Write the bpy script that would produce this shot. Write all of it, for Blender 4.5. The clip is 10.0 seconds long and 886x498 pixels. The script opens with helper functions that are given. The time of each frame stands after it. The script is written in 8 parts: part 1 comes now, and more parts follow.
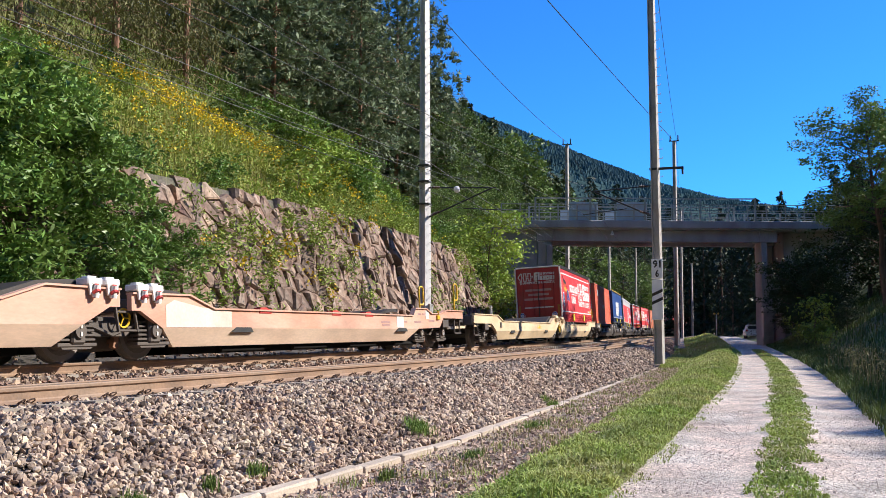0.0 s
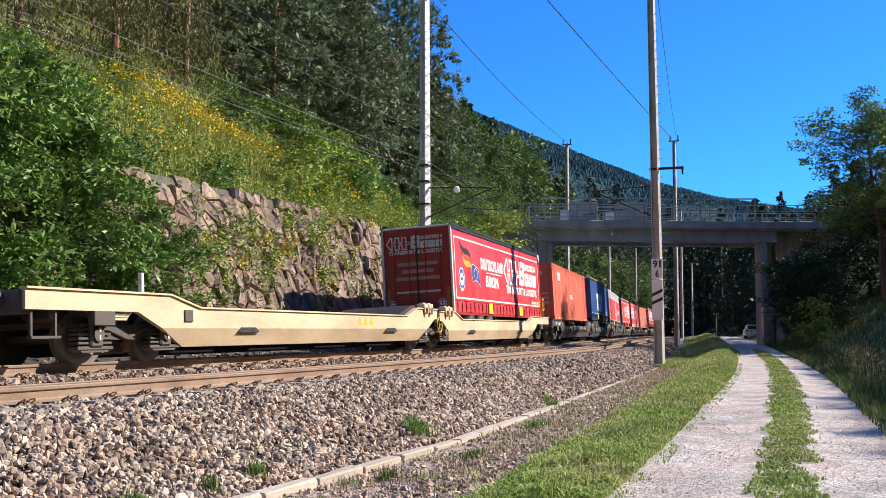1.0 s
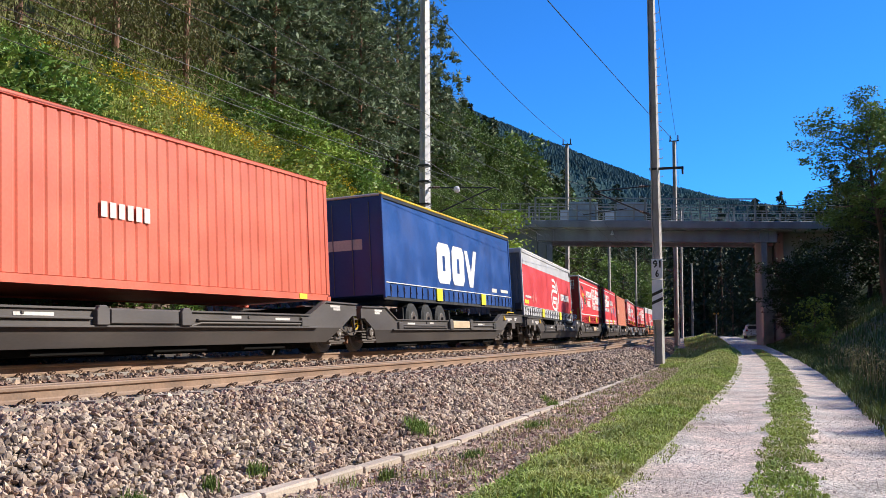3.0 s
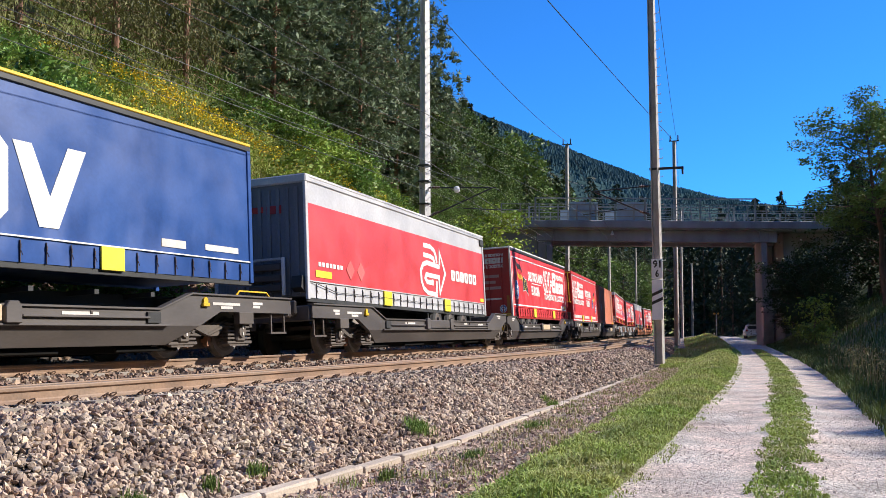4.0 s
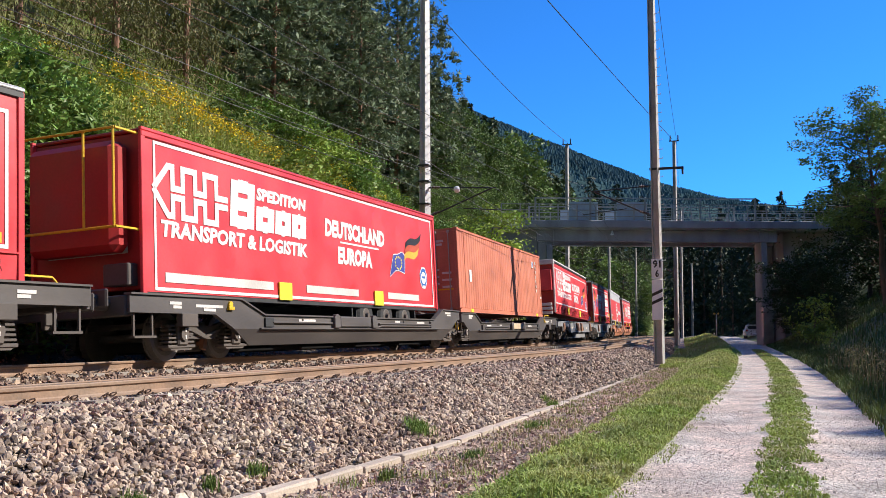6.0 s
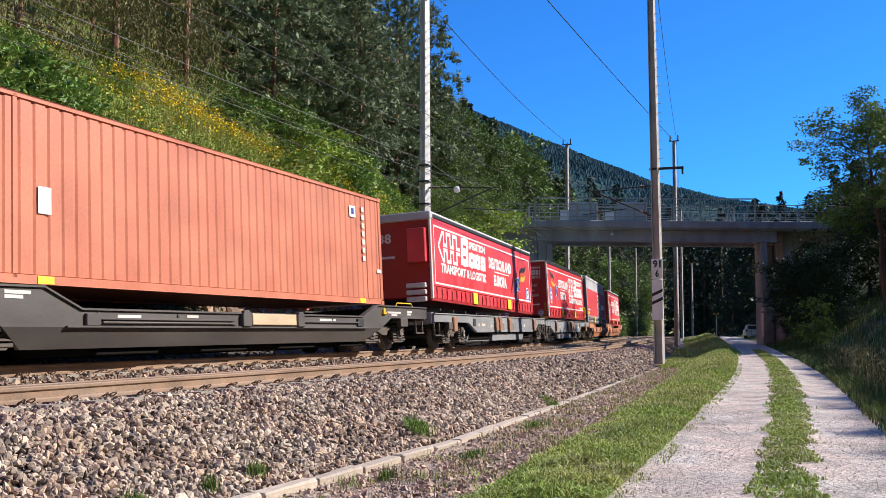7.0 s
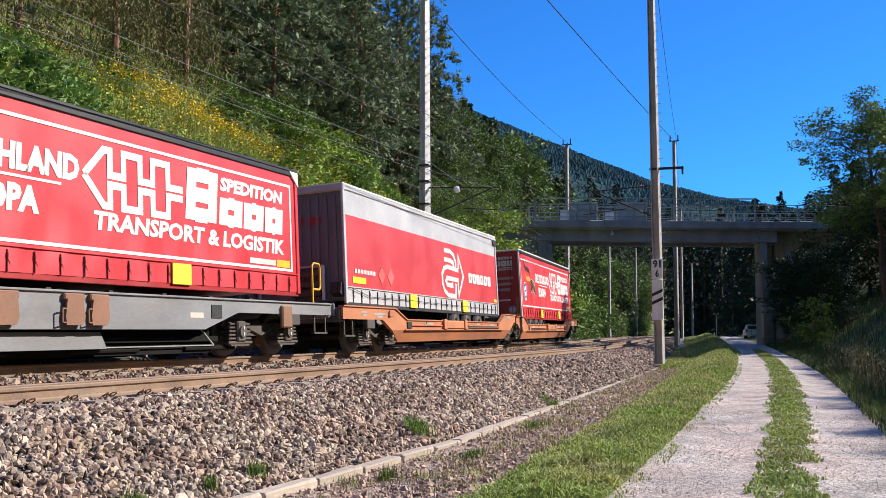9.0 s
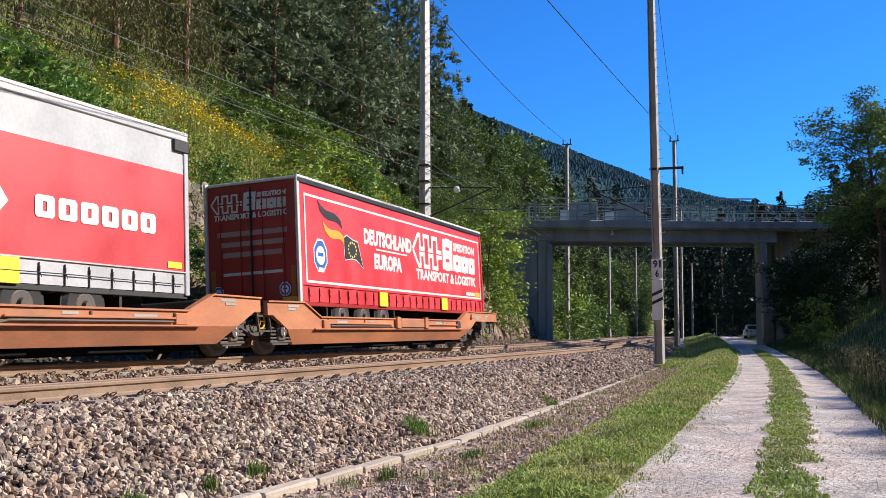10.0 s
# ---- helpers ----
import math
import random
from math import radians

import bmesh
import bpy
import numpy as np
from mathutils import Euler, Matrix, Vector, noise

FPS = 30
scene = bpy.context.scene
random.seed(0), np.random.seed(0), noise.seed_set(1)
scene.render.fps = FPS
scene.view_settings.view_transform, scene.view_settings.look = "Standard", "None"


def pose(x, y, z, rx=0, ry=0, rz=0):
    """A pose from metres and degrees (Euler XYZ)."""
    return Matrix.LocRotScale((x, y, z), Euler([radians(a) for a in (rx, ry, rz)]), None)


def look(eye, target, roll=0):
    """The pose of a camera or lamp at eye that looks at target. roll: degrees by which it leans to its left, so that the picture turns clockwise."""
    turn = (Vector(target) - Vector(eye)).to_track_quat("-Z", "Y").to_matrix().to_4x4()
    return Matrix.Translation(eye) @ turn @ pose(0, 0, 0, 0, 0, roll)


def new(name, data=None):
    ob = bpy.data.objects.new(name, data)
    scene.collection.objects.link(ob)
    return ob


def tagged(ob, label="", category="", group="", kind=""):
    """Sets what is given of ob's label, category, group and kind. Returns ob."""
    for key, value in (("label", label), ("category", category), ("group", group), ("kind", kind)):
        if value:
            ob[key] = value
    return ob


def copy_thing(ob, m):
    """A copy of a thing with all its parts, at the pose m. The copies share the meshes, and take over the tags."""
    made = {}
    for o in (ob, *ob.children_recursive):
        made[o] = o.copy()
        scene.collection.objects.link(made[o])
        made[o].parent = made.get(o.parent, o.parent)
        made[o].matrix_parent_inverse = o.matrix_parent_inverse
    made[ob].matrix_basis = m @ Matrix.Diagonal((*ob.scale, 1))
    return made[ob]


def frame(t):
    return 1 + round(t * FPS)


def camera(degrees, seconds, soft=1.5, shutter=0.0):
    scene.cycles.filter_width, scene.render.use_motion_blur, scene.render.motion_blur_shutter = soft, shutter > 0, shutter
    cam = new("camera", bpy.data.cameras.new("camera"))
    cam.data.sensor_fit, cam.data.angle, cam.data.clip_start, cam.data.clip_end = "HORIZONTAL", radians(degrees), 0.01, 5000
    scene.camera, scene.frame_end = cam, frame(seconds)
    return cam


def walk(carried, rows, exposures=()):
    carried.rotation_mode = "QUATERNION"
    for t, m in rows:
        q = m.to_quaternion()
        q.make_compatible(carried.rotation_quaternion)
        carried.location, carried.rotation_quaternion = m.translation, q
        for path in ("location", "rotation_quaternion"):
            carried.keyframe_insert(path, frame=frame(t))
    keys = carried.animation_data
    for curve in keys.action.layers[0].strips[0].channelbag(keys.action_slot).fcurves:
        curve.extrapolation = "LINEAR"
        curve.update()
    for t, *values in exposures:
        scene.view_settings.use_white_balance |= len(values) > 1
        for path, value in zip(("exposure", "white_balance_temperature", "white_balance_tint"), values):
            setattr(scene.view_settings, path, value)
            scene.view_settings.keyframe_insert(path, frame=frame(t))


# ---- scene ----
import itertools

cam = camera(50.4, 10.0, soft=0.7)
EYE = (0.0, 0.0, 0.618)
AIM = (0.0, math.cos(radians(4.769)), 0.618 + math.sin(radians(4.769)))
walk(cam, [(0.0, look(EYE, AIM, 0.322)), (10.0, look(EYE, AIM, 0.322))], exposures=[(0.0, 0.65), (1.5, 0.65), (2.5, 0.47), (4.5, 0.53), (7.0, 0.48), (10.0, 0.43)])

# ---- the line of the railway: heading and curvature of the rail beside the lane ----
STEP = 0.5
GRID = np.arange(-340.0, 420.0, STEP)
KAPPA = np.interp(GRID, [-70, -20, 30, 70, 110, 160, 250], [0.002, 0.0037, 0.0032, 0.0007, -0.0006, -0.0016, -0.0004])
ZERO = int(np.argmin(np.abs(GRID)))
HEAD = np.cumsum(-KAPPA * STEP)
HEAD += radians(24.747) - HEAD[ZERO]
LINE_X = np.cumsum(np.sin(HEAD) * STEP)
LINE_Y = np.cumsum(np.cos(HEAD) * STEP)
LINE_X += -math.cos(radians(24.747)) * 8.082 - LINE_X[ZERO]
LINE_Y += math.sin(radians(24.747)) * 8.082 - LINE_Y[ZERO]
GRADE = -0.0038
TRACK_GAP = 3.918      # between like rails of the two tracks
CANT = radians(3.42)
FAR_C = TRACK_GAP + 0.75
NEAR_C = 0.75


def line(s, off=0.0):
    """Place on the plan at s metres along the line, off metres to the hill side; and the heading there."""
    s = np.asarray(s, float)
    a = np.interp(s, GRID, HEAD)
    x = np.interp(s, GRID, LINE_X) - np.cos(a) * off
    y = np.interp(s, GRID, LINE_Y) + np.sin(a) * off
    return x, y, a


def at(s, off, z=0.0):
    x, y, a = line(s, off)
    return Vector((float(x), float(y), float(z)))


def heading(s):
    return float(np.interp(s, GRID, HEAD))


def along(s, off, z=0.0, turn=0.0):
    """Pose whose x axis runs along the line, y to the hill side, z up."""
    x, y, a = line(s, off)
    return pose(float(x), float(y), z, 0, 0, 90 - math.degrees(float(a)) + turn)


def s_off(x, y):
    """Line coordinates of places on the plan."""
    x, y = np.asarray(x, float).ravel(), np.asarray(y, float).ravel()
    step = 4
    d = (x[:, None] - LINE_X[None, ::step]) ** 2 + (y[:, None] - LINE_Y[None, ::step]) ** 2
    i = np.argmin(d, 1) * step
    a = HEAD[i]
    dx, dy = x - LINE_X[i], y - LINE_Y[i]
    return GRID[i] + dx * np.sin(a) + dy * np.cos(a), -dx * np.cos(a) + dy * np.sin(a)


# ---- light ----
SUN_AZ, SUN_EL = math.atan2(0.975, 0.22), radians(35)
world = bpy.data.worlds.new("sky")
scene.world = world
world.use_nodes = True
wn = world.node_tree.nodes
sky = wn.new("ShaderNodeTexSky")
sky.sky_type, sky.sun_disc = "NISHITA", False
sky.sun_elevation, sky.sun_rotation = SUN_EL, SUN_AZ
sky.altitude, sky.air_density, sky.dust_density, sky.ozone_density = 900, 1.0, 0.3, 3.0
tone = wn.new("ShaderNodeMix")
tone.data_type, tone.blend_type = "RGBA", "MULTIPLY"
tone.inputs["Factor"].default_value = 1.0
tone.inputs["B"].default_value = (0.20, 0.77, 1.50, 1)
world.node_tree.links.new(sky.outputs[0], tone.inputs["A"])
world.node_tree.links.new(tone.outputs["Result"], wn["Background"].inputs[0])
wn["Background"].inputs[1].default_value = 0.101
sun = new("sun", bpy.data.lights.new("sun", "SUN"))
sun.data.energy, sun.data.angle, sun.data.color = 5.0, radians(0.53), (1.0, 0.93, 0.82)
toward = Vector((math.sin(SUN_AZ) * math.cos(SUN_EL), math.cos(SUN_AZ) * math.cos(SUN_EL), math.sin(SUN_EL)))
sun.matrix_world = look(toward * 100, (0, 0, 0))


# ---- materials ----
def mat(name, base, rough=0.7, metal=0.0, vary=0.25, scale=6.0, fine=60.0, bump=0.15, tint=None, spread=0.0, island=0.0,
        stain=None, stain_scale=1.2, stain_amount=0.0, spec=0.5, object_space=True, bump_scale=None, stretch=(1, 1, 1), grit=0.0, grit_scale=60.0):
    """Procedural surface: base colour broken up at two scales, stains, bump, and a shift from piece to piece."""
    m = bpy.data.materials.new(name)
    m.use_nodes = True
    nt = m.node_tree
    n, l = nt.nodes, nt.links
    b = n["Principled BSDF"]
    b.inputs["Roughness"].default_value, b.inputs["Metallic"].default_value = rough, metal
    b.inputs["Specular IOR Level"].default_value = spec
    tc = n.new("ShaderNodeTexCoord")
    mp = n.new("ShaderNodeMapping")
    mp.inputs["Scale"].default_value = stretch
    l.new(tc.outputs["Object" if object_space else "Generated"], mp.inputs[0])
    co = mp.outputs[0]

    def nz(sc, det=4.0):
        q = n.new("ShaderNodeTexNoise")
        q.inputs["Scale"].default_value, q.inputs["Detail"].default_value = sc, det
        l.new(co, q.inputs["Vector"])
        return q.outputs["Fac"]

    def rng(fac, lo, hi, a=0.3, z=0.7):
        q = n.new("ShaderNodeMapRange")
        q.inputs[1].default_value, q.inputs[2].default_value, q.inputs[3].default_value, q.inputs[4].default_value = a, z, lo, hi
        l.new(fac, q.inputs[0])
        return q.outputs[0]

    def mul(a, k):
        q = n.new("ShaderNodeMath")
        q.operation = "MULTIPLY"
        l.new(a, q.inputs[0])
        if isinstance(k, float):
            q.inputs[1].default_value = k
        else:
            l.new(k, q.inputs[1])
        return q.outputs[0]

    big, small = nz(scale), nz(fine, 3.0)
    val = mul(rng(big, 1 - vary, 1 + vary), rng(small, 1 - vary * 0.7, 1 + vary * 0.7))
    hsv = n.new("ShaderNodeHueSaturation")
    mix = n.new("ShaderNodeMix")
    mix.data_type = "RGBA"
    mix.inputs["A"].default_value = (*base, 1)
    mix.inputs["B"].default_value = (*(tint or base), 1)
    l.new(rng(nz(scale * 0.6, 2.0), 0, 1, 0.4, 0.62), mix.inputs["Factor"])
    col = mix.outputs["Result"]
    if stain_amount:
        m2 = n.new("ShaderNodeMix")
        m2.data_type = "RGBA"
        l.new(col, m2.inputs["A"])
        m2.inputs["B"].default_value = (*(stain or (0.1, 0.08, 0.06)), 1)
        l.new(rng(nz(stain_scale, 6.0), 0, stain_amount, 0.48, 0.68), m2.inputs["Factor"])
        col = m2.outputs["Result"]
    height = None
    if grit:
        vo = n.new("ShaderNodeTexVoronoi")
        vo.inputs["Scale"].default_value = grit_scale
        l.new(co, vo.inputs["Vector"])
        sep = n.new("ShaderNodeSeparateColor")
        l.new(vo.outputs["Color"], sep.inputs[0])
        val = mul(val, rng(sep.outputs[0], 1 - grit, 1 + grit, 0, 1))
        height = rng(vo.outputs["Distance"], 1.0, 0.0, 0.0, 0.7)
    if spread:
        info = n.new("ShaderNodeObjectInfo")
        val = mul(val, rng(info.outputs["Random"], 1 - spread, 1 + spread, 0, 1))
    if island:
        geo = n.new("ShaderNodeNewGeometry")
        val = mul(val, rng(geo.outputs["Random Per Island"], 1 - island, 1 + island, 0, 1))
        hue = rng(geo.outputs["Random Per Island"], 0.485, 0.515, 0, 1)
        l.new(hue, hsv.inputs["Hue"])
    l.new(col, hsv.inputs["Color"])
    l.new(val, hsv.inputs["Value"])
    l.new(hsv.outputs[0], b.inputs["Base Color"])
    l.new(rng(big, max(0.05, rough - 0.1), min(1, rough + 0.1)), b.inputs["Roughness"])
    if bump:
        bp = n.new("ShaderNodeBump")
        bp.inputs["Strength"].default_value, bp.inputs["Distance"].default_value = bump, 0.02
        l.new(height if height is not None else nz(bump_scale, 5.0) if bump_scale else small, bp.inputs["Height"])
        l.new(bp.outputs[0], b.inputs["Normal"])
    return m


def leafy(name, base, tint, island=0.35, scale=0.5, gloss=0.62, thin=0.16):
    """Leaves: two greens, each leaf a little different, light passing through."""
    m = mat(name, base, rough=gloss, vary=0.25, scale=scale, fine=9.0, bump=0.0, tint=tint, island=island, spread=0.12, spec=0.25)
    n, l = m.node_tree.nodes, m.node_tree.links
    b = n["Principled BSDF"]
    tr = n.new("ShaderNodeBsdfTranslucent")
    l.new(b.inputs["Base Color"].links[0].from_socket, tr.inputs["Color"])
    mx = n.new("ShaderNodeMixShader")
    mx.inputs[0].default_value = thin
    l.new(b.outputs[0], mx.inputs[1])
    l.new(tr.outputs[0], mx.inputs[2])
    l.new(mx.outputs[0], n["Material Output"].inputs[0])
    return m


M = {}
M["ballast"] = mat("ballast_stone", (0.385, 0.300, 0.238), 0.9, vary=0.28, scale=3, fine=40, bump=0.25, tint=(0.35, 0.245, 0.185), island=0.72)
M["ballast_rusty"] = mat("rust_stained_ballast", (0.335, 0.235, 0.175), 0.9, vary=0.28, scale=3, fine=40, bump=0.25, tint=(0.28, 0.175, 0.12), island=0.6)
M["pebble"] = mat("verge_pebble", (0.48, 0.35, 0.275), 0.9, vary=0.25, scale=3, fine=40, bump=0.3, tint=(0.42, 0.29, 0.22), island=0.5)
# shade in the gaps between stones is put into this dark colour
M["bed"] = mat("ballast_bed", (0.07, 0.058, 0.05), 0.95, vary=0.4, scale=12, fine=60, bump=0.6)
M["rail"] = mat("rail_rust", (0.30, 0.19, 0.125), 0.75, vary=0.2, scale=2, fine=30, bump=0.1, tint=(0.24, 0.15, 0.10), stain=(0.42, 0.33, 0.25), stain_amount=0.4, stain_scale=0.6)
M["rail_top"] = mat("rail_running_face", (0.20, 0.17, 0.15), 0.45, metal=0.5, vary=0.15, scale=2, fine=30, bump=0.02)
M["clip"] = mat("clip_steel", (0.17, 0.11, 0.08), 0.7, metal=0.3, vary=0.2)
M["sleeper"] = mat("sleeper_concrete", (0.30, 0.26, 0.22), 0.9, vary=0.2, scale=5, spread=0.1)
M["kerb"] = mat("kerb_concrete", (0.50, 0.41, 0.33), 0.9, vary=0.22, scale=3, fine=45, bump=0.3, spread=0.1, stain=(0.25, 0.22, 0.17), stain_amount=0.5, stain_scale=2.5)
M["gravel"] = mat("lane_gravel", (0.585, 0.470, 0.405), 0.95, vary=0.30, scale=1.6, fine=46, bump=0.7, tint=(0.55, 0.49, 0.44), grit=0.55, grit_scale=48.0, stain=(0.34, 0.29, 0.235), stain_amount=0.5, stain_scale=0.7)
M["soil"] = mat("verge_soil", (0.37, 0.27, 0.205), 0.95, vary=0.45, scale=2, fine=26, bump=0.9, tint=(0.43, 0.335, 0.26), grit=0.5, grit_scale=40.0, stain=(0.10, 0.11, 0.04), stain_amount=0.5)
# turf at the bank's foot, its shade put into the dark green
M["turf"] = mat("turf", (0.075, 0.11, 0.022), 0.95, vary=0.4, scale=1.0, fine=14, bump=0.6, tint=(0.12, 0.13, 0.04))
M["hill"] = mat("hill_grass", (0.10, 0.14, 0.025), 0.95, vary=0.5, scale=0.5, fine=6, bump=0.6, tint=(0.14, 0.14, 0.04))
M["concrete"] = mat("bridge_concrete", (0.38, 0.39, 0.41), 0.9, vary=0.18, scale=0.8, fine=20, bump=0.2, tint=(0.34, 0.345, 0.355), stain=(0.15, 0.145, 0.14), stain_amount=0.5, stain_scale=0.5, stretch=(1, 1, 0.4))
M["steel"] = mat("galvanised_steel", (0.48, 0.48, 0.47), 0.5, metal=0.6, vary=0.15, scale=1.5, fine=25, bump=0.05, tint=(0.40, 0.39, 0.37))
M["mast"] = mat("mast_steel", (0.48, 0.455, 0.43), 0.6, metal=0.05, vary=0.18, scale=1.0, fine=14, bump=0.1, tint=(0.44, 0.40, 0.37), stain=(0.22, 0.15, 0.11), stain_amount=0.35, stain_scale=1.2)
M["black"] = mat("black_steel", (0.03, 0.03, 0.03), 0.6, vary=0.3)
M["wire"] = mat("wire_copper", (0.035, 0.035, 0.035), 0.6, vary=0.1)
M["white"] = mat("white_enamel", (0.88, 0.88, 0.87), 0.5, vary=0.06, scale=3, bump=0.02)
M["print_black"] = mat("black_enamel", (0.02, 0.02, 0.02), 0.5, vary=0.1, bump=0.0)
M["rock"] = mat("wall_stone", (0.195, 0.118, 0.088), 0.9, vary=0.45, scale=1.8, fine=11, bump=1.0, tint=(0.31, 0.225, 0.175), spread=0.38, stain=(0.13, 0.11, 0.10), stain_amount=0.6, stain_scale=1.4, bump_scale=6.0)
M["mortar"] = mat("wall_backing", (0.115, 0.10, 0.085), 0.95, vary=0.4, scale=2, fine=12, bump=0.8, tint=(0.10, 0.11, 0.05))
M["bark"] = mat("bark", (0.13, 0.085, 0.06), 0.95, vary=0.4, scale=3, fine=18, bump=0.8, stretch=(1, 1, 0.25))
M["pine_bark"] = mat("pine_bark", (0.24, 0.13, 0.085), 0.95, vary=0.4, scale=3, fine=18, bump=0.8, stretch=(1, 1, 0.25))
M["conifer"] = leafy("conifer_needles", (0.165, 0.215, 0.125), (0.17, 0.21, 0.11))
M["larch"] = leafy("larch_needles", (0.135, 0.14, 0.046), (0.155, 0.15, 0.05))
M["leaf"] = leafy("broad_leaf", (0.165, 0.26, 0.055), (0.12, 0.21, 0.045), gloss=0.42)
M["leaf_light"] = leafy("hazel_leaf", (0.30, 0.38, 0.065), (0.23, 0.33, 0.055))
# the bank trees' shade is put into this near-black green
M["leaf_shaded"] = leafy("dark_leaf", (0.026, 0.050, 0.016), (0.034, 0.060, 0.019), thin=0.04)
M["grass"] = leafy("grass_blade", (0.27, 0.345, 0.075), (0.39, 0.40, 0.14), scale=1.0)
M["grass_hill"] = leafy("hill_grass_blade", (0.29, 0.33, 0.065), (0.38, 0.345, 0.10), scale=0.6)
M["straw"] = leafy("dry_grass", (0.34, 0.29, 0.15), (0.26, 0.24, 0.10))
M["flower"] = leafy("yellow_flower", (0.66, 0.47, 0.03), (0.58, 0.40, 0.03), island=0.3)
# distance haze is put into this bluish base colour
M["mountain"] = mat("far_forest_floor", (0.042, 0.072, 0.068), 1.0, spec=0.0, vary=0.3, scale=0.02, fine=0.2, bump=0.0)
M["rock_far"] = mat("wall_stone_rest", (0.195, 0.118, 0.088), 0.9, vary=0.45, scale=1.8, fine=11, bump=1.0, tint=(0.31, 0.225, 0.175), island=0.38, stain=(0.13, 0.11, 0.10), stain_amount=0.6, stain_scale=1.4, bump_scale=6.0)
M["screen"] = mat("pale_screen", (0.52, 0.61, 0.70), 0.4, vary=0.08, scale=2)
M["cable"] = mat("grey_cable", (0.17, 0.165, 0.16), 0.6, vary=0.1)
M["rust_insulator"] = mat("brown_porcelain", (0.12, 0.06, 0.04), 0.3, vary=0.1)
M["silver_paint"] = mat("car_silver", (0.66, 0.67, 0.69), 0.3, metal=0.5, vary=0.05)
M["lamp_red"] = mat("lamp_red_glass", (0.45, 0.03, 0.02), 0.3, vary=0.05)
M["amber"] = mat("lamp_amber_glass", (0.75, 0.35, 0.03), 0.3, vary=0.05)
# base and tint carry the blue haze that lies over the far trees
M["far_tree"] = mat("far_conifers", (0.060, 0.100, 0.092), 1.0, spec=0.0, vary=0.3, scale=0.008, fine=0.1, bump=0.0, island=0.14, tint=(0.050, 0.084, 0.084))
# shaded copy of the grass: the bank's shade is in the colour
M["grass_bank_shaded"] = leafy("bank_grass_blade", (0.075, 0.115, 0.028), (0.10, 0.13, 0.035))
M["gravel_stone"] = mat("lane_pebble", (0.60, 0.50, 0.445), 0.95, vary=0.2, scale=6, fine=60, bump=0.1, island=0.35)
M["leaf_mid"] = leafy("forest_leaf", (0.165, 0.235, 0.055), (0.12, 0.185, 0.046))
M["leaf_slope"] = leafy("slope_leaf", (0.095, 0.155, 0.042), (0.13, 0.185, 0.05))
# lit copy of the spruce green: hill-side sunlight is put into the colour
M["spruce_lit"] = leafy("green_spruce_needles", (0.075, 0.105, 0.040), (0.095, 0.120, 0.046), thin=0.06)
# shaded copy: the backlit forest's darkness is put into the colour
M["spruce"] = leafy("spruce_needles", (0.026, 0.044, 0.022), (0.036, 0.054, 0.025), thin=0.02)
M["herb"] = leafy("herb_leaf", (0.23, 0.32, 0.055), (0.31, 0.36, 0.075), scale=0.9)
M["mast_pale"] = mat("pale_mast_steel", (0.66, 0.65, 0.66), 0.55, metal=0.05, vary=0.12, scale=1.0, fine=14, bump=0.1, tint=(0.62, 0.61, 0.62), stain=(0.30, 0.24, 0.20), stain_amount=0.25, stain_scale=1.2)
# near-black that stands in for the shade under the wagons
M["grime"] = mat("underframe_grime", (0.014, 0.013, 0.012), 0.9, vary=0.3, scale=3, spec=0.2)


# ---- mesh helpers ----
def link_mesh(name, verts, faces, material, parent=None, label="", smooth=False):
    me = bpy.data.meshes.new(name)
    me.from_pydata([tuple(v) for v in verts], [], [tuple(f) for f in faces])
    return finish(name, me, material, parent, label, smooth)


def finish(name, me, material, parent=None, label="", smooth=False):
    for m in (material if isinstance(material, (list, tuple)) else [material]):
        me.materials.append(m)
    if smooth:
        me.shade_smooth()
    ob = new(name, me)
    if parent is not None:
        ob.parent = parent
    if label:
        ob["label"] = label
    return ob


def part(name, bm, material, parent=None, label="", smooth=False):
    me = bpy.data.meshes.new(name)
    bm.normal_update()
    bm.to_mesh(me)
    bm.free()
    return finish(name, me, material, parent, label, smooth)


def reuse(ob, m, parent=None, name=None):
    """Another object on the same mesh."""
    o = new(name or ob.name.split(".")[0], ob.data)
    o.parent = parent
    o.matrix_local = m
    if "label" in ob.keys():
        o["label"] = ob["label"]
    return o


def empty(name, m=None, **tags):
    ob = new(name)
    ob.empty_display_size = 0.3
    if m is not None:
        ob.matrix_world = m
    return tagged(ob, **tags)


def add_box(bm, x0, x1, y0, y1, z0, z1, bevel=0.0, m=None):
    r = bmesh.ops.create_cube(bm, size=1.0)
    vs = r["verts"]
    for v in vs:
        v.co = Vector(((x0 + x1) / 2 + v.co.x * (x1 - x0), (y0 + y1) / 2 + v.co.y * (y1 - y0), (z0 + z1) / 2 + v.co.z * (z1 - z0)))
    if bevel:
        es = list({e for v in vs for e in v.link_edges})
        r = bmesh.ops.bevel(bm, geom=es, offset=bevel, segments=1, affect="EDGES")
        vs = list({v for f in r["faces"] for v in f.verts} | {v for v in vs if v.is_valid})
    if m is not None:
        bmesh.ops.transform(bm, matrix=m, verts=[v for v in vs if v.is_valid])
    return vs


def box_bm(*a, **k):
    bm = bmesh.new()
    add_box(bm, *a, **k)
    return bm


def add_tube(bm, p, q, r0, r1=None, n=8):
    p, q = Vector(p), Vector(q)
    r1 = r0 if r1 is None else r1
    d = q - p
    m = Matrix.Translation((p + q) / 2) @ d.to_track_quat("Z", "Y").to_matrix().to_4x4()
    return bmesh.ops.create_cone(bm, cap_ends=True, segments=n, radius1=r0, radius2=r1, depth=d.length, matrix=m)["verts"]


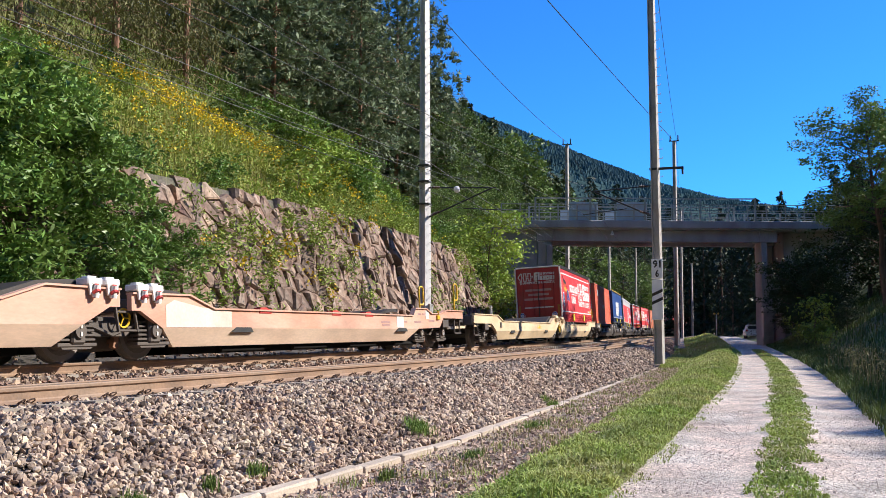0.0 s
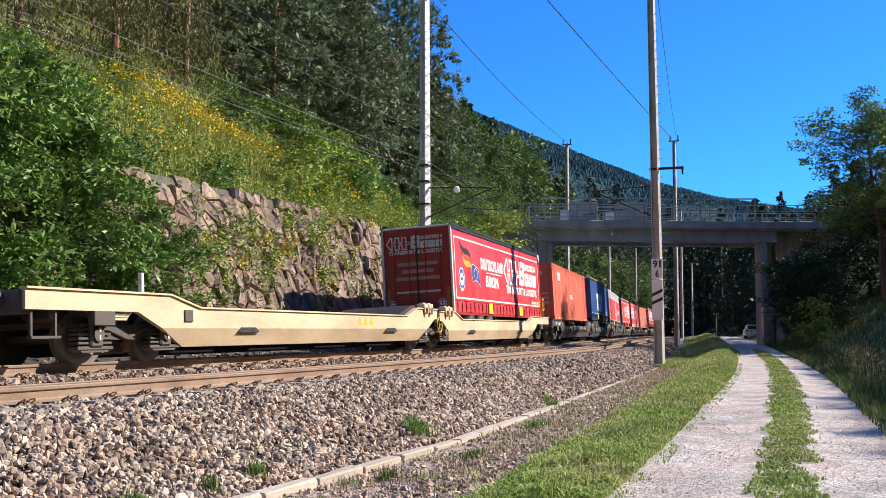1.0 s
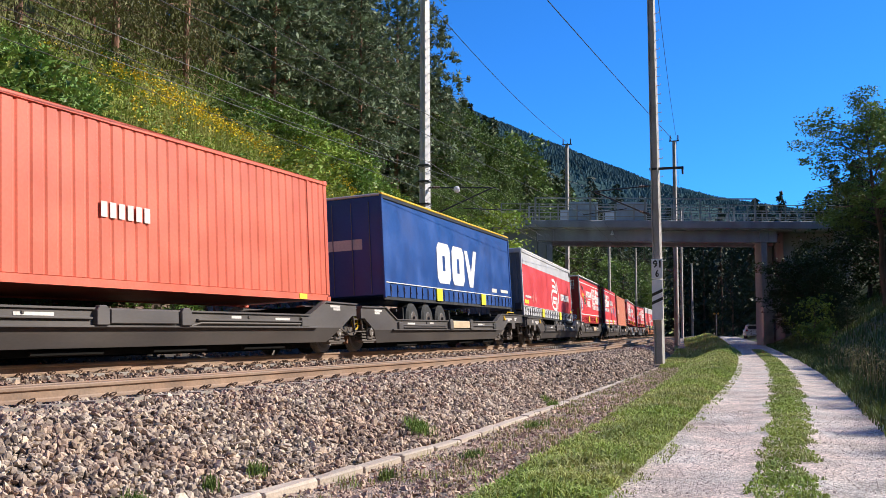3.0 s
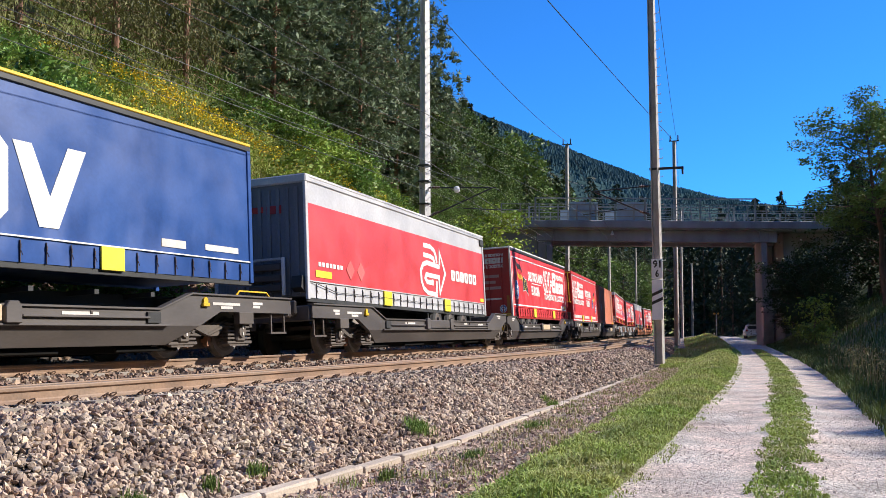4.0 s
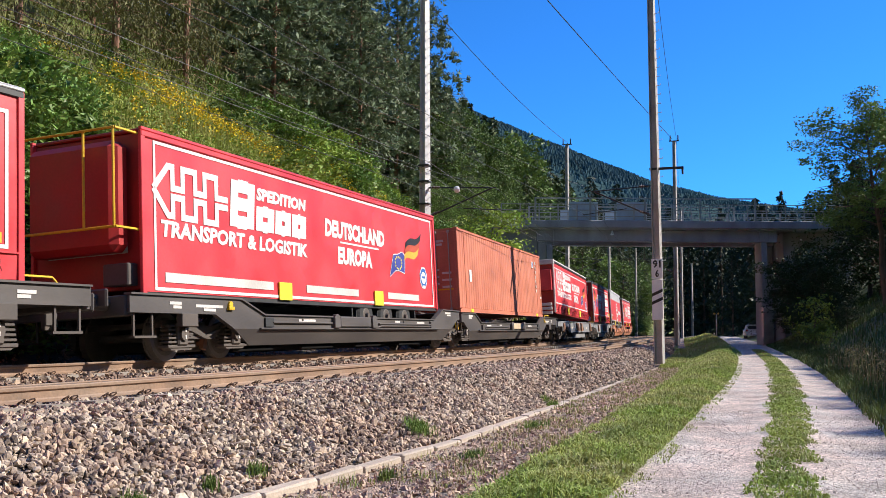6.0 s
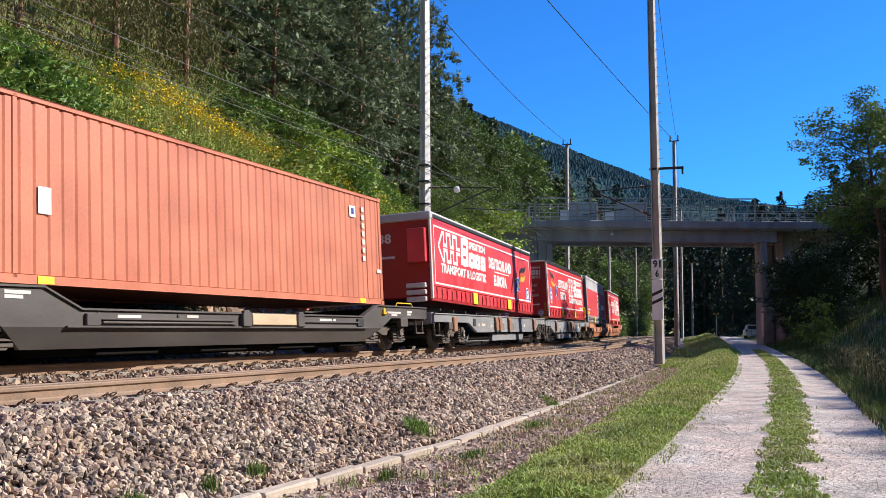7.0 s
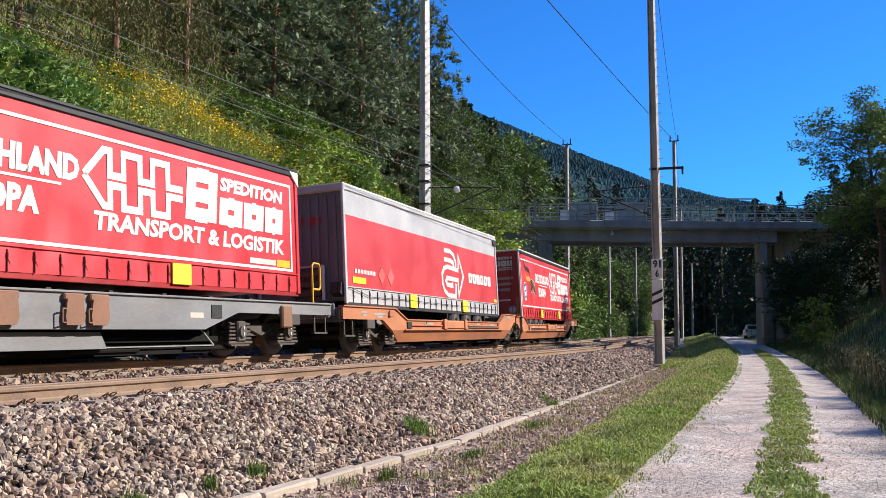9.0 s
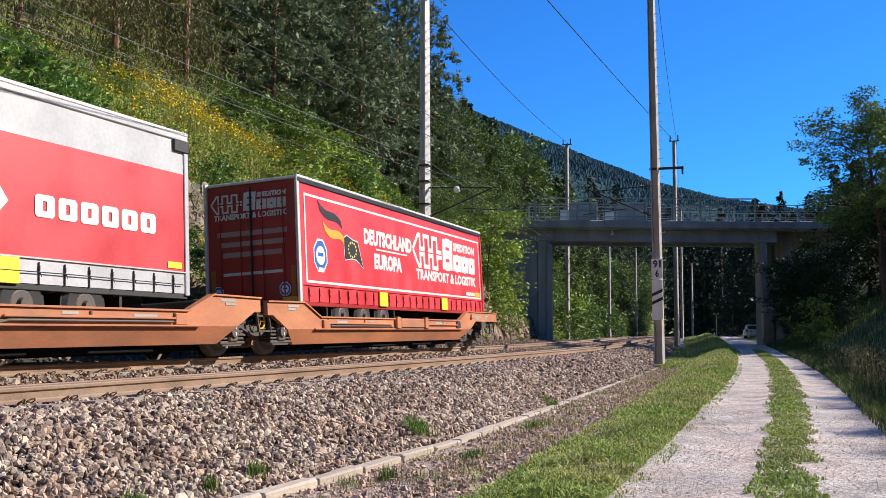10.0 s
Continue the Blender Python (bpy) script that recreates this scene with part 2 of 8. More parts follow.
def add_prism(bm, poly, y0, y1):
    """A closed outline in x, z drawn out from y0 to y1."""
    a = [bm.verts.new((x, y0, z)) for x, z in poly]
    b = [bm.verts.new((x, y1, z)) for x, z in poly]
    k = len(poly)
    bm.faces.new(a)
    bm.faces.new(list(reversed(b)))
    for i in range(k):
        bm.faces.new((a[(i + 1) % k], a[i], b[i], b[(i + 1) % k]))
    bmesh.ops.recalc_face_normals(bm, faces=bm.faces[:])
    return a + b


def prism_bm(poly, y0, y1, bevel=0.0):
    bm = bmesh.new()
    add_prism(bm, poly, y0, y1)
    if bevel:
        bmesh.ops.bevel(bm, geom=bm.edges[:], offset=bevel, segments=1, affect="EDGES")
    return bm


def loft(name, profile, s_values, material, parent=None, closed=False, label="", smooth=False, rough=0.0, base=None):
    """A profile of (offset, height) carried along the line."""
    prof = np.array(profile, float)
    s_values = np.asarray(s_values, float)
    rng = np.random.default_rng(5)
    verts, k = [], len(prof)
    for s in s_values:
        x, y, a = line(s, prof[:, 0])
        z = prof[:, 1] + (GRADE * s if base is None else base(s))
        if rough:
            z = z + rng.normal(0, rough, k)
        verts += list(zip(x, y, z))
    faces = []
    for i in range(len(s_values) - 1):
        for j in range(k if closed else k - 1):
            j2 = (j + 1) % k
            faces.append((i * k + j, i * k + j2, (i + 1) * k + j2, (i + 1) * k + j))
    if closed:
        faces.append(tuple(range(k)))
        faces.append(tuple(reversed(range((len(s_values) - 1) * k, len(s_values) * k))))
    return link_mesh(name, verts, faces, material, parent, label, smooth)


def lane_edge(s):
    """Offset of the lane's edge on the railway's side."""
    return np.interp(s, [0, 8, 17, 25, 38, 52, 66, 90, 420], [-6.12, -5.97, -5.60, -5.47, -5.40, -5.58, -5.85, -6.3, -6.3])


def verge_z(off, s):
    """Height of verge, lane and foot of the bank at an offset."""
    off, s = np.asarray(off, float), np.asarray(s, float)
    e = lane_edge(s)
    q = (off - e) / (-2.6 - e)
    mound = np.interp(s, [0, 14, 25, 40, 60, 90, 420], [0.0, 0.05, 0.13, 0.26, 0.38, 0.42, 0.42])
    side = np.interp(q, [0, 0.10, 0.32, 0.62, 0.85, 1.0], [-0.80, -0.77, -0.86, -1.02, -1.06, -1.04]) + mound * np.interp(q, [0, 0.12, 0.28, 0.42, 0.8, 1], [0, 0.7, 1.0, 0.75, 0.1, 0])
    lane_ = np.interp(e - off, [0, 0.4, 0.9, 1.2, 1.53, 1.85, 2.15, 2.55, 2.85, 3.1, 3.7, 4.3, 5.0], [-0.80, -0.805, -0.805, -0.77, -0.755, -0.77, -0.805, -0.805, -0.775, -0.74, -0.68, -0.55, -0.30])
    return np.interp(s, [-300, 55, 115, 420], [0.0, 0.0, 0.40, 0.58]) + np.where(off > e, side, lane_)


# ---- ground ----
WALL_S = [-40, 20, 40, 53, 57, 64, 80, 420]
WALL_TOP = [4.9, 4.9, 5.2, 5.0, 2.7, 1.6, 1.3, 1.2]
WALL_FOOT, WALL_LEAN = 8.6, 0.22


def ground_z(x, y):
    x, y = np.asarray(x, float), np.asarray(y, float)
    shape = x.shape
    s, off = s_off(x, y)
    top = np.interp(s, WALL_S, WALL_TOP)
    lane = np.interp(s, [-300, 55, 115, 420], [-0.78, -0.78, -0.38, -0.2])
    zt = GRADE * np.clip(s, -300, 300)
    crest = WALL_FOOT + WALL_LEAN * top + 0.7
    hill = top - 0.35 + np.clip(off - crest, 0, 22) * 0.80 + np.clip(off - crest - 22, 0, 140) * 0.45
    z = np.where(off > crest, hill, np.where(off > 8.8, np.clip((off - 8.8) / (crest - 8.8), 0, 1) * (top - 1.2) - 0.8, zt - 1.05))
    bank = np.clip(-9.4 - off, 0, 16) * 0.62 + np.clip(-25.4 - off, 0, 60) * 0.45
    z = np.where(off < -2.0, lane - 0.30 + np.where(off < -8.9, 0.18, 0.0), z)
    z = np.where(off < -9.4, lane - 0.12 + bank, z)
    lump = np.array([noise.noise((a * 0.12, b * 0.12, 0.0)) for a, b in zip(x.ravel(), y.ravel())])
    lump2 = np.array([noise.noise((a * 0.6, b * 0.6, 3.0)) for a, b in zip(x.ravel(), y.ravel())])
    wild = np.clip((off - 11) / 6, 0, 1) + np.clip((-10.5 - off) / 5, 0, 1)
    z = z + wild * (lump * 1.0 + lump2 * 0.25)
    far = np.clip((np.hypot(x.ravel(), y.ravel()) - 350) / 250, 0, 1)
    return (z * (1 - far) - 2.0 * far).reshape(shape)


def axis(lo, hi, step, ends):
    core = list(np.arange(lo, hi, step))
    return np.array([-e for e in reversed(ends) if -e < lo] + core + [e for e in ends if e > hi])


GX = axis(-40, 45, 0.75, list(range(48, 124, 4)) + [130, 145, 165, 190, 240, 320, 450, 700, 1200, 2600])
GY = axis(-12, 110, 0.75, [16, 24, 36, 50, 80] + list(range(113, 340, 4)) + [350, 375, 420, 600, 900, 1500, 2800])
gx, gy = np.meshgrid(GX, GY)
gz = ground_z(gx, gy)
nx, ny = len(GX), len(GY)
idx = np.arange(nx * ny).reshape(ny, nx)
ground = link_mesh("ground", np.stack([gx.ravel(), gy.ravel(), gz.ravel()], 1),
                   np.stack([idx[:-1, :-1].ravel(), idx[:-1, 1:].ravel(), idx[1:, 1:].ravel(), idx[1:, :-1].ravel()], 1), M["hill"], smooth=True)
tagged(ground, "grassy cutting and banks beside the railway", "ground", kind="structure")

NEAR = np.concatenate([np.arange(-12, 60, 1.0), np.arange(60, 130, 2.5), np.arange(130, 320, 8.0)])


def strip(name, edges, material, rough=0.0):
    """A strip of ground along the line between offsets that follow the lane's edge."""
    rng = np.random.default_rng(5)
    verts, k = [], len(edges(0.0))
    for s in NEAR:
        off = np.array(edges(float(s)))
        x, y, _ = line(s, off)
        verts += list(zip(x, y, verge_z(off, s) + rng.normal(0, rough, k)))
    faces = [(i * k + j, i * k + j + 1, (i + 1) * k + j + 1, (i + 1) * k + j) for i in range(len(NEAR) - 1) for j in range(k - 1)]
    return link_mesh(name, verts, faces, material, smooth=True)


def verge_run(s):
    e = float(lane_edge(s))
    return [-2.2, -2.45] + [-2.6 + (e + 0.02 + 2.6) * u for u in (0.0, 0.1, 0.2, 0.3, 0.4, 0.5, 0.6, 0.68, 0.76, 0.84, 0.92, 1.0)]


verge = strip("verge", verge_run, M["soil"], 0.010)
tagged(verge, "brown soil and grass verge between kerb and lane", "verge", kind="structure")
lane = strip("road", lambda s: [float(lane_edge(s)) - d for d in (-0.02, 0.2, 0.45, 0.9, 1.2, 1.53, 1.85, 2.15, 2.55, 2.85)], M["gravel"], 0.0015)
tagged(lane, "pale gravel farm lane with two wheel tracks", "lane", kind="structure")
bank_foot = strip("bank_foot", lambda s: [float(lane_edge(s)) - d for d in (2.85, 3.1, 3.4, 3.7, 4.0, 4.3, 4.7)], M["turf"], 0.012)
tagged(bank_foot, "grass at the bank's foot, shade put into its colour", "grass verge", kind="structure")

# ---- ballast bed, sleepers and rails ----
TILT = math.tan(CANT)


def kerb_off(s):
    return np.interp(s, [0, 12, 20, 30, 46, 60], [-2.52, -2.60, -2.22, -1.98, -2.15, -2.2])


def flank_off(off, s):
    """Offset on the standard cross-section of a place on the ballast's flank, whose foot lies at the kerb."""
    return np.where(off < -1.15, -1.15 + (off + 1.15) * 1.45 / (-kerb_off(s) - 1.15), off)


BED = [(-2.6, -0.99), (-1.15, -0.32), (-0.8, -0.25), (0.0, -0.24), (1.5, -0.24 - 1.5 * TILT), (2.1, -0.30 - 1.5 * TILT), (3.0, -0.27), (TRACK_GAP, -0.22), (TRACK_GAP + 1.5, -0.22 - 1.5 * TILT), (TRACK_GAP + 2.2, -0.30), (TRACK_GAP + 4.7, 0.08)]
bv, bf = [], []
bed_s = np.concatenate([np.arange(-60, 110, 1.0), np.arange(110, 400, 6.0)])
for s in bed_s:
    off = np.array([float(kerb_off(s))] + [p[0] for p in BED[1:]])
    x, y, _ = line(s, off)
    bv += list(zip(x, y, np.array([p[1] for p in BED]) + GRADE * s))
bf = [(i * 11 + j, i * 11 + j + 1, i * 11 + j + 12, i * 11 + j + 11) for i in range(len(bed_s) - 1) for j in range(10)]
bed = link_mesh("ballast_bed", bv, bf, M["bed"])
tagged(bed, "ballast bed of a double track, darkened as shade between stones", "ballast", kind="structure")

RAIL = [(-0.0725, -0.172), (-0.0725, -0.160), (-0.02, -0.145), (-0.009, -0.13), (-0.009, -0.055), (-0.034, -0.040), (-0.036, -0.012), (-0.028, 0.0),
        (0.028, 0.0), (0.036, -0.012), (0.034, -0.040), (0.009, -0.055), (0.009, -0.13), (0.02, -0.145), (0.0725, -0.160), (0.0725, -0.172)]
RAIL_S = np.concatenate([np.arange(-60, 140, 1.0), np.arange(140, 400, 5.0)])


def railway(name, centre, lift, label):
    """One track: two rails, its sleepers and the clips that hold the rails."""
    thing = empty(name, label=label, category="railway track", kind="structure")
    for side in (-1, 1):
        o = centre + side * 0.75
        z = lift - (0.75 * TILT * (side + 1))
        r = loft("rail", [(o + a, z + b) for a, b in RAIL], RAIL_S, [M["rail"], M["rail_top"]], thing, closed=True)
        k = len(RAIL)
        for i, p in enumerate(r.data.polygons):
            if i % k == 7 and i < (len(RAIL_S) - 1) * k:
                p.material_index = 1
    sl = None
    for n_ in range(-8, 130):
        s = n_ * 0.6
        m = along(s, centre, lift + GRADE * s - 0.75 * TILT) @ pose(0, 0, 0, math.degrees(-CANT))
        if sl is None:
            bm = bmesh.new()
            add_prism(bm, [(-0.15, -0.40), (0.15, -0.40), (0.12, -0.192), (-0.12, -0.192)], -1.3, 1.3)
            sl = part("sleeper", bm, M["sleeper"], thing)
            sl.matrix_local = m
        else:
            reuse(sl, m, thing)
    # spring clips on the foot of the rails, on the side towards the lane
    bm = bmesh.new()
    add_box(bm, -0.09, 0.09, -0.15, -0.06, -0.19, -0.172)
    for dx in (-1, 1):
        pts = [(dx * 0.015, -0.06, -0.155), (dx * 0.035, -0.10, -0.128), (dx * 0.065, -0.125, -0.122), (dx * 0.090, -0.105, -0.140), (dx * 0.095, -0.07, -0.158)]
        for a, b in zip(pts, pts[1:]):
            add_tube(bm, a, b, 0.008, n=6)
    add_tube(bm, (0, -0.11, -0.18), (0, -0.11, -0.128), 0.014, n=6)
    clip_me = bpy.data.meshes.new("clip")
    bm.to_mesh(clip_me)
    bm.free()
    clip_me.materials.append(M["clip"])
    for n_ in range(2, 112):
        s = n_ * 0.6
        o = new("clip", clip_me)
        o.parent = thing
        o.matrix_local = along(s, centre - 0.75, lift + GRADE * s)
    return thing


railway("track_near", NEAR_C, 0.0, "rusty rails on concrete sleepers, near track")
railway("track_far", FAR_C, 0.04, "rusty rails on concrete sleepers, far track")


# ---- loose stone, kerb and grass ----
GOLD = (1 + 5 ** 0.5) / 2
ICO_V = np.array([(a, b * GOLD, 0) for a in (-1, 1) for b in (-1, 1)] + [(0, a, b * GOLD) for a in (-1, 1) for b in (-1, 1)] + [(a * GOLD, 0, b) for a in (-1, 1) for b in (-1, 1)], float)
ICO_V /= np.linalg.norm(ICO_V[0])
ICO_F = np.array([f for f in itertools.combinations(range(12), 3) if all(np.linalg.norm(ICO_V[p] - ICO_V[q]) < 1.1 for p, q in itertools.combinations(f, 2))])
ICO_F = np.array([f if np.dot(np.cross(ICO_V[f[1]] - ICO_V[f[0]], ICO_V[f[2]] - ICO_V[f[0]]), ICO_V[f[0]]) > 0 else f[::-1] for f in ICO_F])


def shards(name, xyz, size, material, seed, label, category, flat=0.75, parent=None, round_=False):
    """Crushed stones at the given places, in one mesh: jittered blocks, or many-sided lumps."""
    rng = np.random.default_rng(seed)
    n = len(xyz)
    form = ICO_V if round_ else np.array([(x, y, z) for x in (-1, 1) for y in (-1, 1) for z in (-1, 1)], float)
    k = len(form)
    if round_:
        v = form[None] * rng.uniform(0.72, 1.28, (n, k, 1))
        v *= rng.uniform(0.45, 1.4, (n, 1, 3)) * np.array([1.1, 1.1, flat])
    else:
        v = form[None] * rng.uniform(0.55, 1.0, (n, k, 3)) + rng.normal(0, 0.10, (n, k, 3))
        v *= rng.uniform(0.36, 1.2, (n, 1, 3)) * np.array([1, 1, flat])
    q = rng.normal(0, 1, (n, 4))
    q /= np.linalg.norm(q, axis=1)[:, None]
    w, x, y, z = q.T
    R = np.stack([1 - 2 * (y * y + z * z), 2 * (x * y - z * w), 2 * (x * z + y * w), 2 * (x * y + z * w), 1 - 2 * (x * x + z * z), 2 * (y * z - x * w), 2 * (x * z - y * w), 2 * (y * z + x * w), 1 - 2 * (x * x + y * y)], 1).reshape(n, 3, 3)
    v = np.einsum("nij,nkj->nki", R, v) * np.asarray(size)[:, None, None] + np.asarray(xyz)[:, None, :]
    f = ICO_F if round_ else np.array([(0, 1, 3, 2), (4, 6, 7, 5), (0, 4, 5, 1), (2, 3, 7, 6), (0, 2, 6, 4), (1, 5, 7, 3)])
    faces = (f[None] + (np.arange(n) * k)[:, None, None]).reshape(-1, f.shape[1])
    ob = fast_mesh(name, v.reshape(-1, 3), faces, material, parent)
    return tagged(ob, label, category, kind="stuff")


def fast_mesh(name, verts, faces, material, parent=None):
    verts, faces = np.asarray(verts, np.float32), np.asarray(faces, np.int32)
    me = bpy.data.meshes.new(name)
    k = faces.shape[1]
    me.vertices.add(len(verts))
    me.vertices.foreach_set("co", verts.ravel())
    me.loops.add(faces.size)
    me.loops.foreach_set("vertex_index", faces.ravel())
    me.polygons.add(len(faces))
    me.polygons.foreach_set("loop_start", np.arange(0, faces.size, k, dtype=np.int32))
    me.update(calc_edges=True)
    me.shade_flat()
    me.validate()
    return finish(name, me, material, parent)


def bed_z(off):
    return np.interp(off, [-2.6, -1.15, -0.8, 0.0, 1.5, 2.1, 3.0, TRACK_GAP, TRACK_GAP + 1.5, TRACK_GAP + 2.2, TRACK_GAP + 4.7],
                     [-0.99, -0.32, -0.25, -0.24, -0.24 - 1.5 * TILT, -0.30 - 1.5 * TILT, -0.27, -0.22, -0.22 - 1.5 * TILT, -0.30, 0.08])


def strew(n, s0, s1, o0, o1, seed, lift, power=1.0, deep=0.012):
    rng = np.random.default_rng(seed)
    s = s0 + (s1 - s0) * rng.random(n) ** power
    off = rng.uniform(o0, o1, n)
    keep = off > kerb_off(s) + 0.0
    s, off = s[keep], off[keep]
    x, y, a = line(s, off)
    return np.stack([x, y, bed_z(flank_off(off, s)) + GRADE * s + lift + rng.uniform(-deep, 0.035, len(s))], 1)


rs = np.random.default_rng(11)
near_ = strew(46000, 2, 22, -2.6, -0.12, 1, 0.015, deep=0.035)
flank = np.concatenate([near_, strew(15000, 21.5, 56, -2.38, -0.12, 2, 0.02, deep=0.035)])
grade_ = rs.uniform(0.021, 0.045, len(flank)) * np.where(rs.random(len(flank)) < 0.06, 1.3, 1.0)
shards("ballast", flank, grade_ * np.where(np.arange(len(flank)) < len(near_), 1.0, 1.35), M["ballast"], 21, "grey and brown crushed stone ballast beside the rails", "ballast", 0.7, round_=True)
mid = np.concatenate([strew(15000, 3, 44, 1.6, 3.84, 3, 0.055, deep=0.04), strew(5000, 48, 100, 1.6, 3.82, 4, 0.03), strew(12000, 2, 60, 0.1, 1.4, 5, 0.045, deep=0.03), strew(4000, 4, 60, 4.05, 5.3, 6, 0.01), strew(5000, 60, 120, -2.1, -0.1, 7, 0.03), strew(3500, 2, 75, 5.6, 8.5, 8, 0.02)])
shards("ballast", mid, rs.uniform(0.030, 0.062, len(mid)), M["ballast_rusty"], 22, "rust-stained crushed stone ballast between and beyond the tracks", "ballast")
n_ = 11000
s_, o_ = 3 + 40 * rs.random(n_) ** 1.3, rs.uniform(-5.0, -2.35, n_)
keep = o_ > np.interp(s_, [0, 7.5, 17.5, 25, 43], [-5.3, -5.1, -4.2, -3.8, -3.1]) - rs.random(n_) * 0.5
keep &= o_ < kerb_off(s_) - 0.30
s_, o_ = s_[keep], o_[keep]
x_, y_, a_ = line(s_, o_)
z_ = verge_z(o_, s_)
shards("pebbles", np.stack([x_, y_, z_ + 0.01], 1), rs.uniform(0.010, 0.036, len(s_)), M["pebble"], 23, "small stones scattered on the verge soil", "pebbles")
n_ = 5000
s_ = 3 + 14 * rs.random(n_) ** 1.5
o_ = lane_edge(s_) - np.where(rs.random(n_) < 0.5, rs.uniform(0.05, 1.0, n_), rs.uniform(1.75, 2.8, n_))
x_, y_, a_ = line(s_, o_)
shards("pebbles", np.stack([x_, y_, verge_z(o_, s_) + 0.003], 1), rs.uniform(0.004, 0.011, n_), M["gravel_stone"], 24, "pale loose gravel on the lane", "gravel")


kerb = empty("kerb", label="worn concrete kerb stones along the ballast foot", category="kerb", kind="structure")
kr = random.Random(4)
kmeshes = []
for k in range(5):
    bm = box_bm(-0.485, 0.485, -0.09, 0.09, -0.25, 0.0, 0.018)
    for v in bm.verts:
        v.co += Vector((kr.uniform(-0.006, 0.006), kr.uniform(-0.012, 0.012), kr.uniform(-0.012, 0.006)))
    me = bpy.data.meshes.new("kerb_stone")
    bm.to_mesh(me)
    bm.free()
    me.materials.append(M["kerb"])
    kmeshes.append(me)
for i in range(4, 46):
    s = i * 1.0
    o = new("kerb_stone", kr.choice(kmeshes))
    o.parent = kerb
    d = (float(kerb_off(s + 0.5) - kerb_off(s - 0.5)))
    o.matrix_local = along(s, float(kerb_off(s)) - 0.18, -0.93 + GRADE * s + kr.uniform(-0.012, 0.012), math.degrees(d)) @ pose(0, 0, 0, kr.uniform(-2, 2), kr.uniform(-0.6, 0.6), kr.uniform(-0.7, 0.7))


def blades(name, xyz, length, width, material, seed, label, category, lean=0.5, parent=None):
    """Grass: one bent blade of two triangles at each place."""
    rng = np.random.default_rng(seed)
    n = len(xyz)
    a = rng.uniform(0, 2 * np.pi, n)
    tilt = rng.uniform(0.05, lean, n)
    d = np.stack([np.cos(a), np.sin(a), np.zeros(n)], 1)
    e = np.stack([-np.sin(a), np.cos(a), np.zeros(n)], 1)
    up = np.array([0, 0, 1.0])
    L = np.asarray(length)[:, None]
    w = np.asarray(width)[:, None]
    p0, p1 = xyz - e * w / 2, xyz + e * w / 2
    mid_ = xyz + up * L * 0.6 + d * L * tilt[:, None] * 0.35
    tip = xyz + up * L * (1 - 0.35 * tilt[:, None]) + d * L * tilt[:, None]
    v = np.stack([p0, p1, mid_ + e * w * 0.35, tip, mid_ - e * w * 0.35], 1).reshape(-1, 3)
    f = (np.array([(0, 1, 2), (0, 2, 4), (4, 2, 3)])[None] + (np.arange(n) * 5)[:, None, None]).reshape(-1, 3)
    return tagged(fast_mesh(name, v, f, material, parent), label, category, kind="stuff")


def leaves(centres, size, seed, aspect=0.45, droop=0.3, up=None):
    """Diamond leaves at the given centres, turned at random. Returns vertices and faces."""
    rng = np.random.default_rng(seed)
    n = len(centres)
    d = rng.normal(0, 1, (n, 3))
    d[:, 2] = d[:, 2] * 0.6 - droop
    if up is not None:
        d = d * 0.5 + up
    d /= np.linalg.norm(d, axis=1)[:, None]
    e = np.cross(d, rng.normal(0, 1, (n, 3)))
    e /= np.linalg.norm(e, axis=1)[:, None] + 1e-9
    L = (np.asarray(size) * rng.uniform(0.6, 1.25, n))[:, None]
    c = np.asarray(centres)
    v = np.stack([c - d * L / 2, c + e * L * aspect / 2 + d * L * 0.05, c + d * L / 2, c - e * L * aspect / 2 + d * L * 0.05], 1).reshape(-1, 3)
    f = np.arange(n * 4).reshape(n, 4)
    return v, f


def grow(n, s0, s1, inner, outer, seed, power=1.6, clump=0.0):
    """Places on the verges between two offsets, thicker near the lane's start."""
    rng = np.random.default_rng(seed)
    s = s0 + (s1 - s0) * rng.random(n) ** power
    u = rng.random(n)
    lo, hi = inner(s), outer(s)
    off = lo + (hi - lo) * u
    if clump:
        x, y, _ = line(s, off)
        keep = np.array([noise.noise((p * 1.7, q * 1.7, 7.0)) for p, q in zip(x, y)]) > clump + rng.normal(0, 0.12, n)
        s, off = s[keep], off[keep]
    x, y, _ = line(s, off)
    return np.stack([x, y, verge_z(off, s) - 0.01], 1), s


def kerb_side(s):
    """Offset of the verge's edge beside the kerb."""
    return kerb_off(s) - 0.28


def berm(s):
    return np.interp(s, [0, 7.5, 10.75, 17.5, 25, 40, 60], [-5.25, -5.0, -4.75, -4.25, -3.9, -3.3, -2.9])


def lush(p):
    """Grass grows in clumps: how tall it stands at each place."""
    return np.array([0.55 + 0.9 * max(0.0, noise.noise((a * 2.6, b * 2.6, 5.0)) + 0.35) for a, b in p[:, :2]])


gr = np.random.default_rng(8)


def beside_lane(d):
    return lambda s: lane_edge(s) - d


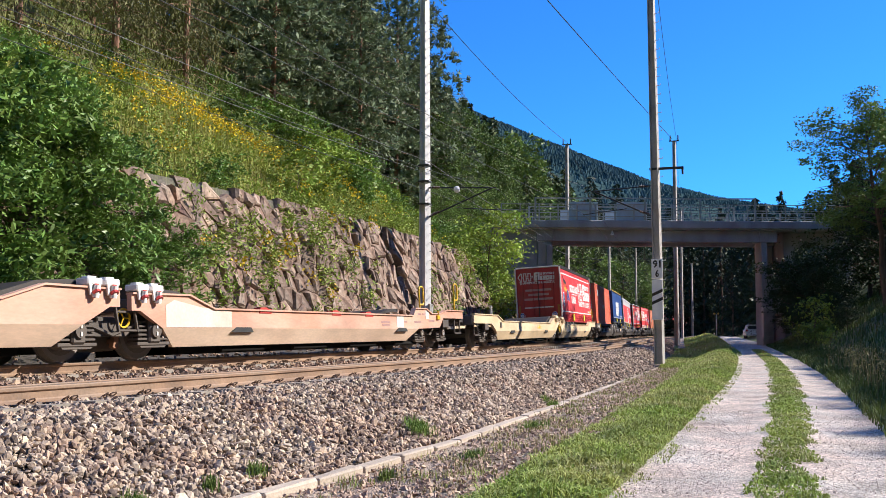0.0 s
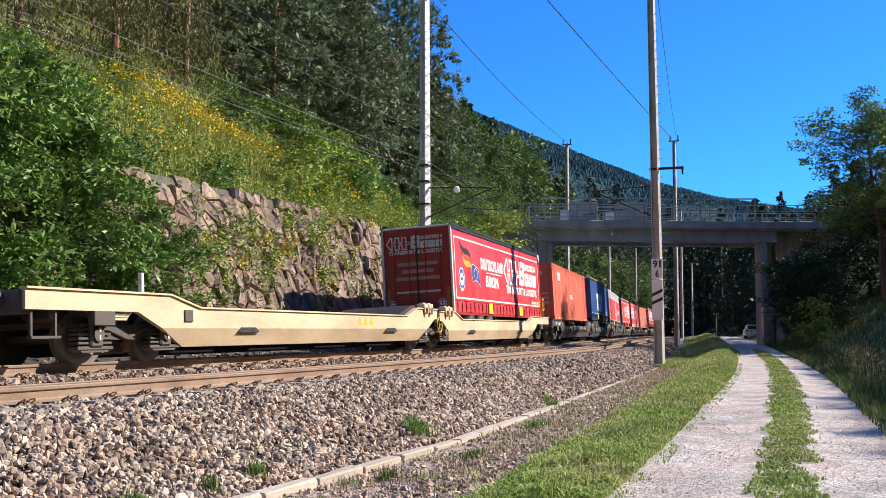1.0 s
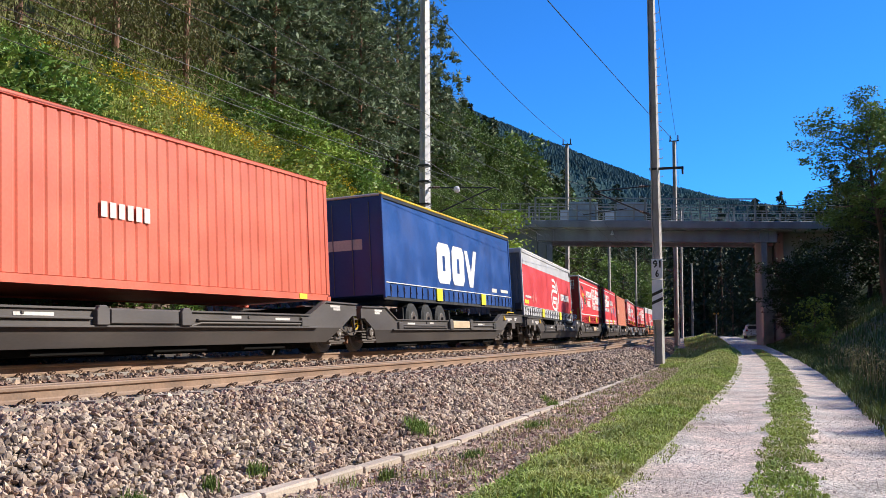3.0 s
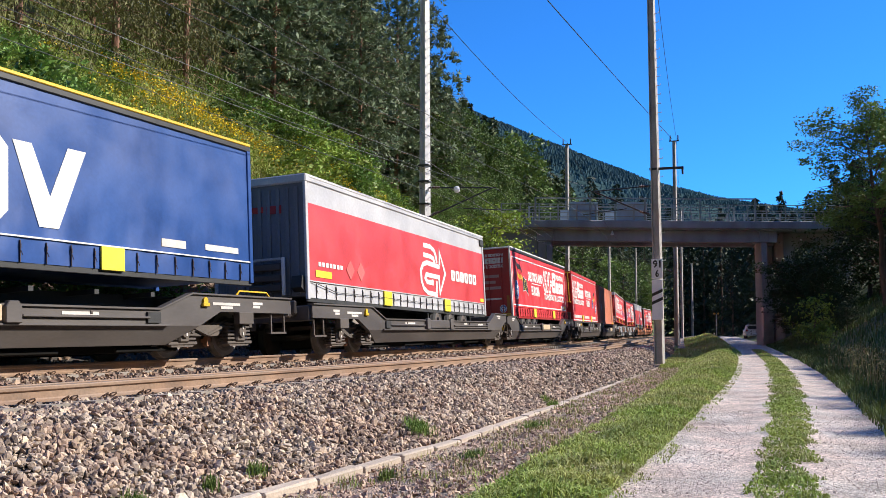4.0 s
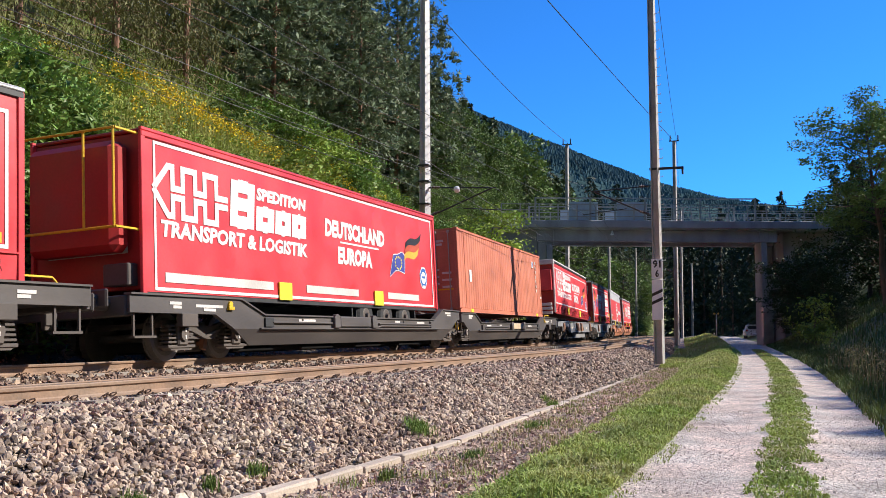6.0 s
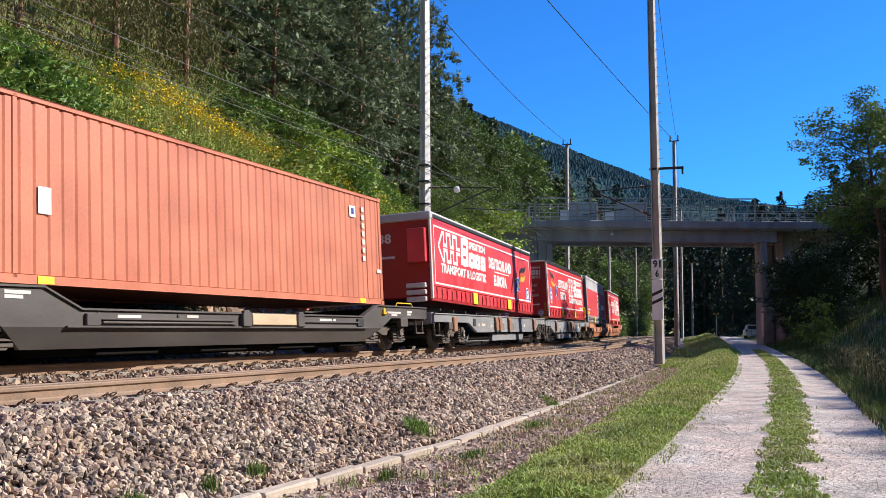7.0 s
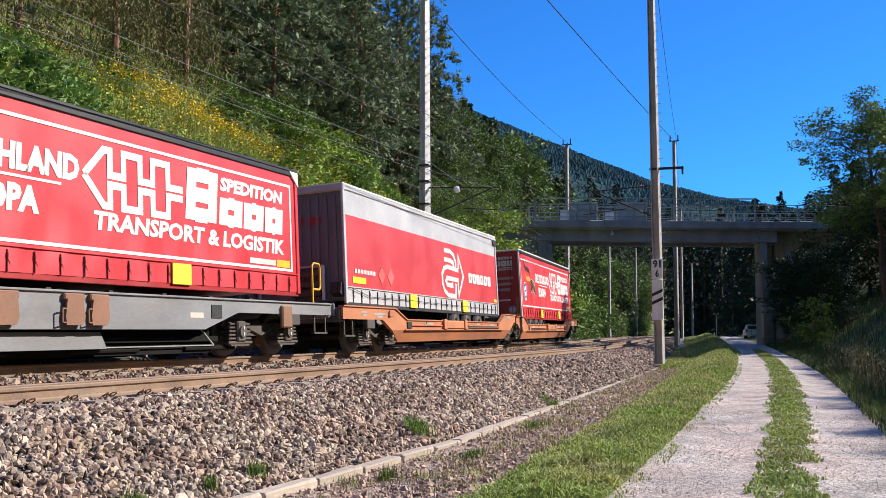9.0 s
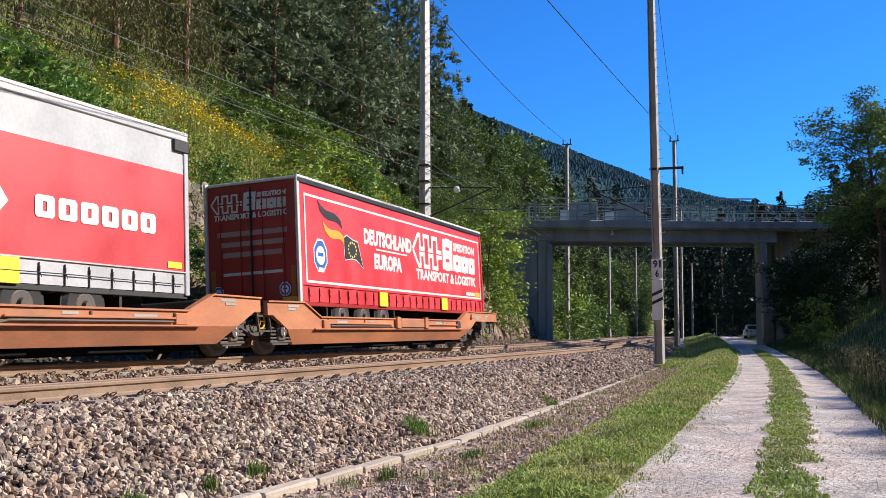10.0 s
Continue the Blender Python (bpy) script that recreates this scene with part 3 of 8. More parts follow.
p_, s_ = grow(84000, 4, 62, beside_lane(0.10), berm, 31, clump=-0.48)
blades("grass", p_, gr.uniform(0.05, 0.14, len(p_)) * lush(p_), 0.014 + 0.0004 * s_, M["grass"], 41, "bright mown grass along the edge of the lane", "grass", 2.0)
p_, s_ = grow(5000, 4, 40, beside_lane(0.3), beside_lane(0.0), 37, clump=0.05)
blades("grass", p_, gr.uniform(0.02, 0.07, len(p_)), 0.010 + 0.0004 * s_, M["grass"], 48, "ragged grass creeping into the lane", "grass", 1.9)
p_, s_ = grow(15000, 4, 45, berm, kerb_side, 32, clump=0.10)
blades("grass", p_, gr.uniform(0.03, 0.12, len(p_)), 0.009 + 0.0004 * s_, M["straw"], 42, "sparse half-dry weeds on the verge soil", "weeds", 1.1)
p_, s_ = grow(7000, 4, 45, berm, kerb_side, 38, clump=0.22)
blades("grass", p_, gr.uniform(0.04, 0.14, len(p_)), 0.010 + 0.0004 * s_, M["grass"], 49, "green weeds on the verge soil", "weeds", 1.0)
p_, s_ = grow(16000, 40, 70, berm, lambda s: kerb_side(s) + 0.30 * (s > 45), 33, power=1.0, clump=-0.55)
blades("grass", p_, gr.uniform(0.08, 0.22, len(p_)), 0.0008 * s_, M["grass"], 68, "rough grass on the ditch side of the verge", "grass", 1.2)
p_, s_ = grow(9000, 52, 122, lambda s: np.full(len(s), -6.0), lambda s: np.full(len(s), -2.75), 36, power=1.0, clump=-0.25)
blades("grass", p_, gr.uniform(0.10, 0.26, len(p_)), 0.0006 * s_, M["grass"], 47, "grass beside the lane beyond the bridge", "grass", 0.8)
s_ = 4 + 60 * gr.random(52000) ** 1.6
o_ = lane_edge(s_) - 1.53 + np.clip(gr.normal(0, 0.24, len(s_)), -0.62, 0.62)
x_, y_, _ = line(s_, o_)
n_ = np.array([noise.noise((a * 1.5, b * 1.5, 9.0)) + 0.5 * noise.noise((a * 5.0, b * 5.0, 1.0)) for a, b in zip(x_, y_)])
keep = n_ > -0.42 + 1.15 * (np.abs(o_ - lane_edge(s_) + 1.53) / 0.42) ** 2 - 0.30 * np.clip((s_ - 8) / 12, 0, 1)
p_, s_ = np.stack([x_, y_, verge_z(o_, s_) - 0.006], 1)[keep], s_[keep]
blades("grass", p_, gr.uniform(0.02, 0.075, len(p_)) * lush(p_), 0.013 + 0.0004 * s_, M["grass"], 43, "low grass between the wheel tracks of the lane", "grass", 2.0)
herbs_ = p_[gr.random(len(p_)) < 0.07]
p_, s_ = grow(22000, 4, 45, beside_lane(0.05), berm, 39, clump=0.02)
herbs_ = np.concatenate([herbs_, p_])
herbs_ = herbs_ + np.stack([gr.normal(0, 0.02, len(herbs_)), gr.normal(0, 0.02, len(herbs_)), gr.uniform(0.015, 0.06, len(herbs_))], 1)
v_, f_ = leaves(herbs_, np.full(len(herbs_), 0.045), 67, aspect=0.55, droop=0.0)
tagged(fast_mesh("verge_herbs", v_, f_, M["herb"]), "small green clover and plantain leaves in the lane's grass", "herbs", kind="stuff")
p_, s_ = grow(26000, 4, 75, beside_lane(4.6), beside_lane(2.72), 34)
blades("grass", p_, gr.uniform(0.08, 0.30, len(p_)), 0.010 + 0.0005 * s_, M["grass_bank_shaded"], 44, "longer bank-foot grass with shade put into its green", "grass", 0.7)
p_, s_ = grow(800, 9, 36, beside_lane(4.5), beside_lane(3.1), 35, power=1.0, clump=-0.05)
blades("dry_stalks", p_, gr.uniform(0.35, 1.0, len(p_)), np.full(len(p_), 0.014), M["straw"], 45, "dry seeding grass stalks on the bank", "dry grass", 0.4)
v_, f_ = leaves(np.repeat(p_, 3, 0) + np.stack([gr.normal(0, 0.07, len(p_) * 3), gr.normal(0, 0.07, len(p_) * 3), gr.uniform(0.3, 0.85, len(p_) * 3)], 1), np.full(len(p_) * 3, 0.07), 50, aspect=0.35)
tagged(fast_mesh("seed_heads", v_, f_, M["straw"]), "pale seed heads of the bank's grass", "dry grass", kind="stuff")
# weeds in the ballast foot
wp = []
for s0, o0, r, n in ((12.2, -2.32, 0.26, 420), (8.0, -2.4, 0.12, 120), (6.2, -2.42, 0.12, 110), (7.2, -2.44, 0.08, 80), (19.5, -2.3, 0.25, 260), (11.0, -3.6, 0.2, 160), (15, -3.2, 0.3, 220), (9.2, -3.3, 0.12, 120)):
    s = s0 + gr.normal(0, r * 0.6, n)
    off = o0 + gr.normal(0, r * 0.35, n)
    x, y, _ = line(s, off)
    wp.append(np.stack([x, y, np.where(off > kerb_off(s), bed_z(flank_off(off, s)) + 0.03, verge_z(off, s))], 1))
wp = np.concatenate(wp)
blades("weed_tufts", wp, gr.uniform(0.05, 0.17, len(wp)), np.full(len(wp), 0.012), M["leaf_mid"], 46, "green weed tufts in the stones beside the kerb", "weeds", 0.9)


# ---- rubble retaining wall behind the far track ----
def wall_top(s):
    return float(np.interp(s, WALL_S, WALL_TOP))


def wall_at(s, u):
    """Place on the wall's face: u from foot to crest."""
    z = -0.7 + u * (wall_top(s) + 0.7)
    x, y, a = line(s, WALL_FOOT + WALL_LEAN * max(z, 0))
    return Vector((float(x), float(y), z)), float(a)


wall = empty("wall_hill", label="rubble stone retaining wall with plants in its joints", category="retaining wall", kind="structure")


def cleft(s, h):
    """True inside the open slanting drain in the wall."""
    return h > 2.6 and abs(s - (43.0 - 0.84 * h) - 0.12 * math.sin(h * 5)) < 0.24


back_v, back_f = [], []
WS = np.concatenate([np.arange(-6, 36, 1.0), np.arange(36, 43, 0.25), np.arange(43, 79, 1.0)])
LEVELS = [0.0, 0.1, 0.2, 0.3, 0.4, 0.5, 0.55, 0.6, 0.65, 0.7, 0.75, 0.8, 0.85, 0.9, 0.95, 1.0]
for s in WS:
    for u in LEVELS:
        p, a = wall_at(s, u)
        back_v.append(p + Vector((-math.cos(a), math.sin(a), 0)) * (0.75 if cleft(s, u * (wall_top(s) + 0.7)) else 0.06))
    p, a = wall_at(s, 1.0)
    back_v.append(p + Vector((-math.cos(a), math.sin(a), 0)) * 1.3 + Vector((0, 0, -0.15)))
    p, a = wall_at(s, 0.0)
    back_v.append(p + Vector((-math.cos(a), math.sin(a), 0)) * 1.3 + Vector((0, 0, -0.2)))
ring_n = len(LEVELS) + 2
for i in range(len(WS) - 1):
    for j in range(ring_n):
        k = (j + 1) % ring_n
        back_f.append((i * ring_n + j, i * ring_n + k, (i + 1) * ring_n + k, (i + 1) * ring_n + j))
link_mesh("wall_core", back_v, back_f, M["mortar"], wall)

# slanting rubble: each stone is the cell round a scattered seed, in axes that lean with the bedding
wr = random.Random(17)
LEAN_S, CELL_A, CELL_B = 0.28, 0.58, 0.56
seeds = {}
for i in range(int(5 / CELL_A), int(82 / CELL_A)):
    for j in range(-1, 12):
        seeds[i, j] = (i + 0.5 * (j % 2) + wr.uniform(-0.46, 0.46), j + wr.uniform(-0.46, 0.46))


def cell(i, j):
    """Outline of the cell of a seed, in metres along and up the wall."""
    cx, cy = seeds[i, j]
    poly = [(cx - 1.5, cy - 1.5), (cx + 1.5, cy - 1.5), (cx + 1.5, cy + 1.5), (cx - 1.5, cy + 1.5)]
    for di in range(-3, 4):
        for dj in range(-2, 3):
            o = seeds.get((i + di, j + dj))
            if o is None or (di == 0 and dj == 0):
                continue
            nx_, ny_ = o[0] - cx, o[1] - cy
            lim = (o[0] ** 2 + o[1] ** 2 - cx ** 2 - cy ** 2) / 2
            out = []
            for k in range(len(poly)):
                p, q = poly[k], poly[(k + 1) % len(poly)]
                a, b = p[0] * nx_ + p[1] * ny_ - lim, q[0] * nx_ + q[1] * ny_ - lim
                if a <= 0:
                    out.append(p)
                if (a < 0 < b) or (b < 0 < a):
                    t = a / (a - b)
                    out.append((p[0] + (q[0] - p[0]) * t, p[1] + (q[1] - p[1]) * t))
            poly = out
            if len(poly) < 3:
                return []
    return [(x * CELL_A - LEAN_S * y * CELL_B, y * CELL_B) for x, y in poly]


def stone_verts(poly):
    """A stone on its outline: a ring in the joint, a ring proud of it, and a tilted rough face."""
    n = len(poly)
    ms, mh = sum(p[0] for p in poly) / n, sum(p[1] for p in poly) / n
    proud = wr.uniform(0.02, 0.20)
    ts, th = wr.uniform(-0.3, 0.3), wr.uniform(-0.25, 0.25)
    rows = []
    for shrink, out in ((0.98, -0.14), (0.93, proud * 0.5), (0.66, proud)):
        for s, h in poly:
            q, r = ms + (s - ms) * shrink + wr.uniform(-0.02, 0.02), mh + (h - mh) * shrink + wr.uniform(-0.02, 0.02)
            p, a = wall_at(q, r / (wall_top(q) + 0.7))
            o = out if out < 0 else max(0.0, out + (q - ms) * ts + (r - mh) * th + wr.uniform(-0.015, 0.015))
            rows.append(p + Vector((math.cos(a), -math.sin(a), 0.15)) * o)
    return rows


rest_v, rest_f, single = [], [], 0
for i, j in list(seeds):
    poly = cell(i, j)
    if len(poly) < 3:
        continue
    n = len(poly)
    s_mid, h_mid = sum(p[0] for p in poly) / n, sum(p[1] for p in poly) / n
    full = wall_top(s_mid) + 0.7
    if s_mid < 5 or s_mid > 77 or h_mid < 0.05 or h_mid > full - 0.02 or cleft(s_mid, h_mid):
        continue
    poly = [(s, min(max(h, -0.1), full + 0.10)) for s, h in poly]
    vs = stone_verts(poly)
    faces_ = [(k, (k + 1) % n, n + (k + 1) % n, n + k) for k in range(n)] + [(n + k, n + (k + 1) % n, 2 * n + (k + 1) % n, 2 * n + k) for k in range(n)] + [tuple(range(2 * n, 3 * n))]
    if 24.0 < s_mid < 44 and h_mid > 2.0 and single < 300:
        single += 1
        c = sum(vs, Vector()) / len(vs)
        o = link_mesh("stone", [v - c for v in vs], faces_, M["rock"], wall)
        o.location = c
    else:
        b = len(rest_v)
        rest_v += vs
        rest_f += [tuple(b + k for k in f) for f in faces_]
rest = link_mesh("wall_stones", rest_v, rest_f, M["rock_far"], wall)
tagged(rest, "more rubble stones of the wall", kind="stuff")

# ---- road bridge over the line ----
BY0, BY1 = 74.0, 79.5
bridge = empty("bridge", label="concrete road bridge with steel railings over the railway", category="bridge", kind="structure")
for y in (BY0 + 0.35, BY1 - 1.1):
    part("girder", prism_bm([(8.3, 7.5), (26.5, 7.5), (26.5, 8.40), (8.3, 8.40)], y, y + 0.75, 0.02), M["concrete"], bridge)
part("deck", box_bm(4.0, 33.0, BY0, BY1, 8.40, 8.95, 0.03), M["concrete"], bridge)
for y in (BY0 - 0.15, BY1 - 0.25):
    part("edge_beam", box_bm(4.0, 33.0, y, y + 0.40, 8.52, 9.14, 0.04), M["concrete"], bridge)
for x, wide, deep in ((7.5, 1.15, 0.90), (25.2, 0.50, 1.55)):
    bm = bmesh.new()
    add_box(bm, x, x + wide, BY0 + 0.35, BY0 + 0.35 + deep, -1.2, 7.5, 0.05)
    if wide > 1:
        add_box(bm, x + 0.68, x + 1.15, BY0 + 0.10, BY0 + 0.35, -1.2, 7.2, 0.03)
    part("pier", bm, M["concrete"], bridge)
    part("pier", box_bm(x * 1.062, x * 1.062 + wide, BY1 - 0.35 - deep, BY1 - 0.35, -1.2, 7.5, 0.05), M["concrete"], bridge)
    for y, k in ((BY0 + 0.28, 1.0), (BY1 - 0.45 - deep, 1.062)):
        part("bearing_beam", box_bm(x * k - 0.12, x * k + wide + 0.12, y, y + deep + 0.1, 7.5, 8.40, 0.04), M["concrete"], bridge)
part("abutment", box_bm(3.2, 7.5, BY0 + 0.5, BY1, -0.5, 8.40, 0.06), M["concrete"], bridge)
part("abutment", box_bm(27.4, 33.0, BY0 + 1.6, BY1, -0.5, 8.40, 0.06), M["concrete"], bridge)
part("cabinet", box_bm(25.0, 25.75, BY0 - 0.45, BY0 + 0.05, 0.0, 2.35, 0.03), M["steel"], bridge, "grey switch cabinet at the pier")
bm = bmesh.new()
bmesh.ops.create_cone(bm, cap_ends=True, segments=10, radius1=0.16, radius2=0.05, depth=0.3, matrix=Matrix.Translation((13.4, BY0 + 0.2, 8.15)))
add_tube(bm, (13.4, BY0 + 0.2, 8.25), (13.4, BY0 + 0.2, 8.52), 0.03, n=6)
part("lamp", bm, M["white"], bridge, "small white lamp under the edge")
for y in (BY0 + 0.03, BY1 - 0.05):
    for k in range(19):
        part("railing_post", box_bm(4.6 + k * 1.5 - 0.045, 4.6 + k * 1.5 + 0.045, y - 0.05, y + 0.05, 9.1, 10.45), M["steel"], bridge)
    for z in (9.45, 9.95, 10.42):
        part("rail_bar", box_bm(4.6, 31.6, y - 0.03, y + 0.03, z - 0.03, z + 0.03), M["steel"], bridge)
    for k in range(5):
        x = 7.3 + k * 4.35
        part("screen_post", box_bm(x - 0.07, x + 0.07, y - 0.075, y + 0.075, 9.1, 10.95), M["steel"], bridge)
    part("screen_rail", box_bm(7.23, 24.77, y - 0.045, y + 0.045, 10.86, 10.95), M["steel"], bridge)
    for x0, x1 in ((9.95, 12.25), (13.75, 16.15)):
        part("screen", box_bm(x0, x1, y + 0.055, y + 0.085, 9.16, 10.62), M["screen"], bridge, "pale protective screen over the tracks")

# ---- masts, arms and wires of the overhead line ----
RUNG = []


def mast(s, off, z0, top, width, label, turn=-20, steel="mast", lean=0.0):
    """Tapered H-section mast with rungs, on a concrete foot."""
    m = along(s, off, z0) @ pose(0, 0, 0, -lean)
    t = empty("catenary_mast", m, label=label, category="mast", group="masts of the overhead line")
    H = top - z0
    w0, w1 = width / 2, width * 0.36
    spin = Matrix.Rotation(radians(turn), 4, "Z")
    bm = bmesh.new()
    vs = []
    for z, w in ((0, w0), (H, w1)):
        f, g = w * 0.80, w * 0.13
        outline = [(-w, -w), (w, -w), (w, -f), (g, -f), (g, f), (w, f), (w, w), (-w, w), (-w, f), (-g, f), (-g, -f), (-w, -f)]
        vs.append([bm.verts.new(spin @ Vector((x, y, z))) for x, y in outline])
    a, b = vs
    for k in range(12):
        bm.faces.new((a[k], a[(k + 1) % 12], b[(k + 1) % 12], b[k]))
    bm.faces.new(b)
    bmesh.ops.recalc_face_normals(bm, faces=bm.faces[:])
    part("column", bm, M[steel], t)
    if not RUNG:
        bm = bmesh.new()
        add_tube(bm, (0, 0, 0), (0, -0.17, 0), 0.013, n=5)
        add_tube(bm, (0, -0.165, -0.01), (0, -0.165, 0.07), 0.013, n=5)
        me = bpy.data.meshes.new("rung")
        bm.to_mesh(me)
        bm.free()
        me.materials.append(M["steel"])
        RUNG.append(me)
    for z in np.arange(2.5, min(H - 0.5, 16), 0.42):
        w = w0 + (w1 - w0) * z / H
        o = new("rung", RUNG[0])
        o.parent = t
        o.matrix_local = spin @ Matrix.Translation((w * 0.5, -w, float(z)))
    part("foot", box_bm(-0.25, 0.25, -0.25, 0.25, -0.4, -0.02, 0.03), M["kerb"], t)
    return t


def arm(t, z, reach, drop, side):
    """Bracket over a track: top tube, stay, registration tube and insulators. side: +1 reaches to the hill."""
    bm = bmesh.new()
    add_tube(bm, (0, side * 0.15, z + 1.1), (0, side * reach, z + 0.95), 0.03, n=8)
    add_tube(bm, (0, side * 0.15, z - 0.3), (0, side * reach * 0.95, z + 0.95), 0.035, n=8)
    add_tube(bm, (0, side * reach * 0.45, z + 0.1), (0, side * (reach + 0.4), z - 0.1), 0.022, n=6)
    part("cantilever", bm, M["wire"], t)
    for zi, rise in ((z + 1.09, 0.0), (z - 0.18, 0.022)):
        verts, faces = [], []
        for k in range(13):
            r = 0.075 if k % 2 else 0.03
            for q in range(10):
                c_, s_ = r * math.cos(q * 0.6283), r * math.sin(q * 0.6283)
                verts.append((c_, side * (0.3 + 0.035 * k), zi + rise * k / 2 + s_))
        for k in range(12):
            faces += [(k * 10 + q, k * 10 + (q + 1) % 10, k * 10 + 10 + (q + 1) % 10, k * 10 + 10 + q) for q in range(10)]
        link_mesh("insulator", verts, faces, M["rust_insulator"], t)


def wire(points, r, name="overhead_wire", label="thin dark overhead wire", sag=0.0, metal="wire"):
    """One continuous thin tube from support to support, sagging between them."""
    path = []
    for a, b in zip(points, points[1:]):
        for k in range(12):
            u = k / 12
            path.append(Vector(a).lerp(Vector(b), u) + Vector((0, 0, -4 * sag * u * (1 - u))))
    path.append(Vector(points[-1]))
    verts, faces = [], []
    for i, p in enumerate(path):
        d = (path[min(i + 1, len(path) - 1)] - path[max(i - 1, 0)]).normalized()
        e = d.cross(Vector((0, 0, 1))).normalized()
        u = e.cross(d)
        verts += [p + (e * math.cos(q) + u * math.sin(q)) * r for q in (0, 1.257, 2.513, 3.77, 5.027)]
    for i in range(len(path) - 1):
        faces += [(i * 5 + k, i * 5 + (k + 1) % 5, i * 5 + 5 + (k + 1) % 5, i * 5 + 5 + k) for k in range(5)]
    return tagged(link_mesh(name, verts, faces, M[metal]), label, "wire", "overhead wires")


NEAR_S, FAR_S = 42.0, 40.3
m1 = mast(NEAR_S, -2.25, -0.95, 17.0, 0.38, "tall weathered steel mast beside the kerb", -13, lean=0.62)
m2 = mast(FAR_S, 8.15, -0.9, 17.0, 0.42, "tall pale steel mast before the stone wall", -24, "mast_pale", 0.45)
m3 = mast(87.0, -2.1, -0.9, 17.9, 0.36, "grey steel mast beyond the bridge, kerb side")
m4 = mast(86.5, 7.7, -0.9, 17.9, 0.34, "grey steel mast beyond the bridge, hill side")
m5 = mast(131.0, 7.4, -0.9, 16.5, 0.34, "distant steel mast beside the curving line")
m6 = mast(128.0, -2.4, -0.9, 16.5, 0.30, "distant steel mast on the lane side")
m7 = mast(170.0, 7.4, -0.9, 15.0, 0.30, "distant steel mast among trees")
m8 = mast(168.0, -2.4, -0.9, 12.0, 0.30, "distant dark steel mast on the lane side")
m9 = mast(-6.0, 8.1, -0.9, 17.0, 0.42, "steel mast before the wall, near the bushes")
m10 = mast(-6.0, -2.4, -0.95, 17.0, 0.42, "steel mast beside the kerb, back along the line")
for t in (m2, m4, m5, m9):
    arm(t, 6.9, 3.4, 0, -1)
for t in (m1, m3, m6, m10):
    arm(t, 6.9, 2.9, 0, 1)
# side arm with hanging insulator on the kerb-side mast
bm = bmesh.new()
add_box(bm, -0.06, 0.06, -1.25, 0.25, 8.70, 8.80)
add_tube(bm, (0, -1.2, 8.72), (0, -1.2, 8.45), 0.045, n=8)
part("side_arm", bm, M["wire"], m1)
for t, s in ((m3, 1), (m4, 1)):
    bm = bmesh.new()
    add_box(bm, -0.05, 0.05, -0.45, 0.45, 18.72, 18.80)
    for y in (-0.35, 0.35):
        add_tube(bm, (0, y, 18.8), (0, y, 19.3), 0.06, 0.05, n=8)
    part("top_arm", bm, M["wire"], t)
for z in (7.2, 8.25, 9.0):
    part("clamp", box_bm(-0.26, 0.26, -0.26, 0.26, z, z + 0.07, 0.01), M["wire"], m2)
bm = bmesh.new()
add_box(bm, -0.25, 0.25, -0.33, -0.22, 1.3, 2.6, 0.02)
part("switch_box", bm, M["steel"], m2, "grey switch box")
lamp = bmesh.new()
bmesh.ops.create_icosphere(lamp, subdivisions=2, radius=0.16, matrix=Matrix.Translation((0, -1.55, 7.85)))
part("globe", lamp, M["white"], m2, "white globe on the bracket")

board = empty("kilometre_sign", along(NEAR_S, -2.21, -0.95) @ pose(-0.30, 0, 0, 0, 0, -92), label="white kilometre sign with black figures on the mast", category="sign")
part("plate", box_bm(-0.245, 0.245, -0.03, 0.0, 3.78, 4.66, 0.01), M["white"], board)
SIGN_FIGURES = [("91", 0.34, 0.34, -0.18, 4.26), ("6", 0.16, 0.33, -0.08, 3.85)]
striped = empty("striped_sign", along(NEAR_S, -2.21, -0.95) @ pose(-0.30, 0, 0, 0, 0, -92), label="white sign with two black slanting stripes on the mast", category="sign")
part("plate", box_bm(-0.235, 0.235, -0.03, 0.0, 1.96, 3.74, 0.01), M["white"], striped)
for z in (2.68, 3.04):
    part("stripe", prism_bm([(-0.235, z - 0.06), (0.235, z + 0.16), (0.235, z + 0.30), (-0.235, z + 0.08)], -0.036, -0.031), M["print_black"], striped)

ZN, ZF = 6.9, 6.9
SP = [-6.0, 41.0, 86.7, 130.0, 169.0, 230.0]
for off, z in ((NEAR_C, 0.0), (FAR_C, 0.0)):
    for a, b in zip(SP, SP[1:]):
        wire([at(a, off + 0.2, 5.75), at(b, off + 0.2, 5.75)], 0.008, label="contact wire over the track", sag=0.02)
        wire([at(a, off + 0.2, 7.0), at(b, off + 0.2, 7.0)], 0.008, label="messenger wire over the track", sag=0.75)
tops = [(-6.0, 8.1, 16.2), (FAR_S, 8.15, 16.0), (86.5, 7.7, 18.1), (131.0, 7.4, 15.7)]
wire([at(*p) for p in tops], 0.020, label="feeder wire between mast tops", sag=0.5)
wire([at(-6.0, -2.4, 16.2), at(NEAR_S, -2.35, 16.1), at(87.0, -2.3, 18.1), at(128.0, -2.4, 15.7)], 0.014, label="return wire between mast tops", sag=0.5)
wire([(-12.0, -6.0, 11.9), at(87.0, -1.9, 18.1)], 0.024, label="heavy feeder wire crossing above the line", sag=0.25)
wire([at(-6.0, 8.0, 7.6), at(FAR_S, 8.0, 7.75), at(86.5, 7.6, 7.4)], 0.010, label="grey cable along the hill-side masts", sag=0.30, metal="cable")
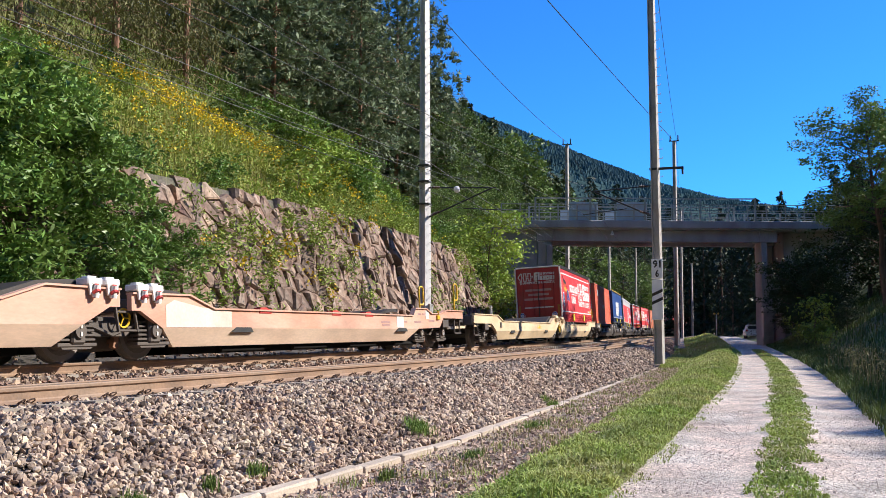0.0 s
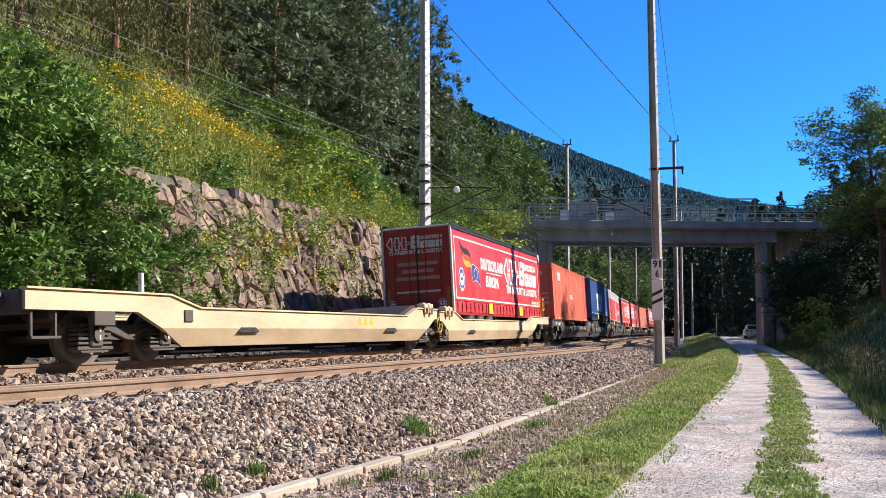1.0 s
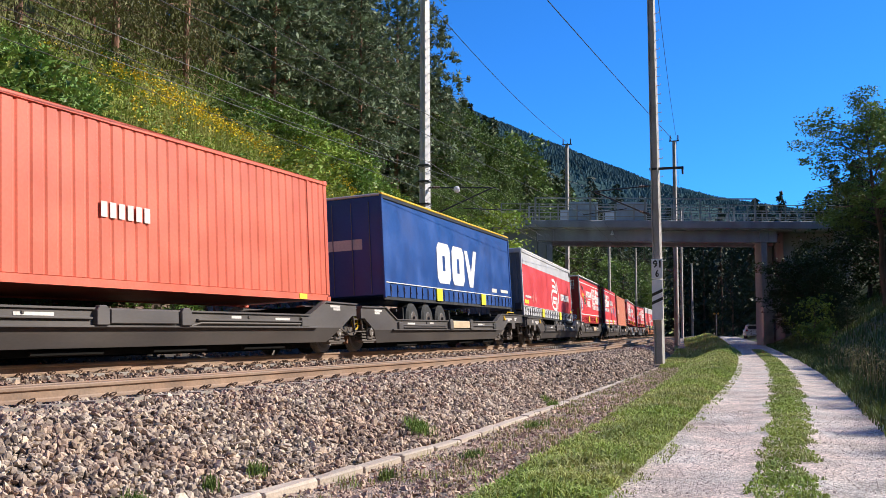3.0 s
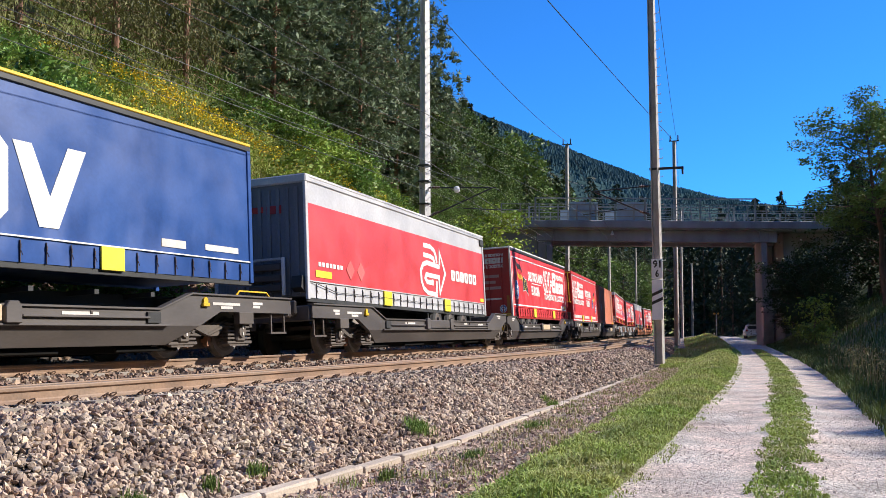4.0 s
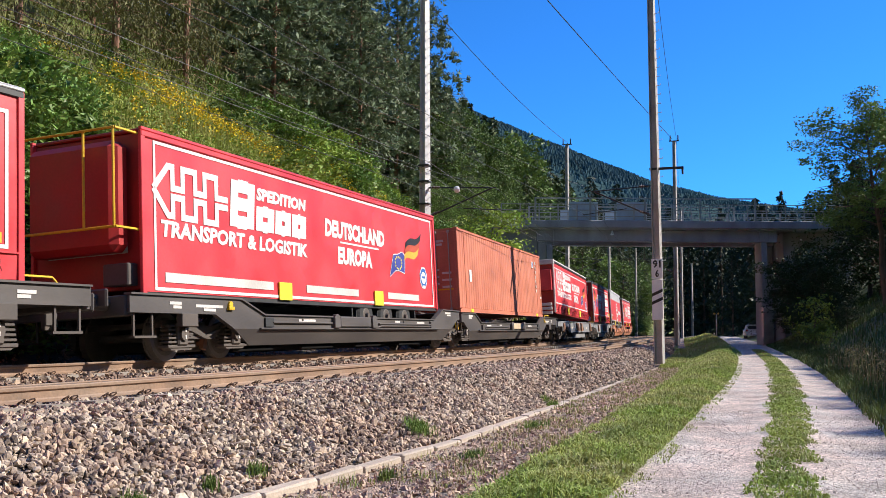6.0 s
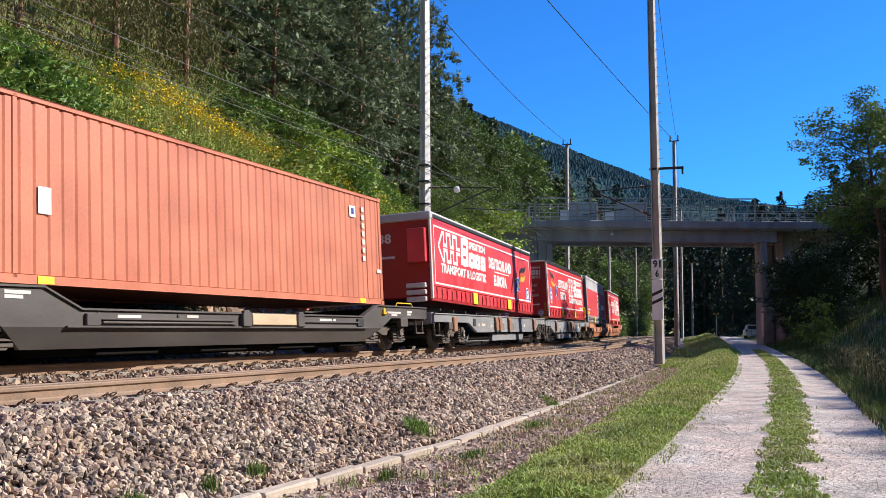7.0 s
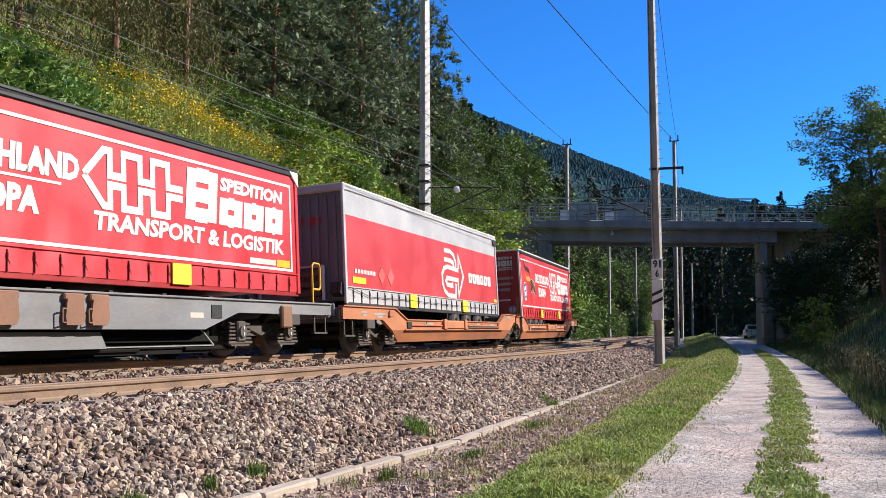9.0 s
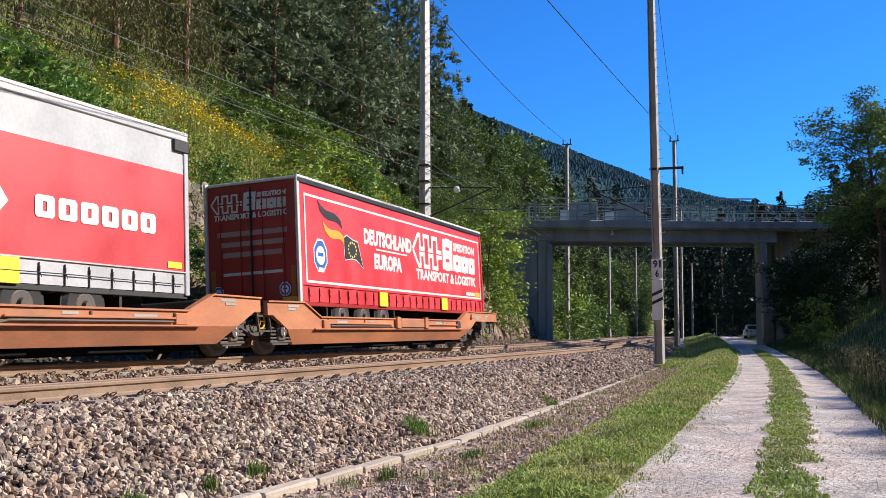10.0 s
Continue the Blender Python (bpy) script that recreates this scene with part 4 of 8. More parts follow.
wire([at(-6.0, 8.0, 8.3), at(FAR_S, 8.0, 8.3), at(86.5, 7.6, 7.9)], 0.011, label="grey cable along the hill-side masts", sag=0.25, metal="cable")

# ---- parked car, lamps and posts down the lane ----
car = empty("car", pose(34.1, 104.0, -0.36, 0, 0, -14), label="silver hatchback parked beyond the bridge", category="car")
bm = bmesh.new()
prof = [(-0.85, 0.30), (0.85, 0.30), (0.88, 0.85), (0.72, 0.95), (0.60, 1.42), (0.45, 1.48), (-0.45, 1.48), (-0.60, 1.42), (-0.72, 0.95), (-0.88, 0.85)]
add_prism(bm, prof, -2.0, 2.0)
part("body", bm, M["silver_paint"], car)
part("rear_window", prism_bm([(-0.62, 1.0), (0.62, 1.0), (0.52, 1.36), (-0.52, 1.36)], -2.02, -1.98), M["print_black"], car)
for x in (-0.72, 0.72):
    part("tail_lamp", box_bm(x - 0.12, x + 0.12, -2.03, -1.97, 0.75, 0.95, 0.01), M["lamp_red"], car)
    for y in (-1.3, 1.3):
        bm = bmesh.new()
        add_tube(bm, (x - 0.1, y, 0.32), (x + 0.1, y, 0.32), 0.32, n=18)
        part("wheel", bm, M["wire"], car)
part("bumper", box_bm(-0.86, 0.86, -2.06, -1.95, 0.32, 0.55, 0.03), M["silver_paint"], car)
post = empty("signal_post", pose(29.0, 100.0, -0.1), label="thin post with small amber lamps beside the lane", category="signal")
bm = bmesh.new()
add_tube(bm, (0, 0, 0), (0, 0, 2.3), 0.06, n=8)
part("post", bm, M["steel"], post)
for x in (-0.2, 0.2):
    bm = bmesh.new()
    add_tube(bm, (x, -0.08, 2.35), (x, 0.02, 2.35), 0.10, n=10)
    part("lamp", bm, M["amber"], post)


# ---- far mountain ----
RIDGE = [(-260, 232), (-120, 207), (-40, 182), (30, 152), (46, 146), (66, 137), (86, 130), (104, 122), (122, 116), (142, 107), (166, 102), (184, 97), (202, 94), (260, 86), (420, 75), (600, 95), (900, 150)]
FAR_OFF = 3.0          # the ridge stands this many times farther than its plan
mv, mf, trees = [], [], []
mr = np.random.default_rng(3)


def far_place(x, y, z):
    return (x * FAR_OFF, y * FAR_OFF, EYE[2] + (z - EYE[2]) * FAR_OFF)


rx = np.linspace(-260, 900, 100)
rz = np.interp(rx, [p[0] for p in RIDGE], [p[1] for p in RIDGE])
for i, (x, z) in enumerate(zip(rx, rz)):
    for k in range(12):
        u = k / 10
        h = z * (1 - (1 - u) ** 1.6) if u <= 1 else z - 30 * (u - 1) * 10
        mv.append(far_place(x * (0.80 + 0.2 * min(u, 1)), 380 + 280 * u, h - 6 + (4 * noise.noise((x * 0.02, u * 5, 0)) if u < 1 else 0)))
for i in range(len(rx) - 1):
    for k in range(11):
        mf.append((i * 12 + k, (i + 1) * 12 + k, (i + 1) * 12 + k + 1, i * 12 + k + 1))
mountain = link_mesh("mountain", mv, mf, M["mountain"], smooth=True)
tagged(mountain, "wooded mountain ridge across the valley", "mountain", kind="structure")


def spires(name, xyz, height, seed, material, label, layers=2, seg=6, slim=0.24):
    """Far conifers: stacked ragged cones in one mesh."""
    rng = np.random.default_rng(seed)
    V, F = [], []
    for (x, y, z), h in zip(xyz, height):
        a0 = rng.uniform(0, 6)
        for q in range(layers):
            b = len(V)
            zb, zt = z + h * (0.05 + 0.38 * q), z + h * (min(1.0, 0.66 + 0.36 * q) if layers > 1 else 1.0)
            r = h * slim * (1 - 0.42 * q)
            for k in range(seg):
                a = a0 + 2 * math.pi * k / seg + rng.uniform(-0.2, 0.2)
                rr = r * rng.uniform(0.65, 1.2)
                V.append((x + rr * math.cos(a), y + rr * math.sin(a), zb - rng.uniform(0, 0.06) * h))
            V.append((x, y, zt))
            F += [(b + k, b + (k + 1) % seg, b + seg) for k in range(seg)]
    return tagged(fast_mesh(name, V, F, material), label, "forest", kind="stuff")


# unseen hillsides added behind and beside the viewpoint to block sky light
for name, pts_ in (("back", [(-520, -60), (-300, -190), (-60, -260), (160, -240), (330, -150), (430, 20), (470, 220)]),):
    bv, bf = [], []
    for (x, y) in pts_:
        d = math.hypot(x, y)
        for k in range(5):
            u = k / 4
            bv.append((x * (1 + 0.7 * u), y * (1 + 0.7 * u), -6 + 0.52 * d * u ** 0.8 * 1.95))
    for i in range(len(pts_) - 1):
        for k in range(4):
            bf.append((i * 5 + k, i * 5 + k + 1, (i + 1) * 5 + k + 1, (i + 1) * 5 + k))
    tagged(link_mesh("mountain", bv, bf, M["mountain"], smooth=True), "unseen hillside added behind the lane to block sky light", "mountain", kind="structure")


pts, hs = [], []
for _ in range(26000):
    x, u = mr.uniform(-30, 330), mr.random() ** 0.6
    z = np.interp(x, rx, rz) * (1 - (1 - u) ** 1.6) - 6.5
    pts.append(far_place(x * (0.80 + 0.2 * u), 380 + 280 * u, z))
    hs.append(mr.uniform(1.6, 3.4) * FAR_OFF)
for i in range(300):
    x = mr.uniform(0, 320)
    pts.append(far_place(x, 655, float(np.interp(x, rx, rz)) - 8))
    hs.append(mr.uniform(2.6, 4.6) * FAR_OFF)
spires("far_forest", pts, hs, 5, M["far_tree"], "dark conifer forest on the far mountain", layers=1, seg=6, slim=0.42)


# ---- plants ----
def limb_mesh(segments, name, material, parent):
    bm = bmesh.new()
    for p, q, a, b in segments:
        add_tube(bm, p, q, a, b, n=8 if a > 0.09 else 3)
    return part(name, bm, material, parent)


def broadleaf(name, height, radius, n_leaves, leaf, seed, foliage, label, category="tree", trunk=0.16, base=0.25, group="", airy=0.0, squash=1.0, aspect=0.45):
    """Tree or bush: tapered trunk, forked limbs, and leaves gathered round the twigs in uneven clumps."""
    rng = np.random.default_rng(seed)
    t = empty(name, label=label, category=category, group=group)
    seg, ends = [], []
    top = Vector((rng.normal(0, radius * 0.1), rng.normal(0, radius * 0.1), height * 0.82))
    prev, rad = Vector((0, 0, -0.3)), trunk
    for k in range(1, 6):
        p = Vector((top.x * k / 5 + rng.normal(0, 0.06), top.y * k / 5 + rng.normal(0, 0.06), height * 0.82 * k / 5))
        seg.append((prev, p, rad, rad * 0.76))
        prev, rad = p, rad * 0.76
    n_l = max(14, int(height * 3.2))
    for i in range(n_l):
        u = base + (1 - base) * (i + rng.random()) / n_l
        st = Vector((top.x * u, top.y * u, height * 0.82 * u))
        a = i * 2.4 + rng.normal(0, 0.4)
        r = radius * (0.55 + 0.6 * math.sin(math.pi * min(1, (u - base) / (1 - base) * 0.8 + 0.18))) * rng.uniform(0.55, 1.12)
        rise = rng.uniform(0.05, 0.5) * r * squash
        en = st + Vector((math.cos(a) * r, math.sin(a) * r, rise))
        seg.append((st, st.lerp(en, 0.55) + Vector((0, 0, 0.1 * r)), trunk * 0.30 * (1.1 - u * 0.6), trunk * 0.16))
        seg.append((st.lerp(en, 0.55) + Vector((0, 0, 0.1 * r)), en, trunk * 0.16, trunk * 0.05))
        for w in (0.4, 0.6, 0.8, 0.95, 1.05):
            c = st.lerp(en, w) + Vector(rng.normal(0, 0.13 * radius, 3))
            ends.append((c, radius * rng.uniform(0.10, 0.24) * (1 - airy * 0.4)))
    for k in range(7):
        ends.append((Vector((top.x, top.y, height * (0.84 + 0.015 * k))) + Vector(rng.normal(0, 0.14 * radius * (1 - k / 9), 3)), radius * 0.13))
    limb_mesh(seg, "trunk", M["bark"], t)
    pick = rng.integers(0, len(ends), n_leaves)
    cen = np.array([ends[i][0] for i in pick]) + np.clip(rng.normal(0, 1, (n_leaves, 3)), -1.05, 1.05) * np.array([ends[i][1] for i in pick])[:, None] * np.array([1, 1, 0.6])
    v, f = leaves(cen, leaf, seed + 1, aspect=aspect)
    fast_mesh("crown", v, f, foliage, t)
    return t


def conifer(name, height, radius, seed, foliage, bark, label, droop=0.25, bare=0.12, twigs=7, needles=7, leaf=0.3, form="spruce"):
    """Conifer: straight trunk, whorls of boughs; needles in tufts (pine), hanging strings (larch) or flat sprays (spruce)."""
    rng = np.random.default_rng(seed)
    t = empty(name, label=label, category="conifer tree", group="trees on the slope")
    seg = [((0, 0, -0.5), (0, 0, height * 0.55), 0.011 * height, 0.007 * height), ((0, 0, height * 0.55), (0, 0, height * 0.99), 0.007 * height, 0.02)]
    cen, ups, size = [], [], []
    z = height * bare
    while z < height * 0.985:
        u = z / height
        r = radius * ((1 - u) ** 0.75 if form != "pine" else math.sin(math.pi * (0.18 + 0.80 * u)) ** 0.7) * rng.uniform(0.75, 1.12) + 0.15
        for k in range(rng.integers(4, 7)):
            a = rng.uniform(0, 2 * math.pi)
            rr = r * rng.uniform(0.55, 1.15)
            out = np.array((math.cos(a), math.sin(a), 0.0))
            side = np.array((-math.sin(a), math.cos(a), 0.0))
            st = np.array((0, 0, z))
            en = out * rr + np.array((0, 0, z - droop * rr + (0.35 * rr if u > 0.8 else 0)))
            if rr > 1.0 and form != "spruce":
                seg.append((tuple(st), tuple(en), 0.035 * (1.1 - u), 0.008))
            for q in range(max(2, int(twigs * rr / radius) + 1)):
                w = rng.uniform(0.12, 1.05) ** 0.8
                c = st + (en - st) * w + side * rng.normal(0, 0.22 * rr * (0.3 + 0.7 * w))
                if form == "pine":
                    c = c + rng.normal(0, 0.22, 3)
                    d = rng.normal(0, 1, (needles, 3)) * np.array([1, 1, 0.8]) + np.array([0, 0, 0.45])
                    d /= np.linalg.norm(d, axis=1)[:, None]
                    tuft = rng.uniform(0.22, 0.42)
                    cen.append(c + d * tuft * rng.uniform(0.45, 1.0, (needles, 1)))
                    ups.append(d * 1.6)
                    size.append(np.where(np.arange(needles) < 4, 1.3, 1.0))
                    cen[-1][:4] = c + rng.normal(0, 0.08, (4, 3))
                elif form == "larch":
                    d = np.array([0, 0, -1.0]) + rng.normal(0, 0.22, 3)
                    ln = rng.uniform(0.5, 1.5)
                    cen.append(c + d * ln * np.linspace(0, 1, needles)[:, None] + rng.normal(0, 0.06, (needles, 3)))
                    ups.append(np.tile(d * 1.2, (needles, 1)) + rng.normal(0, 0.5, (needles, 3)))
                else:
                    d = out * 0.7 + side * rng.choice((-0.8, 0.8)) + np.array([0, 0, -0.3 - droop])
                    ln = 0.25 * rr + 0.3
                    cen.append(c + d * ln * rng.uniform(0, 1, (needles, 1)) + rng.normal(0, 0.10, (needles, 3)))
                    ups.append(np.tile(d * 1.4, (needles, 1)))
        z += height * rng.uniform(0.024, 0.046)
    limb_mesh(seg, "trunk", bark, t)
    cen, ups = np.concatenate(cen), np.concatenate(ups)
    v, f = leaves(cen, leaf * rng.uniform(0.7, 1.2, len(cen)) * (np.concatenate(size) if size else 1.0), seed + 1, aspect=np.where(np.concatenate(size) > 1.2, 0.5, 0.17)[:, None] if form == "pine" else {"larch": 0.22, "spruce": 0.32}[form], up=ups)
    fast_mesh("crown", v, f, foliage, t)
    return t


def stand(ob, x, y, turn, scale=1.0, dz=0.0):
    z = float(ground_z(np.array([x]), np.array([y]))[0]) + dz
    return pose(x, y, z, 0, 0, turn) @ Matrix.Scale(scale, 4)


def copies(protos, spots, seed):
    """First use each prototype itself, then copies, on the ground at the given (s, off, scale)."""
    rng = random.Random(seed)
    used = set()
    for i, (s, off, sc) in enumerate(spots):
        p = protos[i % len(protos)] if i < len(protos) else rng.choice(protos)
        x, y, _ = line(s, off)
        m = stand(p, float(x), float(y), rng.uniform(0, 360), 1.0, -0.1)
        if p.name not in used:
            used.add(p.name)
            ob = p
            ob.matrix_basis = m
        else:
            ob = copy_thing(p, m)
        ob.scale = (sc, sc, sc * rng.uniform(0.92, 1.1))


PINE = "dark green pine with layered boughs on the slope"
pines = [conifer("pine_tree", 17, 3.8, 101 + k, M["conifer"], M["pine_bark"], PINE, 0.12, 0.10, 10, 17, 0.36, "pine") for k in range(3)]
spruces = [conifer("spruce_tree", 19, 3.0, 111 + k, M["spruce"], M["bark"], "tall spruce with shade put into its dark green", 0.35, 0.03, 4, 3, 1.0) for k in range(2)]
lit_spruces = [conifer("spruce_tree", 19, 3.0, 115 + k, M["spruce_lit"], M["bark"], "spruce beyond the bridge, sunlight put into its green", 0.35, 0.03, 4, 4, 0.9) for k in range(2)]
larches = [conifer("larch_tree", 18, 4.4, 121 + k, M["larch"], M["pine_bark"], "yellow-green larch with drooping twigs on the slope", 0.30, 0.06, 17, 10, 0.30, "larch") for k in range(2)]
far_broads = [broadleaf("broadleaf_tree", 11, 3.2, 2600, 0.52, 135 + k, M["leaf_mid"], "green deciduous tree beyond the bridge", group="trees beyond the bridge") for k in range(2)]
broads = [broadleaf("broadleaf_tree", 11, 3.2, 14000, 0.20, 131 + k, M["leaf_mid"], "leafy green deciduous tree on the slope", group="trees on the slope") for k in range(3)]
bushes = [broadleaf("hillside_bush", 2.6, 1.5, 1150, 0.26, 141 + k, M[("leaf_light", "leaf", "leaf", "leaf_mid")[k]], "green leafy bush on the cutting slope", "bush", 0.05, 0.05, "bushes on the slope") for k in range(4)]

slope_trees = [broadleaf("broadleaf_tree", 16, 2.3, 15000, 0.30, 191 + k, M["leaf_slope"], "tall dark green deciduous tree above the line", group="trees on the slope", base=0.12) for k in range(2)]

vr = random.Random(77)
copies(larches, [(24, 17.5, 0.8), (30, 18, 0.85), (36, 18.5, 0.8), (40.5, 23, 0.95), (28, 25, 1.05), (33, 21.5, 0.85), (37, 26, 1.0), (26, 31, 1.1), (34, 30, 1.1)], 1)
copies(pines, [(46, 19, 1.0), (51, 20.5, 1.05), (56, 17.5, 0.9), (44, 24, 1.1), (50, 26, 1.1), (61, 20, 1.0), (58, 24.5, 1.0), (66.5, 18.3, 1.12), (71.5, 17.4, 1.12), (41, 20.5, 0.8), (65, 24, 1.1), (48, 31, 1.15), (56, 30, 1.1), (54, 23, 1.2), (59, 27, 1.25), (63, 22.5, 1.15), (67, 26, 1.25), (71, 23, 1.1)], 2)
copies(lit_spruces, [(96 + 7.1 * k, 11 + 3.1 * (k % 4), 0.6 + 0.09 * (k % 4)) for k in range(32)] + [(84 + 5.7 * k, 9.6 + 1.7 * (k % 3), 0.5 + 0.07 * (k % 4)) for k in range(20)], 23)
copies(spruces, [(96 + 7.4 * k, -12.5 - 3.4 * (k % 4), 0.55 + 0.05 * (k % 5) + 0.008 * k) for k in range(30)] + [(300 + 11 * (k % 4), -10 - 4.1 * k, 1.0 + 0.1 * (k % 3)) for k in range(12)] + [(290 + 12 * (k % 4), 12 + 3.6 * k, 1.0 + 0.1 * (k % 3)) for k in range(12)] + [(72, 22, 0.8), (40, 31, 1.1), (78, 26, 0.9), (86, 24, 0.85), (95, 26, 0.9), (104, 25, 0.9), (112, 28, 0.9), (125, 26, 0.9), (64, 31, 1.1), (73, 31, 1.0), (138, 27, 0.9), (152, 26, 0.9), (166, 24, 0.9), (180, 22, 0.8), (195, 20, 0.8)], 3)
copies(broads, [(70, 14.5, 0.8), (76, 17, 1.0), (83, 14, 0.9), (90, 17.5, 1.0), (97, 13.5, 0.8), (100, 20.5, 1.0), (63, 14.0, 0.55), (68, 11.8, 0.5), (73, 11.4, 0.5), (78, 11.5, 0.55), (88, 11.6, 0.6), (96, 11.0, 0.6), (60, 12.2, 0.42)], 4)
copies(slope_trees, [(78.6, 17.4, 0.93), (84.8, 17.0, 0.93), (89, 16.4, 0.92), (74, 19.5, 0.98), (80, 21, 1.0), (71, 16.5, 0.85), (94, 20, 0.95), (88, 21, 0.9), (82, 14.4, 0.6), (76, 14.6, 0.62), (95, 15.2, 0.82),
                     (102.2, 17.1, 0.94), (109.4, 16.7, 1.0), (117.7, 16.4, 1.06), (98, 13.6, 0.7), (106, 13.4, 0.75), (113, 13.2, 0.8), (121, 13.0, 0.8)], 24)
copies(lit_spruces, [(105.5, 18.5, 0.82), (113.5, 17.4, 0.88), (124, 15.8, 0.93), (128.5, 15.4, 0.97), (133.4, 15.0, 0.99), (138.5, 14.6, 1.0), (143.7, 14.7, 0.99)], 25)
copies(far_broads, [(105, 18, 1.0), (112, 14, 0.8), (120, 17, 0.9), (107, 20, 1.5), (116, 18, 1.4), (124, 21, 1.5), (134, 18, 1.4), (145, 19, 1.5), (160, 18, 1.4), (106, 11.5, 0.6), (118, 11.5, 0.7), (130, 12, 0.7), (142, 13, 0.8), (155, 13, 0.8), (170, 13, 0.9), (186, 13, 0.9), (205, 12, 0.9), (225, 11, 0.9)] + [(104 + 11.3 * k, 10.4 + (k % 3) * 2.8, 0.75 + 0.1 * (k % 4)) for k in range(12)] + [(90 + 3.7 * k, 8.3 + 0.6 * (k % 3), 0.33 + 0.03 * (k % 2)) for k in range(30)], 14)
hill_spots = []
for _ in range(122):
    s = vr.uniform(18, 70)
    off = 10.9 + vr.random() ** 1.2 * 9
    if 24 < s < 42 and off < 15.5 and vr.random() < 0.7:
        continue
    hill_spots.append((s, off, vr.uniform(0.45, 1.0) * (0.5 if s < 34 and off > 12.5 else 1.0)))
copies(bushes, hill_spots + [(57, 9.9, 0.8), (60, 9.6, 0.9), (64, 9.3, 0.8), (69, 9.2, 0.8), (74, 9.2, 0.7), (80, 9.0, 0.8), (86, 9.2, 0.9), (93, 9.0, 0.9), (101, 9.2, 0.9), (54, 10.5, 0.8)], 5)

# big bush that leans over the foot of the wall
thicket = [broadleaf("large_bush", 7.4, 2.1, 17000, 0.24, 151 + k, M["leaf"], "large dense green bush at the foot of the wall", "bush", 0.12, 0.06, "large bushes by the wall", aspect=0.30) for k in range(2)]
copies(thicket, [(16.3, 9.0, 1.0), (12.5, 8.9, 0.95), (18.6, 9.4, 0.76), (20.6, 9.1, 0.62), (17.6, 9.2, 0.5), (14.4, 9.0, 1.0)], 6)

young = broadleaf("young_tree", 6.2, 1.9, 5200, 0.20, 181, M["leaf_light"], "bright green sunlit young tree before the bridge", trunk=0.09, base=0.05, group="trees before the bridge")
copies([young], [(57.6, 9.4, 1.42), (63, 9.6, 0.9)], 16)

# bank on the lane's side
tall = broadleaf("robinia_tree", 10.0, 2.5, 25000, 0.135, 161, M["leaf_mid"], "tall airy tree on the bank beside the lane", trunk=0.18, base=0.42, airy=0.6, group="trees on the bank")
shade = [broadleaf("bank_tree", 6.5, 2.8, 9000, 0.21, 165 + k, M["leaf_shaded"], "leafy tree on the bank, shade put into its leaf colour", trunk=0.16, base=0.08, group="trees on the bank") for k in range(2)]
copies([tall], [(60, -14.6, 1.47), (64, -18.5, 1.35)], 7)
# trees along the crest of the bank shade it down to the edge of the lane
edge = []
for s in np.arange(14, 60, 2.1):
    for off in (-18.5, -22.0, -25.0):
        o = off + vr.uniform(-0.8, 0.8)
        bank = 0.62 * min(-9.4 - o, 16)
        room = (-8.9 - o) / 1.2 - bank + 0.3
        edge.append((float(s) + vr.uniform(-0.9, 0.9), o, max(0.2, room / 6.9)))
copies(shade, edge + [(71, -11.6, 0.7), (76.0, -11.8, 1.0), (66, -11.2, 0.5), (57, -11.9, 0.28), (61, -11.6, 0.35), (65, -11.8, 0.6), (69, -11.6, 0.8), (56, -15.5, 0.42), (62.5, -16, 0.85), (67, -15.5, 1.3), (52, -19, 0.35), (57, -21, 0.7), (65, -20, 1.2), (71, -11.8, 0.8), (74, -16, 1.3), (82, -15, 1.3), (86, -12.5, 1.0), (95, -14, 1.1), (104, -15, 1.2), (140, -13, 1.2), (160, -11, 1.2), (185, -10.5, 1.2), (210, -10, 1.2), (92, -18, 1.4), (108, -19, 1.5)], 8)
copies(bushes, [(78 + 3.1 * k, 8.3 + 1.3 * (k % 3), 1.15 + 0.2 * (k % 4)) for k in range(24)] + [(58 + 2.5 * k, -10.6 - 0.8 * (k % 2), 0.45) for k in range(6)], 13)
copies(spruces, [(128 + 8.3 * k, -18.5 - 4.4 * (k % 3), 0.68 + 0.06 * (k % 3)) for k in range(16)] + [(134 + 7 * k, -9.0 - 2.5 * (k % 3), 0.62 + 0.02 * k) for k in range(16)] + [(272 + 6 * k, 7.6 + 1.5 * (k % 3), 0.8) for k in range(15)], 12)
# pale leaf colour stands in for sun that does not reach this bush
light_bush = broadleaf("sunlit_bush", 1.9, 0.9, 900, 0.13, 171, M["leaf_light"], "small bush on the bank, pale leaves standing in for sunlight", "bush", 0.04, 0.05)
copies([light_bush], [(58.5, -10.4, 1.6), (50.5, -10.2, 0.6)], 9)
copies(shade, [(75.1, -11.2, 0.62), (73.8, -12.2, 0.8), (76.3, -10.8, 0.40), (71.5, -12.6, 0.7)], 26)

# tall forest where the valley bends, beyond the end of the line
fr = random.Random(9)
for k in range(40):
    x, y = 62 + 118 * (k / 40) + fr.uniform(-3, 3), 392 + 16 * (k % 4) + fr.uniform(-5, 5)
    ob = copy_thing(spruces[k % 2], stand(None, x, y, fr.uniform(0, 360), 1.0, -0.3))
    sc = fr.uniform(1.45, 1.95)
    ob.scale = (sc * 1.15, sc * 1.15, sc)
